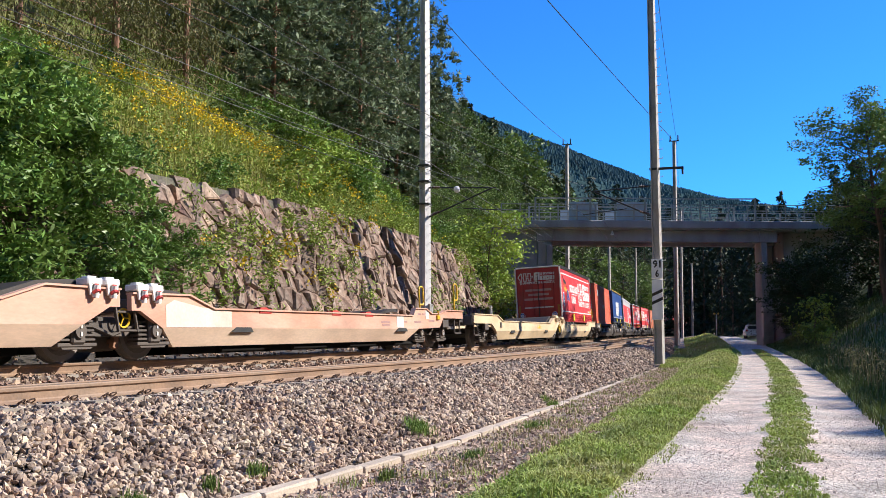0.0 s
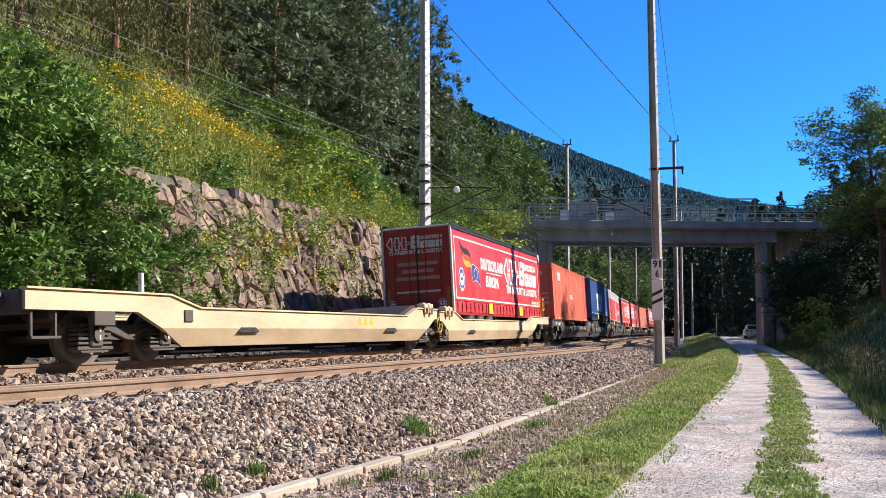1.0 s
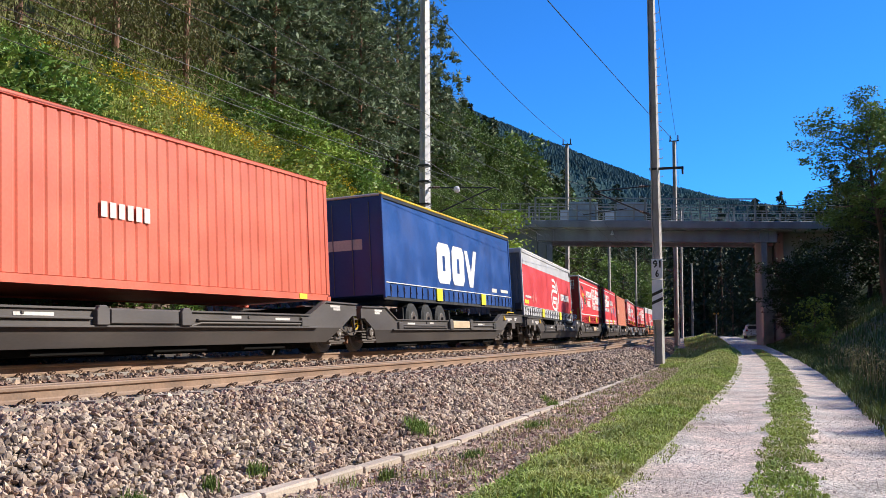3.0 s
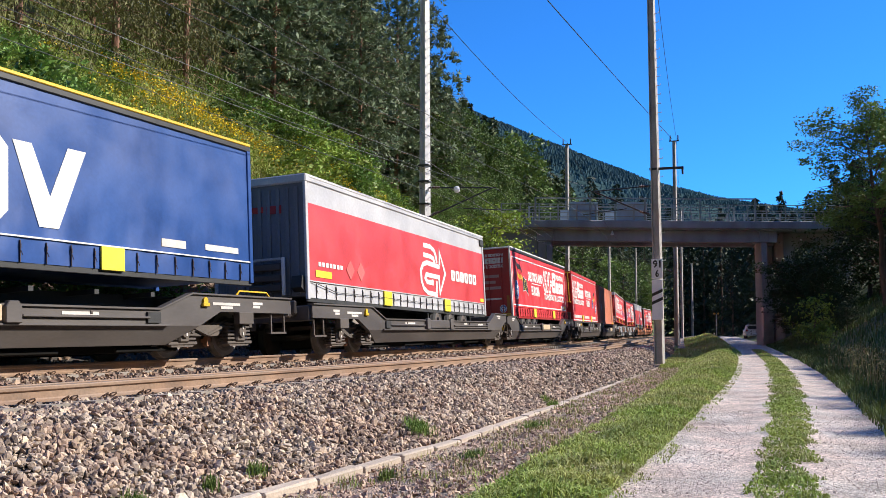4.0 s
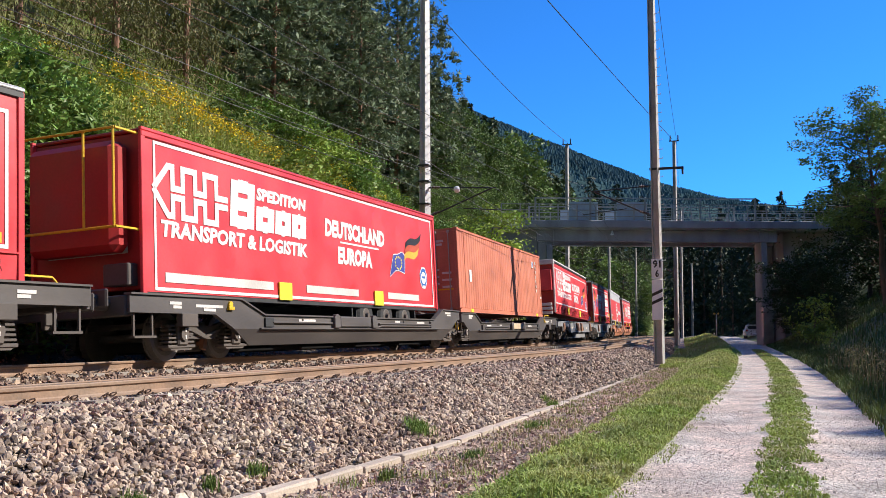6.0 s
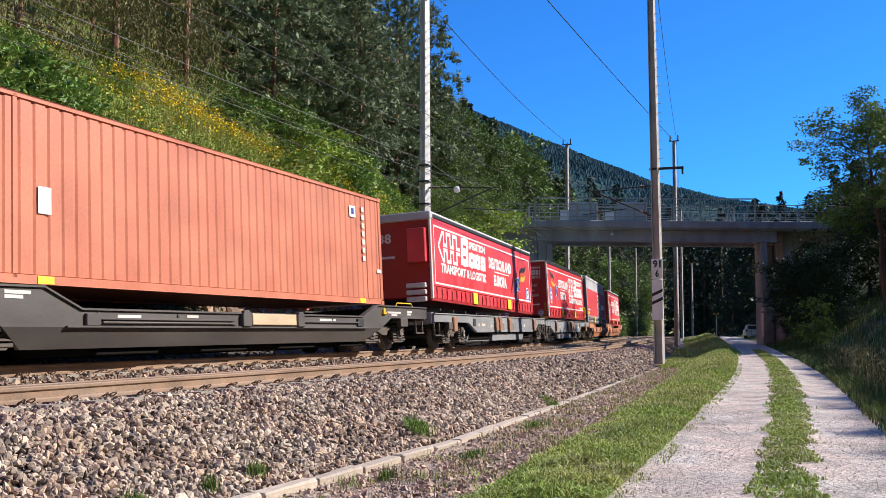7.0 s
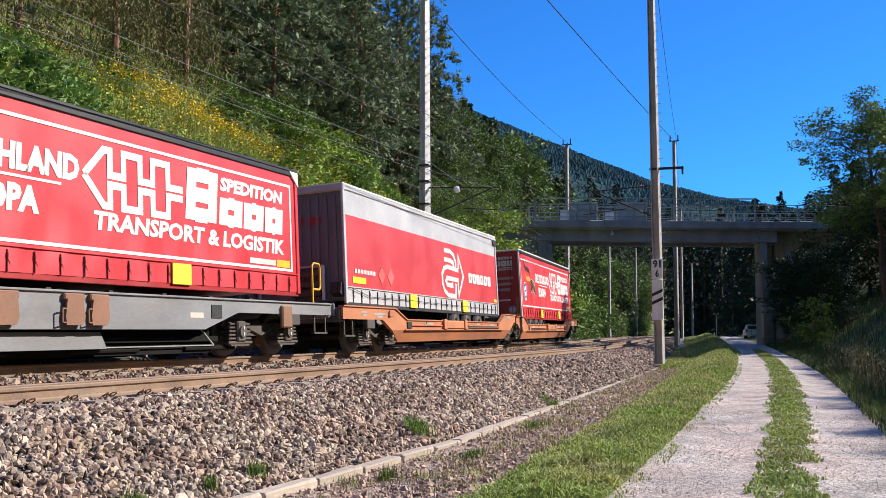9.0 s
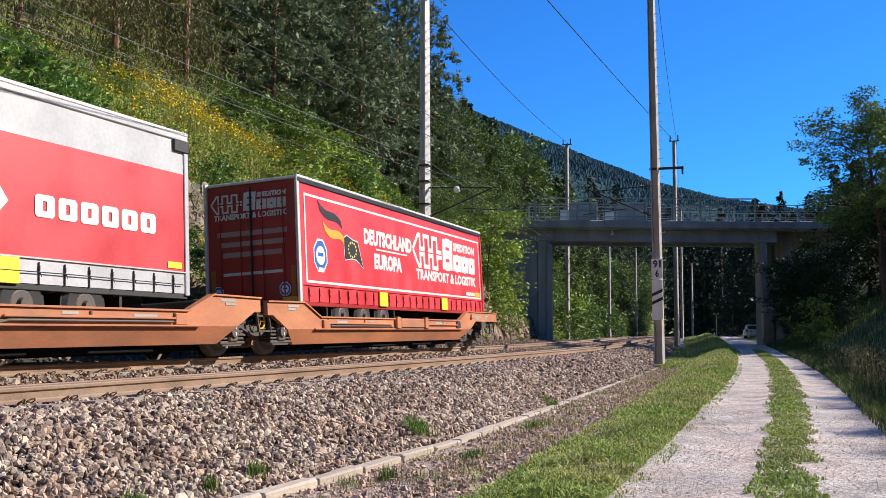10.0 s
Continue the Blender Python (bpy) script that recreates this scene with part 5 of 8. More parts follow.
# dark spruces across the end of the lane, and the spires that stand up behind the bridge
for k in range(18):
    y = 168 + 9 * (k % 3) + fr.uniform(-3, 3)
    ob = copy_thing(spruces[k % 2], stand(None, y * (0.246 + 0.0052 * k), y, fr.uniform(0, 360), 1.0, -0.3))
    sc = fr.uniform(0.85, 1.1)
    ob.scale = (sc * 1.2, sc * 1.2, sc)
for x, y, top in ((43.4, 130.0, 18.9), (47.0, 130.0, 20.0), (45.9, 133.0, 18.6), (40.3, 136.0, 18.4)):
    m = stand(None, x, y, fr.uniform(0, 360), 1.0, -0.3)
    ob = copy_thing(spruces[0], m)
    sc = (top - m.translation.z) / 19.0
    ob.scale = (sc * 0.8, sc * 0.8, sc)
# herbs, tall grass and yellow flowers on the slope
def on_hill(n, s0, s1, o0, o1, seed, thin=None):
    rng = np.random.default_rng(seed)
    s, off = rng.uniform(s0, s1, n), rng.uniform(o0, o1, n)
    x, y, _ = line(s, off)
    keep = np.ones(n, bool)
    if thin is not None:
        keep = np.array([noise.noise((p * 0.45, q * 0.45, 2.0)) for p, q in zip(x, y)]) > thin + rng.normal(0, 0.1, n)
    x, y = x[keep], y[keep]
    return np.stack([x, y, ground_z(x, y)], 1)


hr = np.random.default_rng(15)
p_ = np.concatenate([on_hill(30000, 12, 60, 10.2, 17, 51), on_hill(9000, 12, 75, 16, 26, 52)])
blades("hill_grass", p_, hr.uniform(0.3, 0.8, len(p_)), hr.uniform(0.016, 0.034, len(p_)), M["grass_hill"], 53, "tall rough grass and herbs on the cutting slope", "grass", 0.6)
p_ = np.concatenate([on_hill(1500, 23, 46, 10.4, 16.5, 54, 0.14), on_hill(500, 40, 62, 10.4, 14, 55, 0.22), on_hill(300, 14, 30, 14, 18, 57, 0.1)])
# thick stands of it along the upper edge of the slope
tufts = []
for s0, o0, n in ((27.2, 15.9, 10), (28.2, 15.9, 22), (28.9, 15.7, 40), (29.8, 15.4, 80), (30.6, 15.2, 90), (31.4, 15.0, 90), (32.6, 14.7, 70), (33.5, 14.2, 60), (34.5, 13.6, 40), (31.5, 14.0, 40), (29.5, 14.2, 40), (43.4, 14.7, 45), (41.3, 12.3, 35), (37.0, 13.0, 30), (35.8, 11.6, 25), (46.5, 12.0, 20), (39.0, 11.2, 16)):
    x, y, _ = line(s0 + hr.normal(0, 0.75, n), o0 + hr.normal(0, 0.60, n))
    tufts.append(np.stack([x, y, ground_z(x, y)], 1))
bloom = np.concatenate(tufts)
p_ = np.concatenate([p_, bloom])
q_ = on_hill(9000, 13, 62, 10.2, 17.5, 65, -0.15)
q_ = np.repeat(q_, 5, 0) + np.stack([hr.normal(0, 0.16, len(q_) * 5), hr.normal(0, 0.16, len(q_) * 5), hr.uniform(0.15, 0.85, len(q_) * 5)], 1)
v_, f_ = leaves(q_, np.full(len(q_), 0.15), 66, aspect=0.45)
tagged(fast_mesh("hill_herbs", v_, f_, M["herb"]), "leafy green herbs among the grass on the slope", "herbs", kind="stuff")
stems = blades("goldenrod_stems", p_, hr.uniform(0.8, 1.3, len(p_)), np.full(len(p_), 0.02), M["grass_hill"], 56, "green stems of goldenrod on the slope", "flowers", 0.2)
c_ = np.repeat(p_, 9, 0) + np.stack([hr.normal(0, 0.11, len(p_) * 9), hr.normal(0, 0.11, len(p_) * 9), hr.uniform(0.85, 1.25, len(p_) * 9)], 1)
c_ = c_[np.repeat(hr.random(len(p_)) < np.where(np.arange(len(p_)) < len(p_) - len(bloom), 0.16, 0.27), 9)]
v_, f_ = leaves(c_, np.full(len(c_), 0.11), 58, aspect=0.7)
tagged(fast_mesh("goldenrod_flowers", v_, f_, M["flower"]), "yellow goldenrod flowers on the slope", "flowers", kind="stuff")
# plants in the joints of the wall
jp, fp = [], []
for _ in range(520):
    s, u = hr.uniform(20, 55), hr.uniform(0.08, 1.0)
    if noise.noise((s * 0.35, u * 3.0, 4.0)) < -0.02 or 37 < s < 42:
        continue
    p, a = wall_at(s, u)
    q = np.array(p + Vector((math.cos(a), -math.sin(a), 0)) * 0.15)
    k = hr.integers(20, 90)
    jp.append(q + hr.normal(0, 1, (k, 3)) * np.array([0.20, 0.20, 0.24]))
for s, u, n, r in ((30.4, 0.80, 620, 0.42), (28.6, 0.86, 160, 0.25), (42.6, 0.30, 500, 0.40), (26.0, 0.50, 220, 0.3), (34.6, 0.45, 200, 0.28)):
    p, a = wall_at(s, u)
    jp.append(np.array(p + Vector((math.cos(a), -math.sin(a), 0)) * 0.3) + hr.normal(0, r, (n, 3)))
for s, u in ((26.2, 0.70), (22.8, 0.64), (27.1, 0.60), (27.8, 0.66), (28.3, 0.72), (33.5, 0.88), (34.2, 0.74), (32.2, 0.93), (29.4, 0.52), (24.6, 0.55), (36.4, 0.95), (30.9, 0.42)):
    p, a = wall_at(s, u)
    fp.append(np.array(p + Vector((math.cos(a) * 0.35, -math.sin(a) * 0.35, 0.15))) + hr.normal(0, 0.15, (34, 3)))
v_, f_ = leaves(np.concatenate(jp), np.full(sum(map(len, jp)), 0.20), 61, aspect=0.3)
tagged(fast_mesh("wall_plants", v_, f_, M["herb"]), "grass and herbs growing from the wall joints", "plants", kind="stuff")
v_, f_ = leaves(np.concatenate(fp), np.full(sum(map(len, fp)), 0.13), 62, aspect=0.7)
tagged(fast_mesh("wall_flowers", v_, f_, M["flower"]), "yellow flowers growing from the wall joints", "flowers", kind="stuff")
p_ = on_hill(26000, 8, 75, -24, -9.6, 63)
blades("bank_grass", p_, hr.uniform(0.15, 0.5, len(p_)), hr.uniform(0.02, 0.04, len(p_)), M["grass_bank_shaded"], 64, "bank grass with shade put into its dark green", "grass", 0.7)


# ---- the train's way ----
SPEED, EASE = 20.924, -0.0136
FAR_LIFT = 0.04


def ride(s5, t):
    """Pose on the far track at t of what stands at s5 at five seconds: x back along the train, y to the hill, z up."""
    s = s5 - SPEED * (t - 5) - EASE * (t - 5) ** 2 / 2
    return along(s, FAR_C, GRADE * s + FAR_LIFT - 0.75 * TILT) @ pose(0, 0, 0, -math.degrees(CANT))


# ---- the train: materials ----
def paint(name, col, rough=0.45, dirt=0.25, tint=None, vary=0.10, **k):
    return mat(name, col, rough, vary=vary, scale=1.1, fine=18, bump=0.04, tint=tint, stain=(0.12, 0.09, 0.07), stain_amount=dirt, stain_scale=0.9, **k)


M["red"] = paint("curtain_red", (0.74, 0.062, 0.074), 0.42, 0.05, (0.68, 0.05, 0.062))
# darker than the flank red: the end walls' shade is put into it
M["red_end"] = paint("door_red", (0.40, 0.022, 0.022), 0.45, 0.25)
M["cream"] = paint("signal_white", (0.82, 0.79, 0.76), 0.5, 0.06)
M["dull_white"] = paint("faded_white", (0.70, 0.65, 0.60), 0.5, 0.2)
M["navy"] = paint("curtain_blue", (0.022, 0.075, 0.27), 0.4, 0.12, (0.025, 0.085, 0.30))
M["silver"] = paint("curtain_grey", (0.55, 0.545, 0.56), 0.45, 0.07)
M["rose"] = paint("curtain_rose_red", (0.66, 0.065, 0.075), 0.45, 0.03)
M["dark_end"] = paint("bulkhead_grey", (0.16, 0.17, 0.19), 0.5, 0.2)
M["box_orange"] = paint("container_orange", (0.74, 0.155, 0.090), 0.5, 0.12, (0.68, 0.135, 0.078))
M["box_brown"] = paint("container_brown", (0.62, 0.20, 0.115), 0.55, 0.12, (0.58, 0.175, 0.10))
M["beige"] = paint("wagon_beige", (0.74, 0.57, 0.37), 0.6, 0.32, (0.68, 0.50, 0.31), stretch=(0.5, 1, 1.6))
M["pink"] = paint("wagon_faded_orange", (0.62, 0.305, 0.205), 0.65, 0.35, (0.70, 0.41, 0.30), stretch=(0.5, 1, 1.6))
M["pale"] = paint("wagon_pale_cream", (0.80, 0.60, 0.45), 0.6, 0.3, (0.74, 0.53, 0.39), stretch=(0.5, 1, 1.6))
M["dark"] = paint("wagon_dark_grey", (0.088, 0.077, 0.073), 0.5, 0.3, (0.105, 0.092, 0.085), stretch=(0.5, 1, 1.6))
M["grey"] = paint("wagon_grey", (0.30, 0.30, 0.30), 0.55, 0.35, (0.25, 0.25, 0.26), stretch=(0.5, 1, 1.4))
M["orange"] = paint("wagon_rust_orange", (0.60, 0.235, 0.105), 0.65, 0.42, (0.52, 0.19, 0.09), stretch=(0.5, 1, 1.6))
M["wheel_rim"] = paint("bare_rim_steel", (0.30, 0.265, 0.24), 0.5, 0.2)
M["bogie"] = paint("bogie_grime", (0.078, 0.064, 0.056), 0.6, 0.35, (0.105, 0.084, 0.070))
M["wheel"] = mat("wheel_steel", (0.20, 0.175, 0.155), 0.5, metal=0.3, vary=0.2, scale=3, bump=0.05)
M["tyre"] = mat("tyre_rubber", (0.03, 0.03, 0.03), 0.85, vary=0.2)
M["yellow"] = paint("signal_yellow", (0.78, 0.48, 0.02), 0.5, 0.1)
M["lemon"] = paint("reflector_yellow", (0.85, 0.72, 0.05), 0.5, 0.05)
M["print_grey"] = paint("stencil_grey", (0.42, 0.39, 0.36), 0.6, 0.3)
M["pale_rose"] = paint("sheet_rose", (0.74, 0.15, 0.14), 0.5, 0.1)
M["clamp"] = paint("latch_red", (0.60, 0.06, 0.05), 0.5, 0.1)
M["rust_box"] = paint("rusty_bracket", (0.32, 0.155, 0.09), 0.75, 0.4)
M["flag_black"] = paint("flag_black", (0.025, 0.022, 0.022), 0.5, 0.0)
M["flag_red"] = paint("flag_red", (0.55, 0.09, 0.04), 0.5, 0.0)
M["flag_gold"] = paint("flag_gold", (0.75, 0.42, 0.05), 0.5, 0.0)
M["flag_blue"] = paint("flag_blue", (0.045, 0.06, 0.30), 0.5, 0.0)
M["seal_blue"] = paint("seal_blue", (0.03, 0.13, 0.42), 0.5, 0.0)
M["dull_amber"] = paint("amber_strip", (0.36, 0.12, 0.02), 0.45, 0.2)
M["pale_panel"] = paint("worn_white_panel", (0.74, 0.64, 0.53), 0.6, 0.35)
M["strap_red"] = paint("strap_dark_red", (0.16, 0.02, 0.02), 0.5, 0.0)
M["faded_print"] = paint("faded_print", (0.42, 0.25, 0.23), 0.5, 0.2)
M["deck_black"] = paint("greasy_deck_plate", (0.040, 0.033, 0.030), 0.6, 0.3)
M["buckle"] = paint("strap_dark", (0.05, 0.03, 0.03), 0.5, 0.0)

FLAT = Matrix.Rotation(radians(90), 4, "X")      # a drawing in x, y stood up on a flank that faces the lane
END = pose(0, 0, 0, 90, 0, -90)                  # the same on an end that faces along the train
TEXTS = {}


def lettering(words, width, height, material, parent, m, weight=0.03, slant=0.0):
    """Words of a given width and height as a thin mesh, lower left corner at m."""
    key = (words, round(width, 2), round(height, 2), material.name)
    if key not in TEXTS:
        cu = bpy.data.curves.new("words", "FONT")
        cu.body, cu.offset, cu.extrude, cu.resolution_u, cu.shear = words, weight, 0.004, 2, slant
        tmp = bpy.data.objects.new("words", cu)
        me = bpy.data.meshes.new_from_object(tmp)
        co = np.array([v.co for v in me.vertices])
        lo, hi = co.min(0), co.max(0)
        k = np.array([width / (hi[0] - lo[0]), height / (hi[1] - lo[1]), 1.0])
        for v in me.vertices:
            v.co = Vector(((v.co.x - lo[0]) * k[0], (v.co.y - lo[1]) * k[1], v.co.z))
        me.materials.clear()
        me.materials.append(material)
        bpy.data.objects.remove(tmp)
        TEXTS[key] = me
    ob = new("lettering", TEXTS[key])
    ob.parent, ob.matrix_local = parent, m
    return ob


def shape(name, polys, material, parent, m, thick=0.006, label=""):
    """Flat outlines in x, y, each given a little thickness."""
    bm = bmesh.new()
    for poly in polys:
        a = [bm.verts.new((x, y, thick)) for x, y in poly]
        b = [bm.verts.new((x, y, 0)) for x, y in poly]
        k = len(poly)
        bm.faces.new(a)
        for i in range(k):
            bm.faces.new((a[i], b[i], b[(i + 1) % k], a[(i + 1) % k]))
    bmesh.ops.recalc_face_normals(bm, faces=bm.faces[:])
    ob = part(name, bm, material, parent, label)
    ob.matrix_local = m
    return ob


def rect(x0, y0, x1, y1):
    return [(x0, y0), (x1, y0), (x1, y1), (x0, y1)]


def ribbon(pts, w):
    """A polyline as one outline of even width."""
    left, right = [], []
    for i, (x, y) in enumerate(pts):
        dirs = []
        for a, b in ((i - 1, i), (i, i + 1)):
            if a >= 0 and b < len(pts):
                dx, dy = pts[b][0] - pts[a][0], pts[b][1] - pts[a][1]
                k = math.hypot(dx, dy)
                dirs.append((dx / k, dy / k))
        nx_, ny_ = -sum(d[1] for d in dirs), sum(d[0] for d in dirs)
        k = math.hypot(nx_, ny_) or 1.0
        nx_, ny_ = nx_ / k, ny_ / k
        m = min(1.7, 1 / max(0.3, abs(-dirs[0][1] * nx_ + dirs[0][0] * ny_))) * w / 2
        left.append((x + nx_ * m, y + ny_ * m))
        right.append((x - nx_ * m, y - ny_ * m))
    return left + right[::-1]


def slotted(x, y, w, h, t):
    """A plain block with one upright slot."""
    c = t * 0.45
    return [[(x + c, y), (x + w - c, y), (x + w, y + c), (x + w, y + t), (x, y + t), (x, y + c)], [(x, y + h - t), (x + w, y + h - t), (x + w, y + h - c), (x + w - c, y + h), (x + c, y + h), (x, y + h - c)],
            rect(x, y + t, x + w * 0.40, y + h - t), rect(x + w * 0.60, y + t, x + w, y + h - t)]


def blob(x0, y0, x1, y1, r, n=4):
    """Rectangle with round corners."""
    pts = []
    for cx, cy, a0 in ((x1 - r, y1 - r, 0), (x0 + r, y1 - r, 90), (x0 + r, y0 + r, 180), (x1 - r, y0 + r, 270)):
        for i in range(n + 1):
            a = radians(a0 + 90 * i / n)
            pts.append((cx + r * math.cos(a), cy + r * math.sin(a)))
    return pts


def ring(cx, cy, r, w, n=24, a0=0, a1=360):
    out = []
    for i in range(n):
        p, q = radians(a0 + (a1 - a0) * i / n), radians(a0 + (a1 - a0) * (i + 1) / n)
        out.append([(cx + r * math.cos(p), cy + r * math.sin(p)), (cx + r * math.cos(q), cy + r * math.sin(q)),
                    (cx + (r - w) * math.cos(q), cy + (r - w) * math.sin(q)), (cx + (r - w) * math.cos(p), cy + (r - w) * math.sin(p))])
    return out


# ---- running gear ----
def wheelset_mesh():
    bm = bmesh.new()
    for y in (-0.75, 0.75):
        s = 1 if y > 0 else -1
        add_tube(bm, (0, y - 0.065, 0), (0, y + 0.065, 0), 0.455, n=32)
        add_tube(bm, (0, y - s * 0.065, 0), (0, y - s * 0.095, 0), 0.485, n=32)
        add_tube(bm, (0, y + s * 0.065, 0), (0, y + s * 0.075, 0), 0.36, 0.30, n=24)
        add_tube(bm, (0, y, 0), (0, y + s * 0.14, 0), 0.11, n=14)
    add_tube(bm, (0, -0.75, 0), (0, 0.75, 0), 0.085, n=12)
    return bm


GEAR = {}


def bogie(parent, x):
    """Two-axle bogie: frame, axle boxes, springs, brake gear and two wheelsets."""
    if not GEAR:
        bm = bmesh.new()
        add_box(bm, -0.22, 0.22, -0.95, 0.95, 0.48, 0.74, 0.02)
        for y in (-0.98, 0.98):
            add_prism(bm, [(-1.35, 0.62), (-1.25, 0.76), (-0.75, 0.76), (-0.4, 0.66), (0.4, 0.66), (0.75, 0.76), (1.25, 0.76), (1.35, 0.62), (1.1, 0.60), (0.62, 0.58), (0.35, 0.40), (-0.35, 0.40), (-0.62, 0.58), (-1.1, 0.60)], y - 0.06, y + 0.06)
        add_box(bm, -1.3, -1.2, -0.95, 0.95, 0.62, 0.72)
        add_box(bm, -0.50, 0.50, -0.66, 0.66, 0.16, 0.50, 0.03)
        for y in (-1.0, 1.0):
            add_tube(bm, (-0.55, y * 1.06, 0.60), (0.0, y * 1.06, 0.42), 0.035, n=6)
            add_tube(bm, (0.0, y * 1.06, 0.42), (0.55, y * 1.06, 0.60), 0.035, n=6)
        add_box(bm, 1.2, 1.3, -0.95, 0.95, 0.62, 0.72)
        GEAR["frame"] = bm_mesh("bogie", bm, M["bogie"])
        bm = bmesh.new()
        add_box(bm, -0.15, 0.15, -0.17, 0.11, -0.19, 0.24, 0.03)
        add_tube(bm, (0, -0.21, 0.02), (0, -0.15, 0.02), 0.12, 0.13, n=14)
        add_box(bm, -0.42, 0.42, -0.13, 0.10, -0.23, -0.17, 0.01)
        add_prism(bm, [(-0.42, -0.17), (-0.30, -0.27), (0.30, -0.27), (0.42, -0.17)], -0.11, 0.08)
        GEAR["axle_box"] = bm_mesh("axle_box", bm, M["bogie"])
        bm = bmesh.new()
        add_box(bm, -0.05, 0.05, -0.06, 0.06, -0.02, 0.36)
        for k in range(5):
            add_box(bm, -0.13 + 0.012 * k, 0.13 - 0.012 * k, -0.12, 0.10, k * 0.075, k * 0.075 + 0.042, 0.008)
        GEAR["spring"] = bm_mesh("spring", bm, M["bogie"])
        bm = bmesh.new()
        for y in (-0.80, 0.80):
            add_prism(bm, [(-0.09, 0.22), (0.02, 0.18), (0.09, 0.62), (0.0, 0.66)], y - 0.05, y + 0.05)
        add_box(bm, -0.04, 0.04, -0.8, 0.8, 0.28, 0.36)
        GEAR["brake"] = bm_mesh("brake_gear", bm, M["rust_box"])
        bm = bmesh.new()
        for zz in (-0.07, 0.06):
            add_box(bm, -0.022, 0.022, -0.012, 0.0, zz, zz + 0.075, 0.004)
        GEAR["marks"] = bm_mesh("axle_mark", bm, M["dull_white"])
        GEAR["wheelset"] = bm_mesh("wheelset", wheelset_mesh(), M["wheel"])
        GEAR["wheelset"].materials.append(M["wheel_rim"])
        for p in GEAR["wheelset"].polygons:       # bare steel on the outer face of the rims
            if p.loop_total >= 32 and abs(abs(p.center.y) - 0.815) < 0.004:
                p.material_index = 1
    b = child("bogie", GEAR["frame"], parent, pose(x, 0, 0))
    for w in (-0.9, 0.9):
        spin = child("wheelset", GEAR["wheelset"], b, pose(w, 0, 0.46))
        wheels.append((spin, w))
        child("axle_mark", GEAR["marks"], b, pose(w, -1.06 - 0.211, 0.46))
        child("brake_gear", GEAR["brake"], b, pose(w * 0.38, 0, 0, 0, 0, 0 if w > 0 else 180))
        for y in (-1.0, 1.0):
            child("axle_box", GEAR["axle_box"], b, pose(w, y * 1.06, 0.46, 0, 0, 0 if y < 0 else 180))
            for d in (-0.27, 0.27):
                child("spring", GEAR["spring"], b, pose(w + d, y * 1.06, 0.32))
    return b


def bm_mesh(name, bm, material):
    me = bpy.data.meshes.new(name)
    bm.normal_update()
    bm.to_mesh(me)
    bm.free()
    me.materials.append(material)
    return me


def child(name, me, parent, m, label=""):
    ob = new(name, me)
    ob.parent, ob.matrix_local = parent, m
    if label:
        ob["label"] = label
    return ob


wheels, movers = [], []
PITCH = 7.23


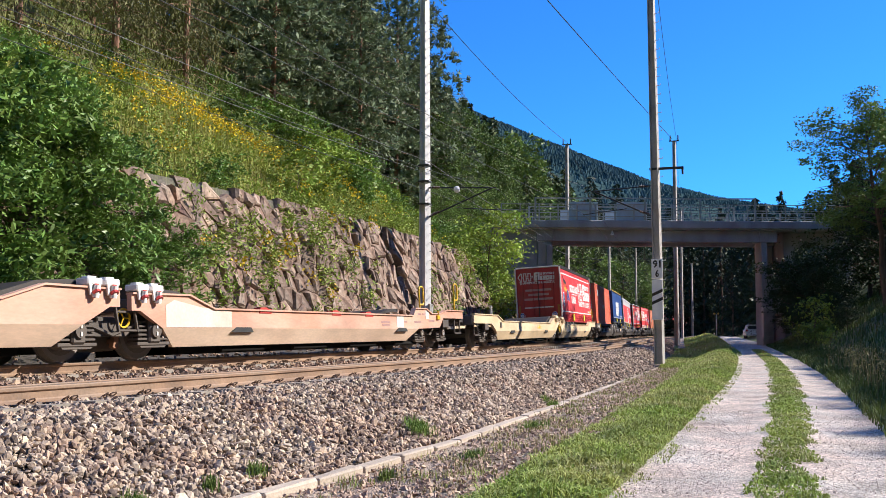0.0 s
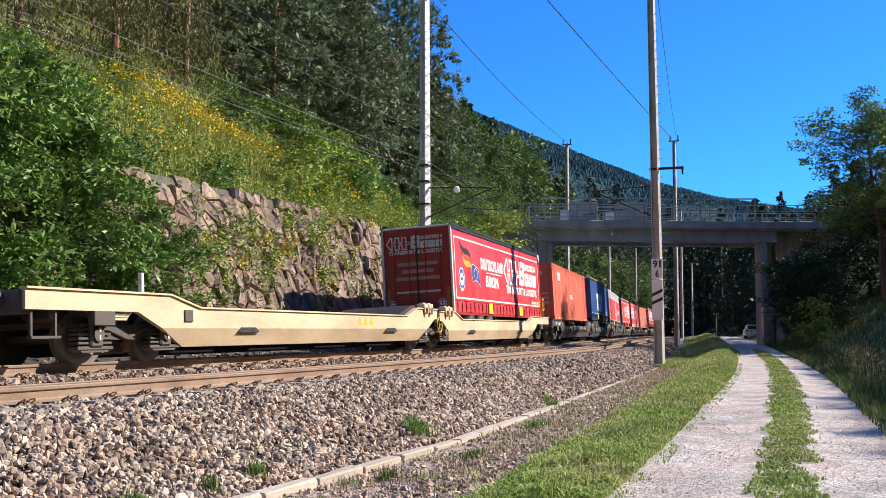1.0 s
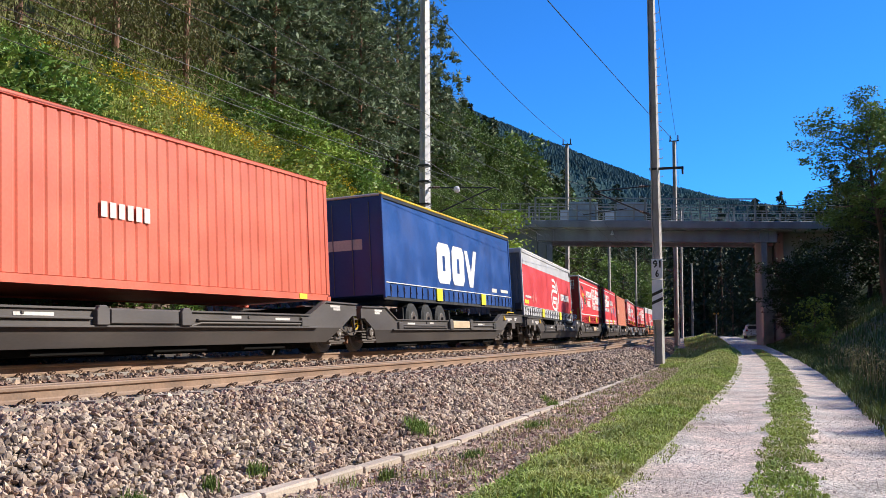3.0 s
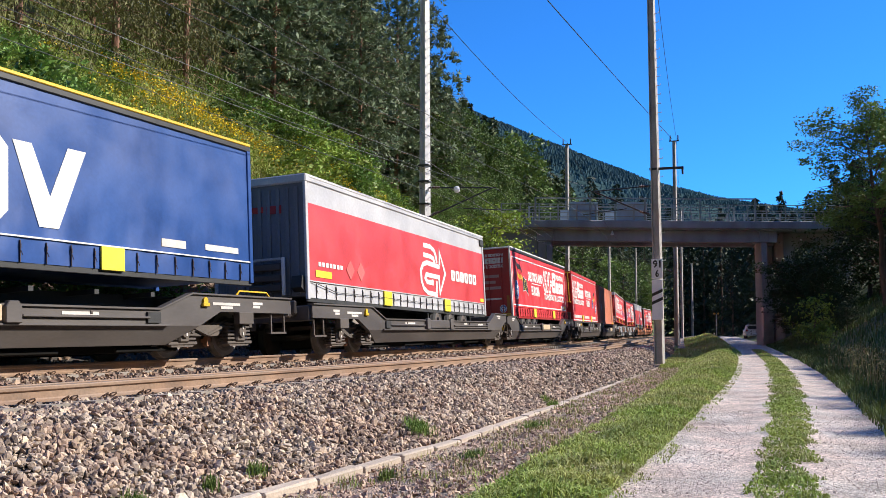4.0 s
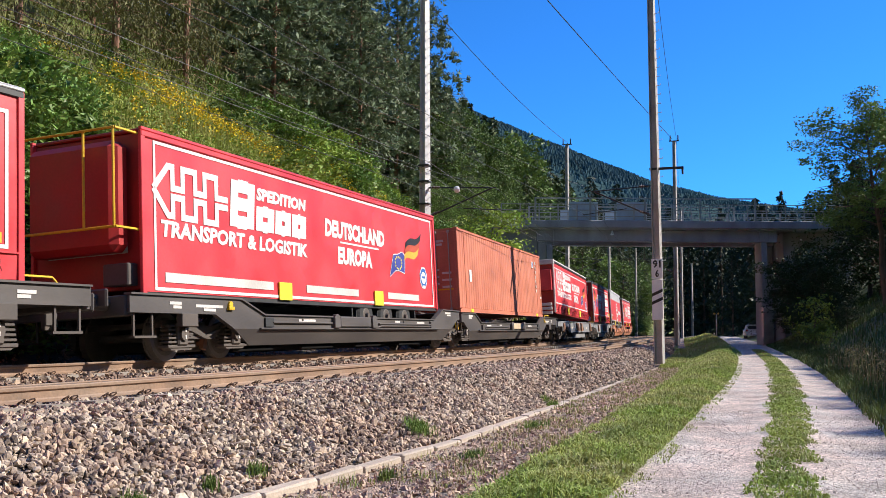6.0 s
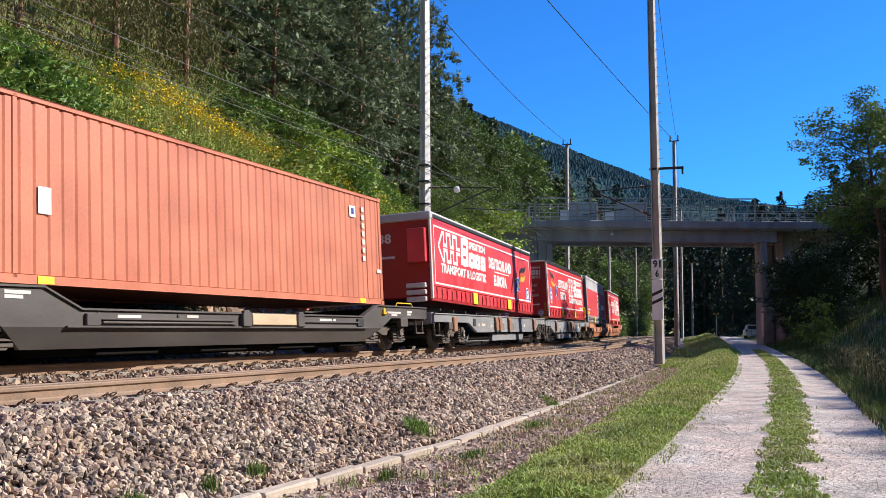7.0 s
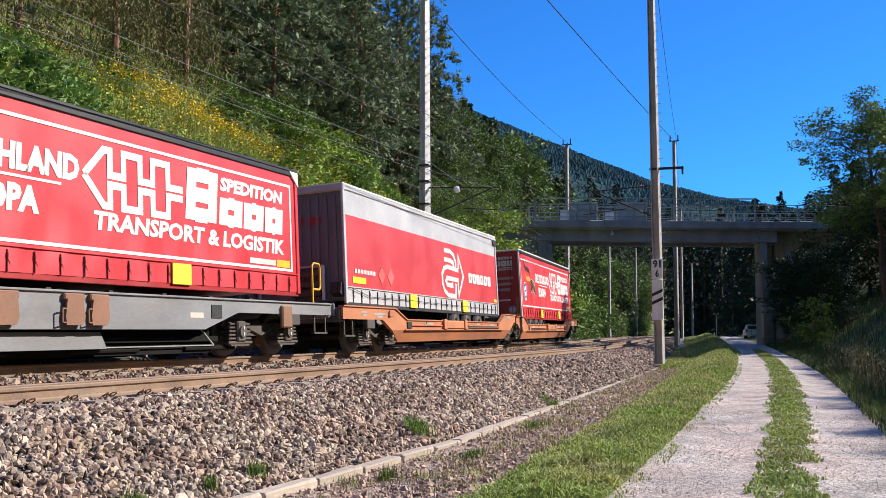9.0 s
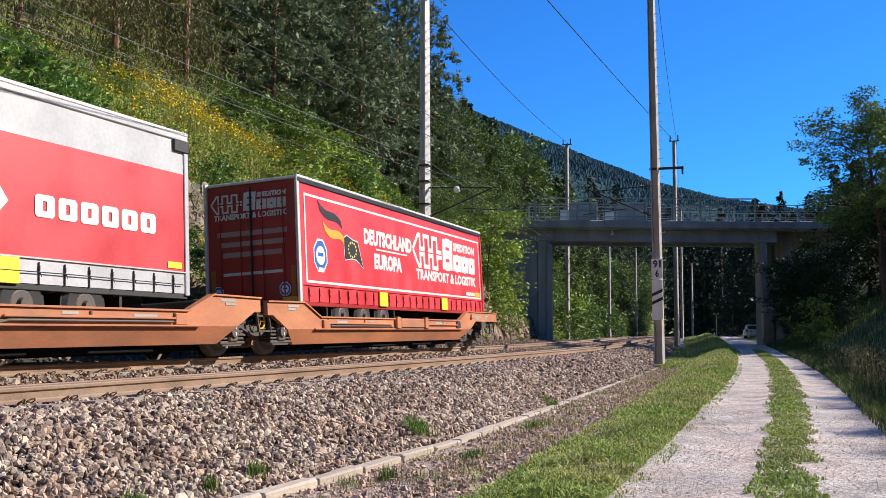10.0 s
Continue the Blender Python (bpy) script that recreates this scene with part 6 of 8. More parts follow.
def pocket_wagon(style, front, label):
    """Half of an articulated pocket wagon. x = 0 midway between its bogies; front: its free end leads."""
    d = -1 if front else 1        # free end at d * 9.6, joint at -d * 7.23
    col = {"pink": M["pink"], "beige": M["beige"], "dark": M["dark"], "orange": M["orange"], "grey": M["grey"]}[style]
    w = empty("pocket_wagon", label=label, category="freight wagon", group="wagons of the freight train")

    def X(p):                     # metres from the joint towards the free end
        return d * (p - PITCH)

    low = 0.85 if style in ("dark", "orange") else 0.94
    top = [(0.12, 1.16), (1.75, 1.18), (2.55, low), (12.7, low + 0.01), (13.6, 1.17), (17.05, 1.17)]
    foot = [(17.05, 0.86), (14.5, 0.86), (13.85, 0.58)]
    neck = style == "pink" and not front      # the flank dips between its hump and the end deck
    if neck:
        top = top[:3] + [(12.65, 0.95), (12.87, 1.17), (13.70, 1.17), (14.15, 1.03), (14.80, 1.03), (15.50, 1.16), (17.05, 1.16)]
        foot = [(17.05, 0.92), (15.2, 0.92), (14.85, 0.62), (13.1, 0.58)]
    if style == "grey":
        web = [(0.12, 1.10), (17.05, 1.10), (17.05, 0.86), (13.25, 0.86), (12.15, 0.52), (2.6, 0.52), (1.5, 0.86), (0.12, 0.86)]
    else:
        web = top + foot + [(0.95, 0.58), (0.35, 0.88), (0.12, 0.88)]
    for side in (-1, 1):
        bm = bmesh.new()
        add_prism(bm, [(X(p), z) for p, z in web], side * 1.26, side * 1.36)
        part("side_beam", bm, col, w)
        if style == "grey":
            part("side_box", prism_bm([(X(p), z) for p, z in [(4.15, 0.48), (9.5, 0.48), (9.65, 0.20), (4.5, 0.20)]], side * 1.05, side * 1.22), col, w)
            # black sheet added behind the side box where only shade is seen
            part("inner_plate", box_bm(*sorted((X(2.3), X(12.7))), *sorted((side * 1.0, side * 1.03)), 0.08, 0.56), M["grime"], w)
            bm = bmesh.new()
            add_tube(bm, (X(9.6), side * 1.1, 0.22), (X(12.75), side * 1.1, 0.22), 0.014, n=6)
            add_tube(bm, (X(12.75), side * 1.1, 0.22), (X(12.35), side * 1.1, 0.54), 0.018, n=6)
            part("brake_rod", bm, M["steel"], w)
        else:
            # lower skirt, leaning inwards
            lo = [(0.95, 0.58), (13.1 if neck else 13.85, 0.58), (12.45 if neck else 13.05, 0.24), (1.45, 0.24)]
            bm = bmesh.new()
            vs = []
            for yo, yi in ((1.36, 1.19), (1.28, 1.11)):
                vs.append([bm.verts.new((X(p), side * (yo if z > 0.4 else yi), z)) for p, z in lo])
            a, b = vs
            bm.faces.new(a)
            bm.faces.new(b)
            for k in range(4):
                bm.faces.new((a[k], a[(k + 1) % 4], b[(k + 1) % 4], b[k]))
            bmesh.ops.recalc_face_normals(bm, faces=bm.faces[:])
            part("skirt", bm, M["pale"] if style == "pink" else col, w)
            # flange along the top edge, in runs
            bm = bmesh.new()
            for (p, z), (q, y2) in zip(top, top[1:]):
                add_prism(bm, [(X(p), z + 0.002), (X(q), y2 + 0.002), (X(q), y2 + 0.035), (X(p), z + 0.035)], side * 1.24, side * 1.40)
            part("top_flange", bm, col, w)
    # floor of the pocket, crossbeams, end deck
    bm = bmesh.new()
    add_box(bm, *sorted((X(2.0), X(12.9))), -1.1, 1.1, 0.30, 0.40)
    part("pocket_floor", bm, M["grime"], w)
    # low black belly added to give the shade beneath the pocket
    bm = bmesh.new()
    add_box(bm, *sorted((X(1.9), X(12.9))), -0.98, 0.98, 0.12, 0.298)
    for p in (3.2, 6.1, 9.0, 11.9):
        add_tube(bm, (X(p), -1.05, 0.17), (X(p + 1.6), -1.05, 0.17), 0.045, n=8)
    part("underframe", bm, M["grime"], w)
    bm = bmesh.new()
    add_box(bm, *sorted((X(15.3 if neck else 13.6), X(17.0))), -1.22, 1.22, 0.90, 1.12, 0.02)
    if neck:
        add_box(bm, *sorted((X(13.4), X(15.3))), -1.22, 1.22, 0.78, 0.98, 0.02)
    add_box(bm, *sorted((X(16.85), X(17.1))), -1.30, 1.30, 0.80, 1.16, 0.02)
    part("end_deck", bm, col if style in ("grey",) else M["dark"], w)
    bm = bmesh.new()
    add_box(bm, *sorted((X(0.2), X(2.0))), -1.22, 1.22, 0.88, 1.10, 0.02)
    part("joint_deck", bm, M["dark"], w)
    if style in ("pink", "beige"):
        bm = prism_bm([(X(p), z) for p, z in [(0.25, 1.10), (0.25, 1.28), (1.0, 1.33), (1.7, 1.28), (2.6, 1.02), (2.6, 0.98), (1.7, 1.10)]], -1.14, 1.14)
        part("wheel_deck", bm, M["deck_black"], w, "dark greasy plate over the bogie")
    # buffers and coupling at the free end
    for y in (-0.875, 0.875):
        bm = bmesh.new()
        add_tube(bm, (X(17.1), y, 1.03), (X(17.45), y, 1.03), 0.13, 0.11, n=14)
        add_tube(bm, (X(17.42), y, 1.03), (X(17.64), y, 1.03), 0.085, n=12)
        add_box(bm, *sorted((X(17.62), X(17.70))), y - 0.25, y + 0.25, 0.87, 1.19, 0.03)
        part("buffer", bm, M["dark"] if style != "grey" else M["grey"], w)
    bm = bmesh.new()
    add_tube(bm, (X(17.1), 0, 1.0), (X(17.5), 0, 0.95), 0.05, n=8)
    add_box(bm, *sorted((X(17.35), X(17.6))), -0.05, 0.05, 0.62, 0.98, 0.01)
    part("coupling", bm, M["bogie"], w)
    # steps and end fittings
    for y in (-1.28, 1.28):
        bm = bmesh.new()
        add_box(bm, *sorted((X(16.3), X(16.9))), y - 0.05, y + 0.05, 0.42, 0.46)
        for p in (16.35, 16.85):
            add_box(bm, *sorted((X(p), X(p + 0.04))), y - 0.02, y + 0.02, 0.44, 0.9)
        part("step", bm, M["bogie"], w)
        part("valve_box", box_bm(*sorted((X(15.1), X(15.6))), y - 0.10, y + 0.04, 0.62, 0.86, 0.01), M["bogie"], w)
    if style in ("pink", "beige"):
        for p in ((3.55, 11.8) if style == "pink" else (3.72, 11.0)):
            part("slot", prism_bm([(X(p - 0.4), 0.50), (X(p + 0.4), 0.50), (X(p + 0.3), 0.60), (X(p - 0.25), 0.60)], -1.375, -1.30), M["black"], w)
        for p, h in () if front else (((13.62, -0.22), (16.7, 0.0)) if style == "pink" else ((16.55, 0.0),)):
            bm = bmesh.new()
            hoop = [(p, 1.10), (p, 2.02 + h), (p + 0.06, 2.1 + h), (p + 0.27, 2.1 + h), (p + 0.33, 2.02 + h), (p + 0.33, 1.62 + h), (p + 0.27, 1.55 + h), (p, 1.55 + h)]
            for (xa, za), (xb, zb) in zip(hoop, hoop[1:]):
                add_tube(bm, (X(xa), -1.2, za), (X(xb), -1.2, zb), 0.028, n=8)
            part("hand_rail", bm, M["yellow"], w, "yellow hoop hand rail")
        for p in (0.75, 1.15) if style == "beige" else (0.35, 0.75):
            bm = bmesh.new()
            add_box(bm, *sorted((X(p - 0.17), X(p + 0.17))), -1.43, -1.16, 1.22, 1.34, 0.02)
            add_box(bm, *sorted((X(p - 0.10), X(p + 0.10))), -1.36, -1.22, 1.34, 1.375, 0.01)
            for dx in (-0.09, 0.09):
                add_prism(bm, [(X(p + dx - 0.04), 1.24), (X(p + dx + 0.04), 1.24), (X(p + dx + 0.015), 1.06), (X(p + dx - 0.015), 1.06)], -1.425, -1.39)
            add_tube(bm, (X(p), -1.42, 1.02), (X(p), -1.46, 1.22), 0.06, 0.05, n=10)
            part("latch", bm, M["cream"] if style == "pink" else M["beige"], w)
        if style == "pink":
            for p in (0.35, 0.75):
                bm = bmesh.new()
                add_tube(bm, (X(p), -1.47, 1.08), (X(p), -1.44, 1.12), 0.07, n=10)
                add_box(bm, *sorted((X(p - 0.04), X(p + 0.04))), -1.47, -1.44, 1.10, 1.24)
                part("latch_handle", bm, M["clamp"], w, "red latch handle")
            for p in (4.44, 7.75, 9.64):
                part("corner_pin", prism_bm([(X(p - 0.24), 0.90), (X(p + 0.24), 0.90), (X(p + 0.24), 0.99), (X(p + 0.10), 1.00), (X(p + 0.05), 1.03), (X(p - 0.20), 1.02)], -1.372, -1.20), M["clamp"], w, "red corner pin")
            if not front:
                shape("panel", [[(0, 0), (2.1, 0), (2.1, 0.33), (1.1, 0.38), (0.25, 0.50), (0.0, 0.40)]], M["pale_panel"], w, Matrix.Translation((min(X(1.05), X(3.15)), -1.362, 0.595)) @ FLAT, 0.004, "white painted panel")
        if neck:
            part("loading_plate", prism_bm([(X(p), z) for p, z in [(11.5, 0.94), (11.5, 1.00), (12.7, 1.21), (13.3, 1.22), (13.3, 1.14), (12.7, 1.12)]], -0.6, 1.15), M["deck_black"], w, "dark tilted loading plate")
            bm = bmesh.new()
            add_box(bm, *sorted((X(14.55), X(14.78))), -1.42, -1.35, 0.86, 1.0, 0.02)
            add_tube(bm, (X(14.66), -1.40, 1.0), (X(14.66), -1.40, 1.12), 0.03, n=8)
            part("tow_hook", bm, M["yellow"], w, "yellow tow hook")
            for x0, x1, z in ((10.4, 11.0, 0.74), (10.45, 10.95, 0.66), (12.0, 12.2, 0.76), (13.05, 13.3, 1.0), (13.4, 13.6, 1.0), (13.9, 14.4, 0.80), (12.75, 13.3, 0.76)):
                shape("marking", [rect(X(x0), z, X(x1), z + 0.045)], M["faded_print"], w, Matrix.Translation((0, -1.362, 0)) @ FLAT, 0.003)
        if style == "beige" and front:
            part("vent", box_bm(*sorted((X(12.95), X(13.2))), -1.39, -1.34, 0.70, 0.92, 0.006), M["bogie"], w, "dark ribbed vent")
            part("stake", box_bm(*sorted((X(14.32), X(14.40))), -1.36, -1.28, 1.14, 1.55, 0.01), M["dull_white"], w, "white folding stake")
        if neck:
            for p, q, za, zb_ in ((11.45, 11.95, 0.61, 0.93), (13.66, 13.94, 0.88, 1.15)):
                shape("panel", [rect(X(p), za, X(q), zb_)], M["dull_white"], w, Matrix.Translation((0, -1.362, 0)) @ FLAT, 0.004, "white painted panel")
        bar_x = X(5.85)
        for k in range(3 if style == "beige" and front else 0):
            shape("marking", [[(0.35 * k, 0), (0.35 * k + 0.26, 0), (0.35 * k + 0.13, 0.2)]], M["yellow"], w, Matrix.Translation((bar_x, -1.362, 0.68)) @ FLAT, 0.003)
    elif style in ("dark", "orange"):
        # ledges along the flank, folding brackets and the cassette between them, bolts
        for p, q, z in ((2.2, 12.9, 0.565), (2.9, 6.8, 0.70), (9.6, 12.4, 0.70)):
            part("rub_rail", box_bm(*sorted((X(p), X(q))), -1.415, -1.35, z, z + 0.035, 0.006), col, w)
        bm = bmesh.new()
        add_tube(bm, (X(3.0), -1.40, 0.655), (X(6.7), -1.40, 0.655), 0.022, n=8)
        add_tube(bm, (X(6.7), -1.40, 0.655), (X(6.95), -1.36, 0.60), 0.022, n=8)
        part("brake_pipe", bm, M["bogie"], w)
        for p in (7.05, 9.25):
            part("bracket", prism_bm([(X(p), 0.60), (X(p + 0.30), 0.60), (X(p + 0.30), 0.84), (X(p + 0.24), 0.93), (X(p + 0.06), 0.93), (X(p), 0.84)], -1.46, -1.355, 0.012), col, w)
        part("cassette", box_bm(*sorted((X(7.42), X(9.2))), -1.44, -1.36, 0.63, 0.87, 0.012), M["beige"] if (style == "dark" and not front) else col, w, "board in a steel frame")
        for p in (2.9, 5.0, 11.0, 12.4):
            part("bolt", box_bm(*sorted((X(p), X(p + 0.06))), -1.385, -1.355, 0.76, 0.82, 0.01), M["bogie"], w)
        part("vent", box_bm(*sorted((X(12.35), X(12.7))), -1.40, -1.355, 0.62, 0.82, 0.006), M["black"], w, "dark ribbed vent")
        part("end_bracket", prism_bm([(X(2.62), 0.60), (X(2.95), 0.60), (X(2.95), 0.80), (X(2.62), 0.80)], -1.42, -1.355, 0.01), col, w)
        bars = []
        for x0, x1, z in ((3.4, 4.0, 0.735), (5.3, 5.65, 0.755), (10.4, 11.2, 0.745), (14.25, 15.15, 0.985), (14.5, 14.9, 0.915), (15.6, 15.95, 1.02), (15.6, 15.85, 0.95), (1.0, 1.5, 1.07), (1.0, 1.35, 1.0)):
            bars.append(rect(min(X(x0), X(x1)), z, max(X(x0), X(x1)), z + 0.055))
        for bar in bars:
            shape("marking", [bar], M["dull_white" if style == "dark" else "print_grey"], w, Matrix.Translation((0, -1.365, 0)) @ FLAT, 0.003)
        bm = bmesh.new()
        add_tube(bm, (X(14.0), -1.40, 1.06), (X(14.0), -1.34, 1.06), 0.07, n=12)
        add_box(bm, *sorted((X(13.9), X(14.1))), -1.42, -1.34, 0.95, 1.02, 0.01)
        part("tow_hook", bm, M["yellow"] if style == "dark" else col, w)
        if not front:
            bm = bmesh.new()
            add_tube(bm, (X(15.3), -1.1, 1.14), (X(15.5), -1.1, 1.32), 0.02, n=6)
            add_tube(bm, (X(15.5), -1.1, 1.32), (X(16.5), -1.1, 1.32), 0.02, n=6)
            add_tube(bm, (X(16.5), -1.1, 1.32), (X(16.7), -1.1, 1.14), 0.02, n=6)
            part("hand_rail", bm, M["yellow"], w, "low yellow hand rail")
    else:
        if not front:
            bm = bmesh.new()
            hoop = [(16.5, 1.12), (16.5, 2.02), (16.56, 2.1), (16.80, 2.1), (16.86, 2.02), (16.86, 1.55), (16.80, 1.48), (16.5, 1.48)]
            for (xa, za), (xb, zb) in zip(hoop, hoop[1:]):
                add_tube(bm, (X(xa), -1.2, za), (X(xb), -1.2, zb), 0.025, n=8)
            part("hand_rail", bm, M["yellow"], w, "yellow hoop hand rail")
        # open end frames with steps beside the articulation
        for p in (0.25, 1.15):
            bm = bmesh.new()
            for q in (p, p + 0.45):
                add_tube(bm, (X(q), -1.34, 1.10), (X(q), -1.34, 0.42), 0.028, n=6)
            for z in (0.44, 0.76):
                add_tube(bm, (X(p), -1.34, z), (X(p + 0.45), -1.34, z), 0.022, n=6)
            part("step_frame", bm, M["bogie"], w)
        for p in ((2.7, 7.4, 8.95, 9.53) if front else (3.2, 7.4, 8.72, 9.28)):
            bm = bmesh.new()
            add_prism(bm, [(X(p - 0.19), 0.58), (X(p + 0.15), 0.58), (X(p + 0.20), 0.70), (X(p + 0.17), 1.0), (X(p - 0.17), 1.0), (X(p - 0.21), 0.72)], -1.45, -1.40)
            add_box(bm, *sorted((X(p - 0.22), X(p + 0.22))), -1.44, -1.35, 0.98, 1.09, 0.02)
            add_box(bm, *sorted((X(p - 0.12), X(p + 0.12))), -1.41, -1.35, 0.66, 0.98)
            for q, z_a, z_b in ((0.0, 0.84, 0.84), (0.0, 0.62, 0.62)):
                add_tube(bm, (X(p - 0.2), -1.44, z_a), (X(p - 0.3), -1.47, z_b), 0.014, n=6)
            add_tube(bm, (X(p - 0.3), -1.47, 0.62), (X(p - 0.3), -1.47, 0.84), 0.014, n=6)
            part("bracket", bm, M["rust_box"], w, "rusty folding bracket")
        bm = bmesh.new()
        add_box(bm, *sorted((X(14.8), X(15.2))), -1.44, -1.34, 0.55, 1.04, 0.03)
        part("bracket", bm, M["rust_box"], w)
        part("vent", box_bm(*sorted((X(12.35), X(12.68))), -1.375, -1.34, 0.74, 1.0), M["black"], w)
        bars = [rect(min(X(a), X(b)), 0.74, max(X(a), X(b)), 0.84) for a, b in (((11.85, 12.0), (11.05, 11.5), (4.45, 4.7)) if front else ((11.7, 12.1), (4.45, 4.7)))]
        for bar in bars:
            shape("marking", [bar], M["pale_panel"], w, Matrix.Translation((0, -1.362, 0)) @ FLAT, 0.003)
        if front:
            rg = random.Random(31)
            for k in range(9):
                x_s = X(10.6) + (0.0 if k < 5 else 0.5) + 0.22 * k
                pts_s = [(x_s + rg.uniform(-0.10, 0.14), 0.64 + 0.34 * rg.random()) for q in range(4)]
                shape("scrawl", [ribbon(pts_s, 0.028)], M["dull_white"], w, Matrix.Translation((0, -1.362, 0)) @ FLAT, 0.003)
        part("top_flange", box_bm(*sorted((X(0.12), X(17.05))), -1.40, -1.24, 1.102, 1.14, 0.008), col, w)
    # hand brake wheel beside the joint
    if not front and style != "grey":
        bm = bmesh.new()
        n, big = 20, 0.24 if style == "beige" else 0.16
        for k in range(n):
            a, b2 = 2 * math.pi * k / n, 2 * math.pi * (k + 1) / n
            add_tube(bm, (big * math.cos(a), 0, big * math.sin(a)), (big * math.cos(b2), 0, big * math.sin(b2)), 0.02, n=6)
        for a in (0, 2.1, 4.2):
            add_tube(bm, (0, 0, 0), (big * math.cos(a), 0, big * math.sin(a)), 0.012, n=5)
        hw = part("brake_wheel", bm, M["yellow"], w, "yellow hand brake wheel")
        hw.matrix_local = pose(X(0.12), -1.34 if style == "beige" else -1.18, 0.76)
        bm = bmesh.new()
        for p in (-0.22, 0.26):
            add_tube(bm, (X(p), -1.26, 1.10), (X(p + 0.12), -1.26, 0.52), 0.03, n=6)
        add_tube(bm, (X(-0.18), -1.26, 0.86), (X(0.32), -1.26, 0.86), 0.022, n=6)
        add_tube(bm, (X(-0.10), -1.26, 0.54), (X(0.38), -1.26, 0.54), 0.022, n=6)
        part("step_frame", bm, M["bogie"], w)
    # articulation: bellows and pipes
    bm = bmesh.new()
    add_tube(bm, (X(-0.1), 0, 0.95), (X(0.6), 0, 0.95), 0.28, n=14)
    for y in (-0.5, 0.5):
        add_tube(bm, (X(-0.3), y, 0.72), (X(0.7), y, 0.70), 0.035, n=8)
    part("joint", bm, M["bogie"], w)
    if front:
        bogie(w, X(0.0))
    bogie(w, X(14.46))
    return w


# articulation points of the wagons at five seconds, and their colours
WAGONS = [(-92.3, "pink"), (-56.3, "beige"), (-20.4, "dark"), (15.2, "dark"), (50.7, "dark"), (86.05, "grey"), (121.3, "orange")]
WORDS = {"pink": "faded orange and cream", "beige": "cream beige", "dark": "dark grey", "grey": "weathered light grey", "orange": "rusty orange"}
for M0, style in WAGONS:
    for front in (True, False):
        ob = pocket_wagon(style, front, "half of an articulated %s pocket wagon%s" % (WORDS[style], ", empty" if style == "pink" or (style == "beige" and front) else " carrying a load"))
        movers.append((ob, M0 + (-1 if front else 1) * PITCH * 1.016, 0.0))


# ---- loads ----
def house_mark(parent, x, z, w, h, material, m0):
    """The firm's mark as plain shapes: a barbed arrow, four blocks, and the trade in letters."""
    def put(px, py):
        return m0 @ Matrix.Translation((x + px * w, z + py * h, 0))
    a = 0.022 * w
    top = [(0.0, 0.62), (0.075, 0.93), (0.10, 0.93), (0.10, 0.66), (0.155, 0.66), (0.155, 0.93), (0.225, 0.93), (0.225, 0.66), (0.28, 0.66), (0.28, 0.93), (0.35, 0.93), (0.35, 0.66), (0.42, 0.66)]
    bot = [(0.0, 0.62), (0.075, 0.31), (0.10, 0.31), (0.10, 0.55), (0.155, 0.55), (0.155, 0.31), (0.225, 0.31), (0.225, 0.55), (0.28, 0.55), (0.28, 0.31), (0.35, 0.31), (0.35, 0.55), (0.42, 0.55)]
    polys = [ribbon([(px * w, py * h) for px, py in run], a) for run in (top, bot)]
    shape("arrow_mark", polys, material, parent, put(0, 0), 0.005)
    def slab(x0, x1, y1, slots):
        """A leaning slab with slots through it, as plain bars and posts."""
        y0, t, gap, lean = 0.30, 0.048, 0.07, 0.016
        def bar(xa, xb, ya, yb):
            return [((px + lean * (py - y0) / 0.7) * w, py * h) for px, py in ((xa, ya), (xb, ya), (xb, yb), (xa, yb))]
        th = (y1 - y0 - slots * gap) / (slots + 1)
        out = [bar(x0 + t, x1 - t, y0 + k * (th + gap), y0 + k * (th + gap) + th) for k in range(slots + 1)]
        return out + [bar(x0, x0 + t, y0 + 0.02, y1 - 0.02), bar(x1 - t, x1, y0 + 0.02, y1 - 0.02)]

    for x0, x1, y1, n in ((0.43, 0.59, 1.0, 2), (0.605, 0.735, 0.70, 1), (0.745, 0.865, 0.70, 1), (0.875, 0.99, 0.70, 1)):
        shape("name_block", slab(x0, x1, y1, n), material, parent, put(0, 0), 0.005)
    lettering("SPEDITION", 0.385 * w, 0.19 * h, material, parent, put(0.615, 0.765), 0.055, 0.12)
    lettering("TRANSPORT & LOGISTIK", 0.965 * w, 0.215 * h, material, parent, put(0.035, 0.03), 0.04, 0.1)


def country_words(parent, x, z, k, m0):
    """Two words over and under a rule: tall capitals, then smaller ones."""
    for words, x0, z0, w0 in (("DEUTSCHLAND", 0.0, 0.64, 3.5), ("EUROPA", 0.64, 0.0, 2.0)):
        lettering(words, w0 * k, 0.45 * k, M["cream"], parent, m0 @ Matrix.Translation((x + x0 * k, z + z0 * k, 0)), 0.055, 0.06)
    shape("rule", [rect(x + 0.8 * k, z + 0.535 * k, x + 3.1 * k, z + 0.58 * k)], M["cream"], parent, m0, 0.004)


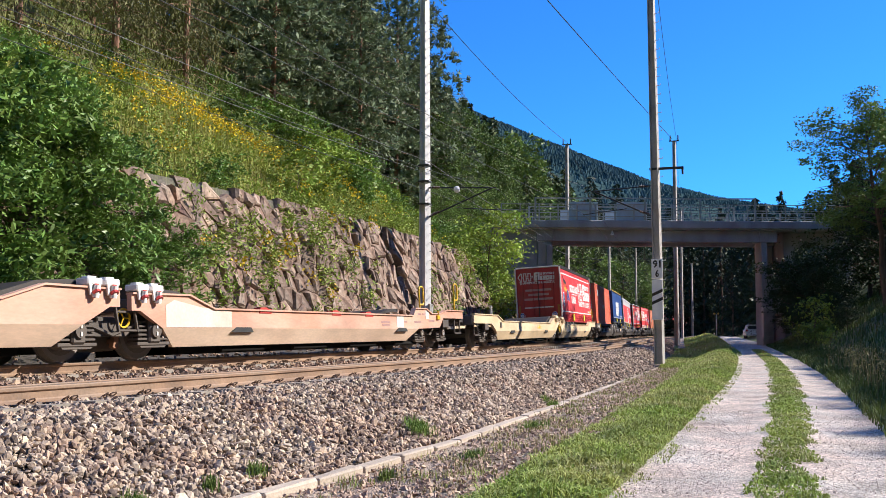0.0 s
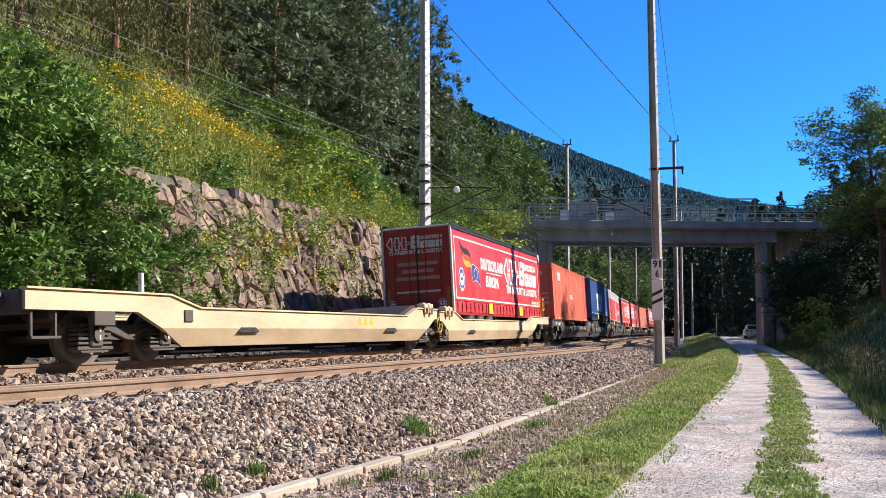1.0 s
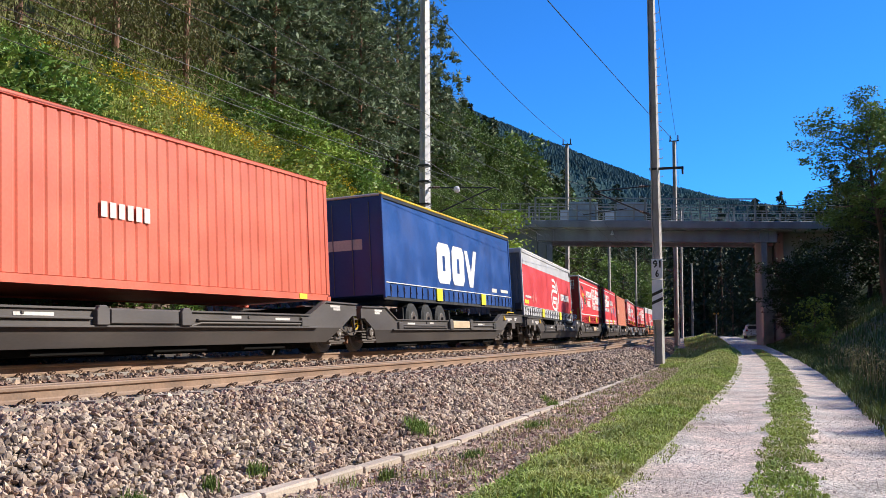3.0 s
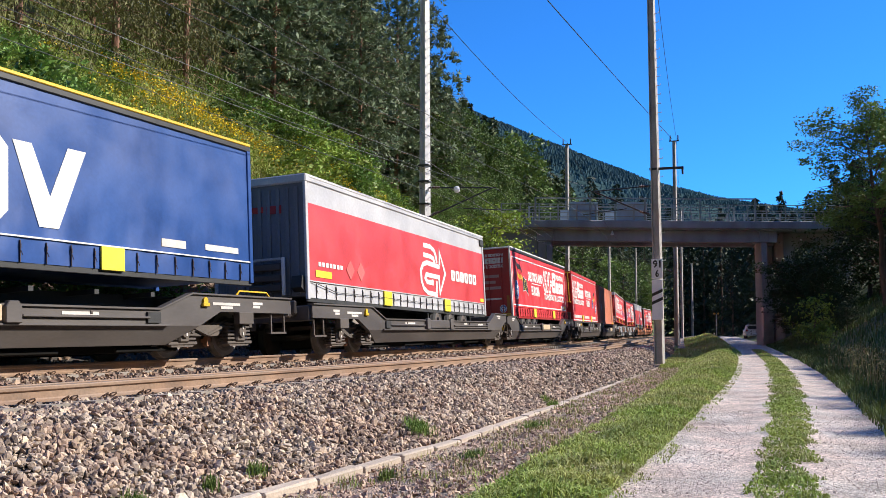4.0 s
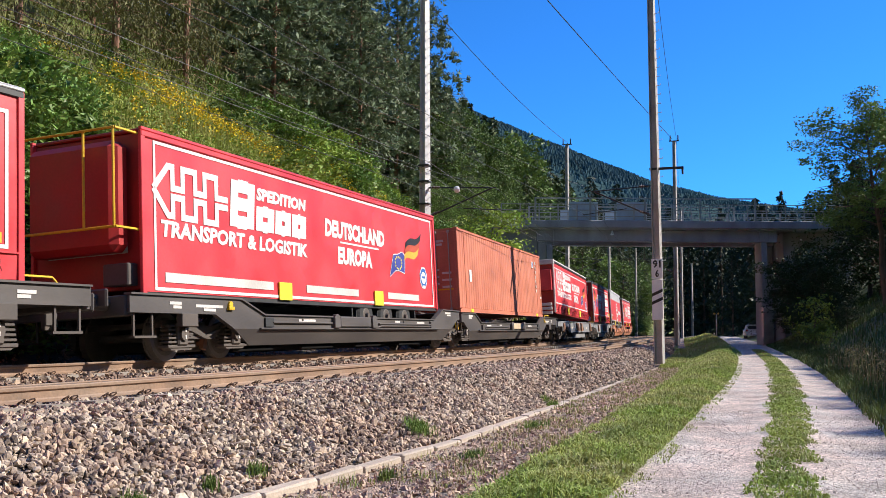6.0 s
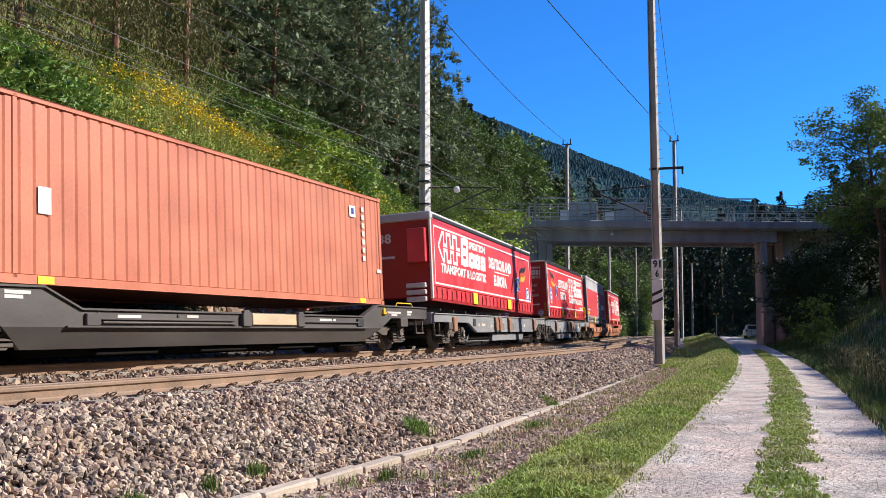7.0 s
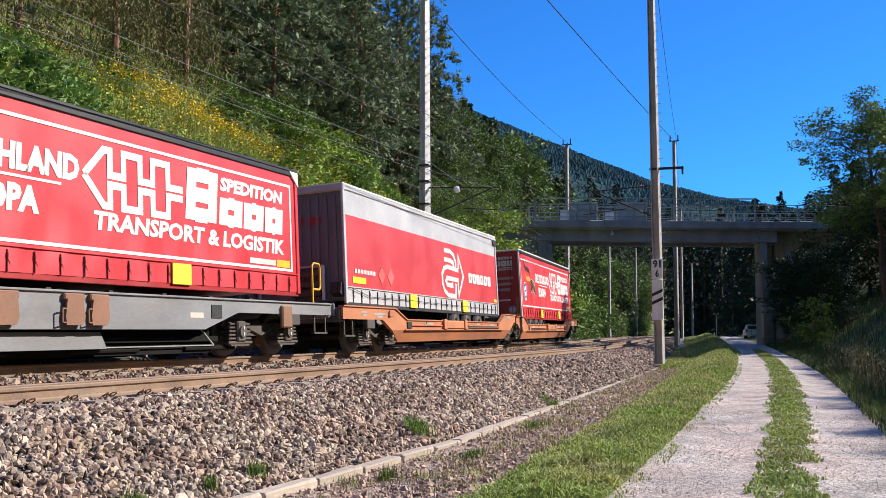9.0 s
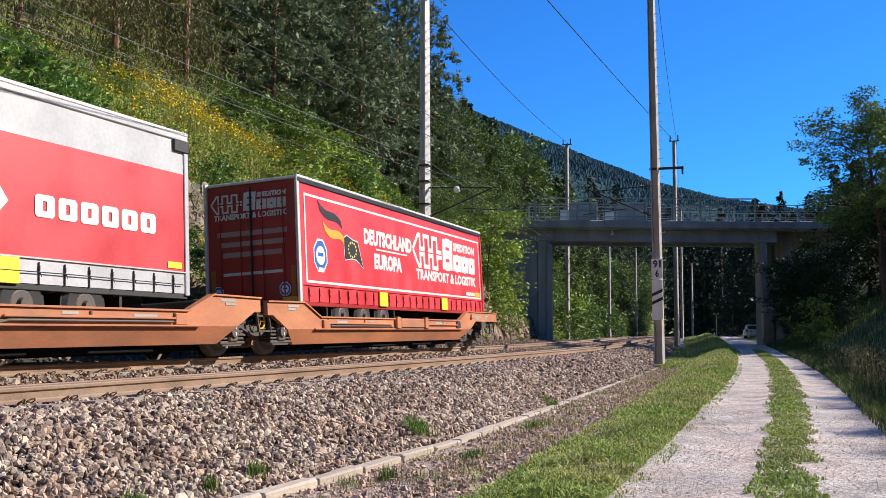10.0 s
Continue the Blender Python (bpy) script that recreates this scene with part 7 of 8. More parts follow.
def flags(parent, x, z, w, h, m0, mirrored=False, torn=False):
    """A waving tricolour with a starred blue flag at its end."""
    n = 12
    sx = -1 if mirrored else 1

    def curve(u, v):          # u along the cloth, v from its lower to its upper edge
        px = (0.0 + 0.50 * u) * v + (0.14 + 0.44 * u) * (1 - v)
        py = (1.0 - 0.27 * u) * v + (0.52 - 0.18 * u) * (1 - v) - 0.045 * math.sin(u * 6.0)
        return (x + (px if sx > 0 else 1 - px) * w, z + py * h)

    for name, v0, v1 in (("flag_black", 0.67, 1.0), ("flag_red", 0.34, 0.66), ("flag_gold", 0.0, 0.33)):
        if torn and name == "flag_red":
            continue
        quads = [[curve(i / n, v0), curve((i + 1) / n, v0), curve((i + 1) / n, v1), curve(i / n, v1)] for i in range(n)]
        shape("flag_stripe", quads, M[name], parent, m0, 0.004)
    pts = [(0.57, 0.10), (0.55, 0.46), (0.62, 0.52), (0.76, 0.46), (0.88, 0.44), (1.0, 0.0), (0.84, 0.13), (0.72, 0.14)]
    blue = [(x + (p if sx > 0 else 1 - p) * w, z + q * h) for p, q in pts]
    edge = ribbon(blue + blue[:1], 0.045)
    shape("flag_hem", [edge if sx > 0 else edge[::-1]], M["cream"], parent, m0, 0.003)
    shape("blue_flag", [blue if sx > 0 else blue[::-1]], M["flag_black" if torn else "flag_blue"], parent, m0, 0.004)
    for k in range(12):
        a = radians(30 * k)
        cx, cy = x + (0.745 if sx > 0 else 0.255) * w + 0.095 * w * math.cos(a), z + 0.29 * h + 0.125 * h * math.sin(a)
        shape("star", [[(cx + 0.035 * math.cos(radians(72 * j)), cy + 0.035 * math.sin(radians(72 * j))) for j in range(5)]], M["lemon"], parent, m0, 0.008)


def seal(parent, x, z, r, m0):
    """Eight-sided test seal: blue rim, white field, blue disc."""
    def eight(k):
        return [(x + k * 0.92 * math.cos(radians(22.5 + 45 * q)), z + k * 1.05 * math.sin(radians(22.5 + 45 * q))) for q in range(8)]
    shape("seal", [eight(r)], M["cream"], parent, m0, 0.003)
    shape("seal_rim", [eight(r * 0.88)], M["seal_blue"], parent, m0, 0.005)
    shape("seal_field", [[(x + r * 0.56 * math.cos(radians(20 * q)), z + r * 0.56 * math.sin(radians(20 * q))) for q in range(18)]], M["cream"], parent, m0, 0.007)
    shape("seal_mark", [rect(x - r * 0.34, z - r * 0.05, x + r * 0.34, z + r * 0.16)], M["seal_blue"], parent, m0, 0.009)
    shape("seal_mark", [rect(x - r * 0.30, z - r * 0.86, x + r * 0.30, z - r * 0.70)], M["cream"], parent, m0, 0.007)


def semi_trailer(kind, L, label, rear_first=True, roof="dark", seed=1, small=False, lift=0.0, top=4.16):
    """Curtain-sided or box semi-trailer standing in the pocket of a wagon. x = 0 at its middle, end towards the lead at -L/2."""
    rng = random.Random(seed)
    t = empty("semi_trailer", label=label, category="semi-trailer", group="loads of the freight train")
    skin = {"red": M["red"], "reefer": M["red"], "blue": M["navy"], "grey": M["silver"]}[kind]
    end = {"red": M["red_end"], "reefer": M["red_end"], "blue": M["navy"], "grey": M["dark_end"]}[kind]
    z0, z1, h = 1.22 + lift, top, L / 2
    zb = 1.62 + lift                                   # seam between curtain and valance
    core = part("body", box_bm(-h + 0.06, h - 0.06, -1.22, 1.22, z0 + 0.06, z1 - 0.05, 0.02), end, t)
    # flanks with soft vertical folds
    n = 60 if kind != "reefer" else 8
    for side in (-1, 1):
        verts, faces = [], []
        zs = [z0 + 0.02, zb - 0.02, zb, zb + 0.9, 3.52, z1 - 0.12]
        for i in range(n + 1):
            x = -h + 0.10 + (L - 0.20) * i / n
            for k, z in enumerate(zs):
                belly = (0.004 * math.sin(math.pi * (z - z0) / (z1 - z0)) if kind != "reefer" else 0.0)
                fold = 0.0 if kind == "reefer" else 0.010 * math.sin(i * 1.57 + k) * ((0.3 if kind == "grey" else 0.8) if k < 2 else 0.12) + rng.uniform(-0.0015, 0.0015)
                verts.append((x, side * (1.245 + belly + fold), z))
        m_ = len(zs)
        for i in range(n):
            for k in range(m_ - 1):
                q = (i * m_ + k, (i + 1) * m_ + k, (i + 1) * m_ + k + 1, i * m_ + k + 1)
                faces.append(q if side < 0 else q[::-1])
        c = link_mesh("side_curtain" if kind != "reefer" else "side_panel", verts, faces, [skin, M["rose"], M["silver"]], t, smooth=True)
        if kind == "grey":
            for k, p in enumerate(c.data.polygons):
                row = k % (m_ - 1)
                p.material_index = 1 if row in (2, 3) else 2
    # frame: corner posts, eaves, side rail
    for x in (-h + 0.05, h - 0.05):
        for y in (-1.24, 1.24):
            part("corner_post", box_bm(x - 0.06, x + 0.06, y - 0.035, y + 0.035, z0 - 0.02, z1 - 0.02, 0.01), {"grey": M["silver"], "blue": M["navy"]}.get(kind, M["red"] if x > 0 or kind == "reefer" else M["dull_white"]), t)
    eave = {"dark": M["print_black"], "white": M["cream"], "yellow": M["yellow"], "red": M["red"]}[roof]
    for y in (-1.25, 1.25):
        part("eave", box_bm(-h, h, y - 0.03, y + 0.03, z1 - 0.13, z1 - 0.02, 0.015), M["print_black"] if roof in ("white", "yellow") and kind != "grey" else (M["silver"] if kind == "grey" else eave), t)
        part("roof_edge", box_bm(-h - 0.01, h + 0.01, y - 0.035, y + 0.035, z1 - 0.018, z1 + 0.045, 0.012), eave, t)
    part("roof", box_bm(-h + 0.04, h - 0.04, -1.2, 1.2, z1 - 0.04, z1 + 0.03, 0.02), M["cream"] if roof != "red" else M["red_end"], t)
    if roof == "dark":
        part("corner_cap", prism_bm([(h - 0.34, z1 - 0.02), (h + 0.012, z1 - 0.02), (h + 0.012, z1 - 0.36)], -1.292, -1.255), M["cream"], t, "white cap at the top corner")
    part("side_rail", box_bm(-h + 0.02, h - 0.02, -1.235, -1.19, z0 - 0.08, z0 + 0.05, 0.01), M["black"] if kind != "red" else M["red_end"], t)
    # running gear of the trailer
    wx = -h + 3.6 if rear_first else h - 3.9
    bm = bmesh.new()
    add_box(bm, -h + 0.5, h - 0.5, -0.55, -0.42, 0.92, 1.2)
    add_box(bm, -h + 0.5, h - 0.5, 0.42, 0.55, 0.92, 1.2)
    for x in np.arange(-h + 1, h - 1, 1.4):
        add_box(bm, x - 0.05, x + 0.05, -1.18, 1.18, 1.12, 1.2)
    part("chassis", bm, M["black"], t)
    if not small:
        for k in range(3):
            x = wx + (k - 1) * 1.31
            for y in (-1.02, 1.02):
                s = 1 if y > 0 else -1
                bm = bmesh.new()
                for r, a, b in ((0.50, -0.19, 0.13), (0.47, 0.13, 0.19)):
                    add_tube(bm, (x, y + s * a, 0.93), (x, y + s * b, 0.93), r, r if r == 0.50 else 0.40, n=24)
                tyre = part("wheel", bm, M["tyre"], t)
                bm = bmesh.new()
                add_tube(bm, (x, y + s * 0.185, 0.93), (x, y + s * 0.20, 0.93), 0.23, 0.20, n=18)
                add_tube(bm, (x, y + s * 0.20, 0.93), (x, y + s * 0.27, 0.93), 0.10, 0.08, n=12)
                part("rim", bm, M["bogie"], tyre)
        for x in (wx - 2.13, wx + 2.13):
            part("mudguard", box_bm(x - 0.03, x + 0.03, -1.2, -0.8, 0.85, 1.25), M["black"], t)
    # straps and their buckles along the valance
    if kind != "reefer":
        bm = bmesh.new()
        add_box(bm, -0.007, 0.007, -0.010, 0.012, -0.36, -0.02)
        add_box(bm, -0.012, 0.012, -0.020, 0.01, -0.15, -0.07, 0.004)
        add_tube(bm, (0.0, -0.015, -0.17), (0.035, -0.02, -0.25), 0.007, n=5)
        me = bm_mesh("strap", bm, M["buckle"] if kind != "red" else M["strap_red"])
        k = 26
        for i in range(k):
            x = -h + 0.45 + (L - 0.9) * i / (k - 1)
            if min(abs(x + 2.3), abs(x - 2.75)) > 0.30:
                child("strap", me, t, pose(x, -1.262, zb - 0.02))
        seam = M["cream"] if kind != "grey" else M["silver"]
        part("seam", box_bm(-h + 0.1, h - 0.1, -1.276, -1.25, zb + 0.005, zb + 0.03), seam if kind == "blue" else skin, t)
    for x in (-2.3, 2.75):
        part("grip_plate", box_bm(x - 0.28, x + 0.28, -1.290, -1.255, z0 + 0.0, z0 + 0.40, 0.006), M["lemon"], t, "yellow lifting mark")
    side = Matrix.Translation((0, -1.2535, 0)) @ FLAT
    lead = Matrix.Translation((-h + 0.055, 0, 0)) @ END
    if kind in ("red", "reefer"):
        x0, x1, y0, y1 = -h + 0.35, h - 0.28, zb + 0.07, z1 - 0.35
        if kind == "reefer":
            y0, y1 = z0 + 0.05, z1 - 0.15
        shape("border", [rect(x0, y0, x1, y0 + 0.06), rect(x0, y1 - 0.06, x1, y1), rect(x0, y0 + 0.06, x0 + 0.06, y1 - 0.06), rect(x1 - 0.06, y0 + 0.06, x1, y1 - 0.06)], M["cream"], t, side, 0.004)
        if rear_first:
            e = -h
            seal(t, e + 1.12, 2.38 + lift * 0.5, 0.42, side)
            flags(t, e + 1.05, 2.22 + lift * 0.5, 2.55, 1.52, side, torn="tattered" in label)
            country_words(t, e + 3.70, 2.24 + lift * 0.5, 1.0, side)
            house_mark(t, e + 7.6 - 0.3 * (L < 14.5), 2.08 + lift * 0.5, 6.15, 1.56, M["cream"], side)
            shape("small_print", [rect(x1 - 1.7, y0 + 0.10, x1 - 0.7, y0 + 0.22)], M["dull_white"], t, side, 0.003)
            shape("small_plate", [rect(x1 - 0.65, y0 + 0.08, x1 - 0.12, y0 + 0.24)], M["yellow"], t, side, 0.003)
        else:
            e, q = -h, (-0.12 if kind == "reefer" else 0.0)
            house_mark(t, e + 0.82 + q * 4, 2.34 + q, 5.7, 1.50, M["cream"], side)
            country_words(t, e + 6.98, 2.34 + q, 1.02, side)
            flags(t, e + 10.85, 2.2 + q, 2.5, 1.45, side, mirrored=True)
            seal(t, e + 13.4, 2.28 + q, 0.34, side)
            if kind == "reefer":
                for a, b in ((0.3, 4.1), (5.6, 8.4), (10.3, 12.6)):
                    shape("small_print", [rect(x0 + a, y0 + 0.16, x0 + b, y0 + 0.34)], M["dull_white"], t, side, 0.004)
        # end that leads
        if rear_first:
            part("door_seam", box_bm(-h - 0.004, -h + 0.06, -0.012, 0.012, z0 + 0.05, z1 - 0.15), M["black"], t)
            for y in (-0.85, -0.3, 0.3, 0.85):
                bm = bmesh.new()
                add_tube(bm, (-h + 0.035, y, z0 + 0.1), (-h + 0.035, y, z1 - 0.2), 0.014, n=6)
                part("lock_rod", bm, M["red_end"], t)
            house_mark(t, -1.10, 3.28, 2.05, 0.66, M["dull_white"], lead)
            for k, w_ in enumerate((1.45, 1.15, 1.6) if "plain" not in label else (1.9, 1.75, 1.6)):
                shape("address_bar", [rect(-w_ / 2, 2.89 - 0.25 * k, w_ / 2, 3.01 - 0.25 * k)], M["faded_print"], t, lead, 0.003)
            for y in (-1.08, 1.08):
                shape("amber_strip", [rect(y - 0.06, 1.35, y + 0.06, 2.1)], M["dull_amber"], t, lead, 0.003)
            shape("web_bar", [rect(-0.8, 1.95, 0.8, 2.02)], M["dull_white"], t, lead, 0.003)
            seal(t, -0.95, 1.55, 0.17, lead)
            seal(t, 0.85, 1.55, 0.17, lead)
            for y in (-1.0, 1.0):
                part("tail_light", box_bm(-h - 0.03, -h + 0.05, y - 0.18, y + 0.18, 1.24, 1.36, 0.01), M["flag_gold"], t)
        elif kind == "reefer":
            part("cooling_unit", box_bm(-h - 0.42, -h + 0.05, -1.0, 1.0, 1.95, 3.95, 0.12), M["red_end"], t, "red cooling unit on the front wall")
            bm = bmesh.new()
            for y in (-1.15, -0.5):
                add_tube(bm, (-h - 0.6, y, 2.35), (-h - 0.6, y, 4.1), 0.025, n=6)
            for z in (2.35, 4.1):
                add_tube(bm, (-h - 0.6, -1.18, z), (-h, -1.18, z), 0.025, n=6)
                add_tube(bm, (-h - 0.6, -1.18, z), (-h - 0.6, 1.18, z), 0.025, n=6)
            part("guard_frame", bm, M["yellow"], t, "yellow tubular guard frame")
            shape("web_bar", [rect(-0.9, 1.95, 0.9, 2.15)], M["dull_white"], t, lead, 0.003)
            part("battery_box", box_bm(-h - 0.2, -h + 0.1, -1.1, -0.55, 1.35, 1.75, 0.02), M["dark"], t)
        else:
            part("end_cabinet", box_bm(-h - 0.25, -h + 0.1, -1.15, -0.55, 2.65, 3.75, 0.02), M["red"], t, "red cabinet on the front wall")
            bm = bmesh.new()
            for k in range(3):
                add_box(bm, -h - 0.22, -h - 0.02, -1.1, -0.45, 1.4 + 0.22 * k, 1.55 + 0.22 * k, 0.02)
            part("hose_rack", bm, M["dull_white"], t)
            lettering("1538", 0.85, 0.32, M["dull_white"], t, lead @ Matrix.Translation((-0.95, 3.35, 0)))
            shape("web_bar", [rect(-0.9, 2.85, 0.0, 2.93)], M["dull_white"], t, lead, 0.003)
            part("head_cap", box_bm(-h - 0.03, -h + 0.25, -1.29, 1.29, z1 - 0.22, z1 + 0.05, 0.03), M["silver"], t, "grey roof cap")
    elif kind == "blue":
        x, y, w_ = -h + 4.6, 2.12, 1.35
        # three heavy forms, the trader's mark reduced to plain shapes
        for bx in (x, x + 1.55):
            shape("trade_mark", slotted(bx, y, w_, 1.35, 0.42), M["cream"], t, side, 0.005)
        p = [[(x + 2.98, y + 1.3), (x + 3.35, y + 1.3), (x + 3.72, y + 0.5), (x + 4.1, y + 1.35), (x + 4.5, y + 1.35), (x + 3.9, y), (x + 3.5, y)]]
        for poly in p:
            shape("trade_mark", [poly], M["cream"], t, side, 0.005)
        shape("small_print", [rect(h - 2.9, 2.05, h - 2.2, 2.2), rect(h - 1.6, 2.08, h - 0.5, 2.2)], M["dull_white"], t, side, 0.004)
        shape("web_bar", [rect(-0.6, 2.9, 0.6, 3.2)], M["dull_white"], t, lead, 0.003)
        for y in (-0.85, -0.3, 0.3, 0.85):
            bm = bmesh.new()
            add_tube(bm, (-h + 0.035, y, z0 + 0.1), (-h + 0.035, y, z1 - 0.2), 0.014, n=6)
            part("lock_rod", bm, M["dark_end"], t)
    else:
        e = -h
        bend = [[(95, 99), (165, 98), (205, 120), (224, 160), (228, 205)], [(92, 167), (165, 168), (196, 180), (205, 215)],
                [(258, 230), (125, 218), (85, 235), (62, 280), (64, 350), (85, 400), (125, 428), (215, 432), (222, 335)],
                [(178, 330), (178, 354), (120, 352), (103, 328), (116, 302), (248, 306), (252, 422), (318, 270), (262, 118), (258, 215)]]
        polys = [ribbon([(e + 7.38 + (px - 45) / 290 * 2.55, 1.70 + (440 - py) / 355 * 1.62) for px, py in run], 0.15) for run in bend]
        for poly in polys:
            shape("arrow_mark", [poly], M["cream"], t, side, 0.004)
        for k in range(6):
            xa, za = e + 10.38 + 0.475 * k, 2.29
            shape("name_block", slotted(xa, za, 0.40, 0.36, 0.10), M["cream"], t, side, 0.006)
        part("corner_strap", box_bm(h - 0.42, h + 0.01, -1.30, -1.255, z1 - 0.36, z1 - 0.12, 0.02), M["black"], t, "loose black strap at the top corner")
        shape("small_print", [rect(e + 0.6 + 0.2 * k, 2.02, e + 0.74 + 0.2 * k, 2.13) for k in range(7)], M["cream"], t, side, 0.006)
        shape("small_plate", [rect(-h + 0.45, 1.75, -h + 1.3, 1.92), rect(h - 0.6, 1.70, h - 0.2, 1.82)], M["lemon"], t, side, 0.006)
        for k in range(2):
            shape("hazard_mark", [[(-h + 2.4 + 0.65 * k, 1.80), (-h + 2.65 + 0.65 * k, 2.06), (-h + 2.4 + 0.65 * k, 2.32), (-h + 2.15 + 0.65 * k, 2.06)]], M["pale_rose"], t, side, 0.006)
        for y in np.arange(-1.0, 1.05, 0.25):
            part("wall_rib", box_bm(-h + 0.02, -h + 0.065, y - 0.05, y + 0.05, z0 + 0.1, z1 - 0.25, 0.01), M["dark_end"], t)
        shape("web_bar", [rect(-0.7, 3.35, 0.1, 3.5), rect(0.2, 3.3, 0.6, 3.5)], M["red_end"], t, lead @ Matrix.Translation((0, 0, 0.03)), 0.003)
        for z in (1.42, 1.66, 1.92):
            part("connector_box", box_bm(-h - 0.13, -h + 0.02, -0.62, 0.25, z, z + 0.17, 0.025), M["bogie"], t)
        part("rack_post", box_bm(-h - 0.16, -h - 0.10, -0.74, -0.66, 1.32, 2.22, 0.008), M["cream"], t, "white ladder post")
        part("hose_rack", box_bm(-h - 0.16, -h - 0.09, -0.66, 0.25, 2.16, 2.22, 0.008), M["steel"], t)
        part("chock", prism_bm([(-h - 0.16, 1.48), (-h + 0.02, 1.38), (-h + 0.02, 1.72), (-h - 0.10, 1.76)], -1.18, -0.90), M["black"], t)
        part("head_cap", box_bm(-h - 0.02, -h + 0.22, -1.29, 1.29, z1 - 0.16, z1 + 0.05, 0.03), M["silver"], t)
        bm = bmesh.new()
        pts = [(-h + 0.2, 1.62), (-h + 1.5, 1.42), (-h + 4, 1.44), (0, 1.42), (h - 3, 1.42), (h - 0.2, 1.40)]
        for (xa, za), (xb, zc) in zip(pts, pts[1:]):
            add_tube(bm, (xa, -1.286, za), (xb, -1.286, zc), 0.009, n=5)
        part("tilt_cord", bm, M["black"], t)
    return t


def container(L, colour, label, door=None, logo=False):
    """Corrugated 45-foot box with doors at the leading end."""
    c = empty("container", label=label, category="container", group="loads of the freight train")
    z0, z1, h = 1.22, 4.21, L / 2
    part("core", box_bm(-h + 0.08, h - 0.08, -1.17, 1.17, z0 + 0.05, z1 - 0.04), colour, c)
    # flanks: trapezoid ribs
    xs, ys = [], []
    x, pitch = -h + 0.16, 0.30
    pat = [(0.0, 0.0), (0.17, 0.0), (0.195, 0.021), (0.225, 0.021), (0.265, 0.0)]
    while x < h - 0.40:
        for dx, dy in pat:
            xs.append(x + dx)
            ys.append(dy)
        x += pitch
    xs.append(h - 0.14)
    ys.append(0.0)
    for side in (-1, 1):
        verts, faces = [], []
        for a, b in zip(xs, ys):
            for z in (z0 + 0.16, z1 - 0.09):
                verts.append((a, side * (1.232 - b), z))
        for i in range(len(xs) - 1):
            q = (2 * i, 2 * i + 2, 2 * i + 3, 2 * i + 1)
            faces.append(q if side < 0 else q[::-1])
        link_mesh("side_wall", verts, faces, colour, c)
        part("bottom_rail", box_bm(-h + 0.1, h - 0.1, side * 1.20, side * 1.25, z0 + 0.02, z0 + 0.17, 0.01), colour, c)
        part("top_rail", box_bm(-h + 0.1, h - 0.1, side * 1.20, side * 1.25, z1 - 0.10, z1 - 0.02, 0.01), colour, c)
    for x in (-h + 0.08, h - 0.08):
        for y in (-1.19, 1.19):
            part("corner_post", box_bm(x - 0.08, x + 0.08, y - 0.06, y + 0.06, z0 + 0.14, z1 - 0.12, 0.012), colour, c)
            for z in (z0 + 0.06, z1 - 0.06):
                part("corner_casting", box_bm(x - 0.09, x + 0.09, y - 0.075, y + 0.075, z - 0.06, z + 0.06, 0.012), colour, c)
    for x in (-h + 0.9, h - 0.9):
        part("intermediate_post", box_bm(x - 0.05, x + 0.05, -1.25, -1.19, z0 + 0.1, z1 - 0.05, 0.01), colour, c)
    bm = bmesh.new()
    for x in np.arange(-h + 0.3, h - 0.3, 0.42):
        add_box(bm, x - 0.12, x + 0.12, -1.15, 1.15, z1 - 0.05, z1 - 0.01)
    part("roof", bm, colour, c)
    for y in (-0.59, 0.59):
        bm = bmesh.new()
        add_box(bm, -h - 0.01, -h + 0.06, y - 0.565, y + 0.565, z0 + 0.12, z1 - 0.13, 0.01)
        d_ = part("door", bm, colour, c)
        for k in range(5):
            z = z0 + 0.45 + 0.5 * k
            part("door_rib", box_bm(-h - 0.025, -h - 0.012, y - 0.5, y + 0.5, z - 0.05, z + 0.05, 0.005), colour, d_)
        for r in (-0.35, 0.12):
            bm = bmesh.new()
            add_tube(bm, (-h - 0.05, y + r, z0 + 0.1), (-h - 0.05, y + r, z1 - 0.1), 0.018, n=8)
            add_box(bm, -h - 0.08, -h - 0.01, y + r - 0.04, y + r + 0.04, z0 + 0.10, z0 + 0.18)
            add_box(bm, -h - 0.08, -h - 0.01, y + r - 0.04, y + r + 0.04, z1 - 0.20, z1 - 0.12)
            part("lock_rod", bm, M["steel"], d_)
    side = Matrix.Translation((0, -1.252, 0)) @ FLAT
    lead = Matrix.Translation((-h - 0.03, 0, 0)) @ END
    bars = [rect(0.15 + 0.0, 3.7, 0.75, 3.78), rect(0.4, 3.58, 0.7, 3.66)] + [rect(0.2 + 0.45 * (k % 2), 2.7 - 0.12 * k, 0.55 + 0.45 * (k % 2), 2.77 - 0.12 * k) for k in range(6)]
    shape("door_print", bars, M["dull_white"], c, lead, 0.003)
    lettering("45", 0.30, 0.26, M["lemon"] if logo else M["dull_white"], c, lead @ Matrix.Translation((-0.72, 2.45, 0)))
    shape("warning_band", [rect(-1.05, 2.02, 1.05, 2.07), rect(-0.85, 2.85, -0.65, 3.0)], M["yellow"], c, lead, 0.003)
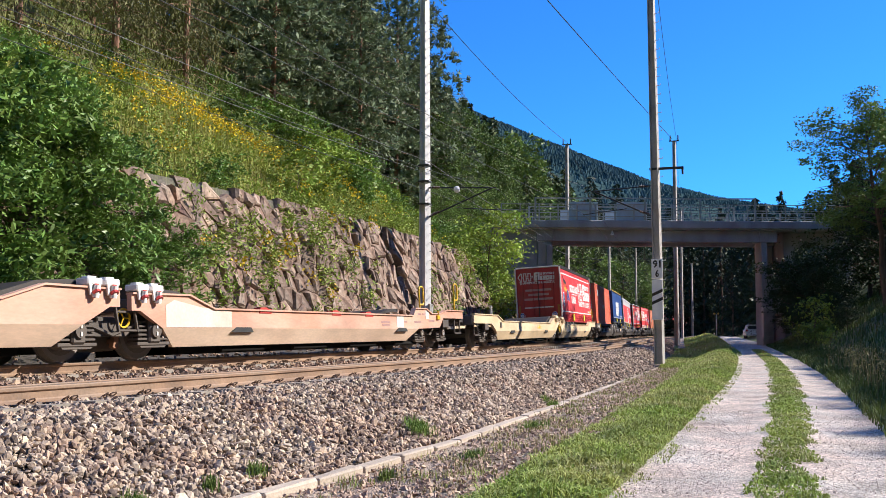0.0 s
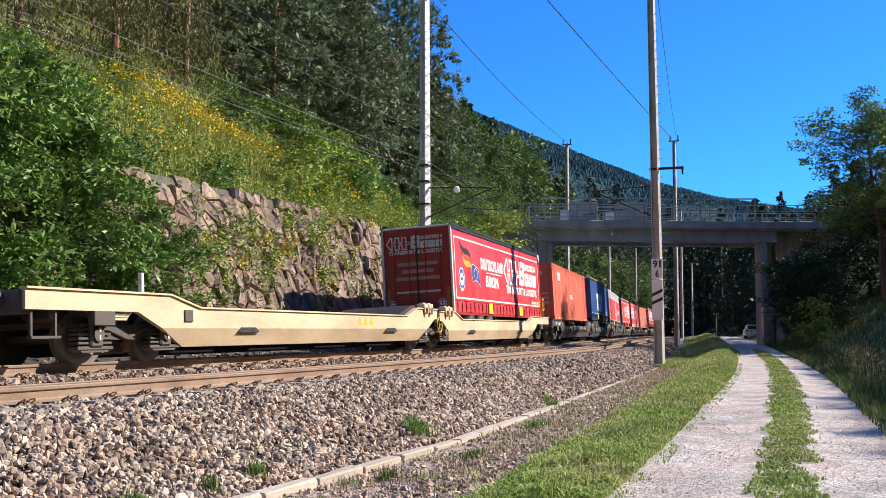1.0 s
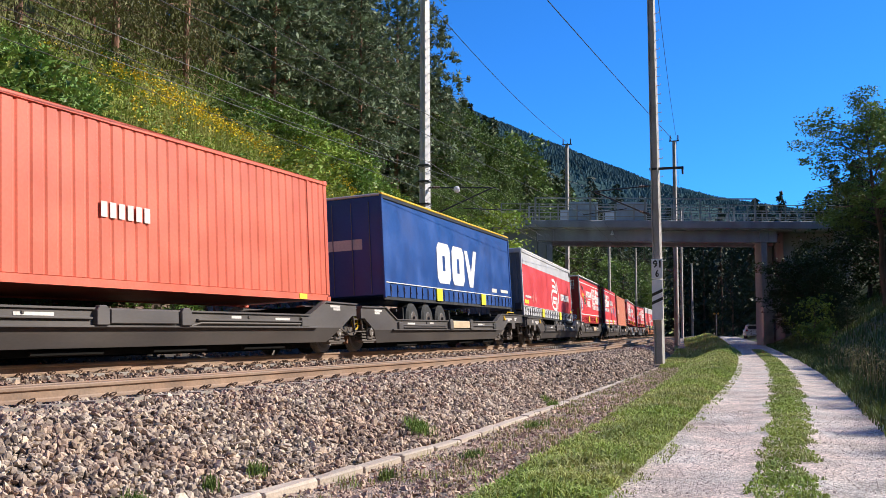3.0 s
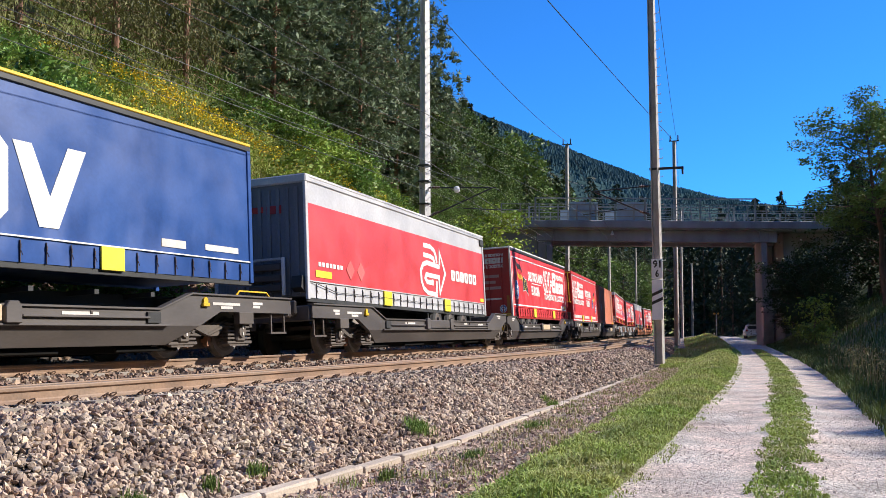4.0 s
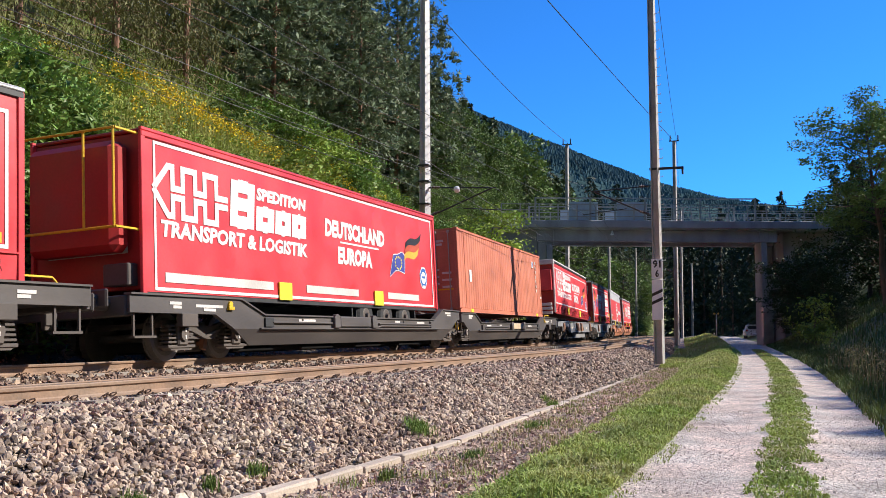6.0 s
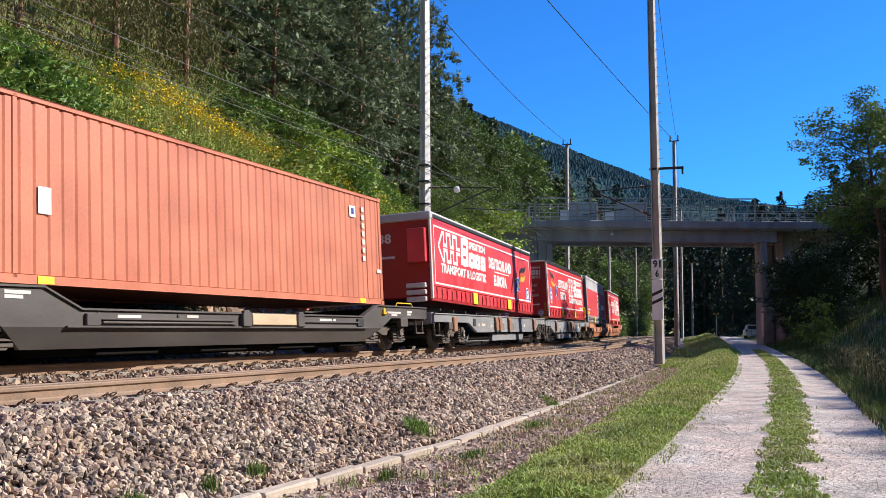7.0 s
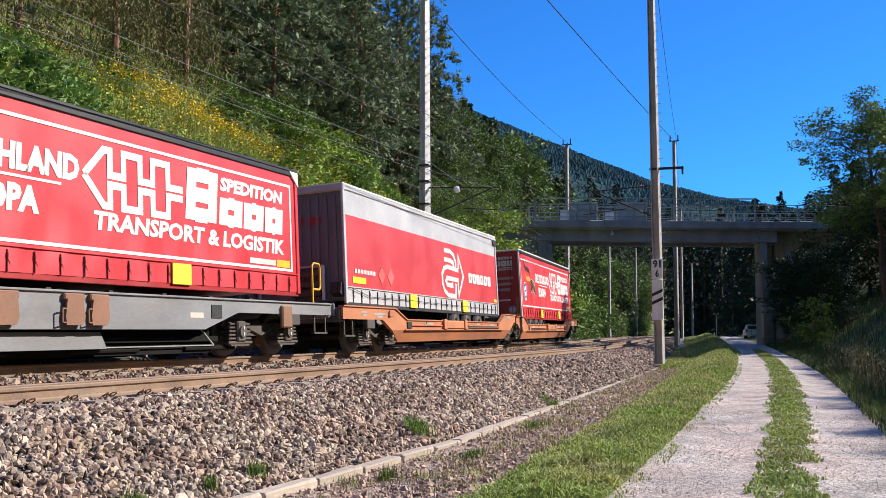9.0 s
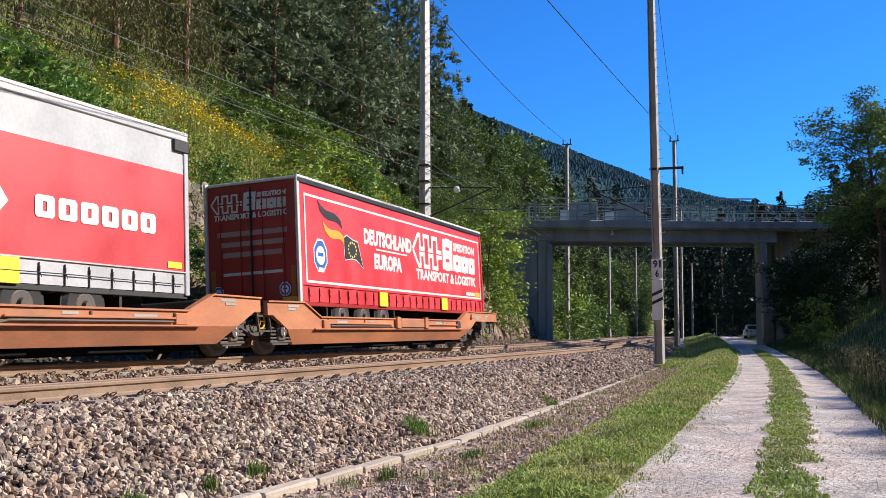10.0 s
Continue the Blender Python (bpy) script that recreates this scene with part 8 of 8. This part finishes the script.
    if logo:
        for k in range(3):
            xa = -h + 1.75 + 0.36 * k
            shape("owner_mark", slotted(xa, 3.32, 0.29, 0.48, 0.10), M["cream"], c, side, 0.006)
        shape("faded_print", [rect(-0.9 + 0.22 * k, 2.45, -0.75 + 0.22 * k, 2.72) for k in range(6)], M["dull_white"], c, side, 0.005)
        shape("owner_mark_end", [blob(-1.0, 3.25, -0.78, 3.45, 0.07, 2), rect(-0.72, 3.25, -0.58, 3.45), rect(-0.53, 3.25, -0.45, 3.45)], M["dull_white"], c, lead, 0.004)
    else:
        shape("label_sheet", [rect(-h + 1.35, 2.35, -h + 1.62, 2.78)], M["cream"], c, side, 0.006)
        shape("label_sheet", [rect(h - 1.9, 3.50, h - 1.55, 3.80), rect(h - 0.35, 2.1, h - 0.1, 2.2)], M["cream"], c, side, 0.006)
        shape("blue_mark", [rect(h - 1.8, 3.58, h - 1.65, 3.74)], M["flag_blue"], c, side, 0.009)
        shape("side_print", [rect(h - 1.2, 3.7 - 0.22 * k, h - 1.05, 3.84 - 0.22 * k) for k in range(7)], M["dull_white"], c, side, 0.005)
        shape("red_sheet", [rect(-0.35, 3.2, 0.0, 3.42)], M["rose"], c, lead, 0.004)
    for x in (-h + 1.5, h - 1.3):
        part("lift_mark", box_bm(x - 0.17, x + 0.17, -1.262, -1.245, z0 + 0.03, z0 + 0.15), M["lemon"], c)
    return c


def place(ob, a, b, tilt=0.0):
    movers.append((ob, (a + b) / 2, tilt))


K = 1.016
place(semi_trailer("red", 14.45 / K, "red curtain-sided semi-trailer with white freight lettering and flags", top=4.22), -54.34, -39.92)
place(container(14.2 / K, M["box_orange"], "orange corrugated steel container with doors closed", logo=True), -35.95, -21.72)
place(semi_trailer("blue", 14.1 / K, "dark blue curtain-sided semi-trailer with a yellow roof edge", roof="yellow", seed=3, lift=0.30, top=4.44), -18.40, -4.30)
place(semi_trailer("grey", 14.4 / K, "grey semi-trailer with a broad red curtain band", rear_first=False, roof="white", seed=1, top=4.165), -2.05, 12.45, 0.8)
place(semi_trailer("red", 14.5 / K, "red curtain semi-trailer with a white roof edge and tattered black flags", roof="white", seed=5, top=4.155), 16.8, 31.3)
place(semi_trailer("reefer", 14.7 / K, "red refrigerated box semi-trailer with a cooling unit", rear_first=False, roof="red", seed=6, top=4.18), 33.95, 48.65)
place(container(14.1 / K, M["box_brown"], "red-brown corrugated steel container with rust marks"), 51.12, 65.22)
place(semi_trailer("red", 14.5 / K, "red curtain semi-trailer with a grey cap and numbered front wall", rear_first=False, roof="white", seed=8, small=True, lift=0.28, top=4.25), 69.13, 83.63, 1.0)
place(semi_trailer("red", 14.3 / K, "red curtain-sided semi-trailer with a black roof edge", seed=9, small=True, lift=0.15, top=4.19), 87.9, 102.2)
place(semi_trailer("grey", 14.3 / K, "grey and red semi-trailer with dark hazard marks on its curtain", rear_first=False, roof="white", seed=11, top=4.29), 104.57, 118.82, 0.45)
place(semi_trailer("red", 14.5 / K, "red curtain semi-trailer with tattered black flags and plain address bars", roof="white", seed=12, top=4.18), 123.0, 137.55)

for words, w_, h_, x_, z_ in SIGN_FIGURES:
    lettering(words, w_, h_, M["print_black"], board, Matrix.Translation((x_, -0.034, z_)) @ FLAT)


# ---- what moves ----
def motions():
    for ob, s5, tilt in movers:
        walk(ob, [(t / 2, ride(s5, t / 2) @ pose(0, 0, 0, 0, tilt, 0)) for t in range(21)])
    turn = math.degrees(SPEED / FPS / 0.46)
    for spin, w in wheels:
        walk(spin, [(k / FPS, pose(w, 0, 0.46, 0, -turn * k, 0)) for k in range(10 * FPS + 1)])


motions()
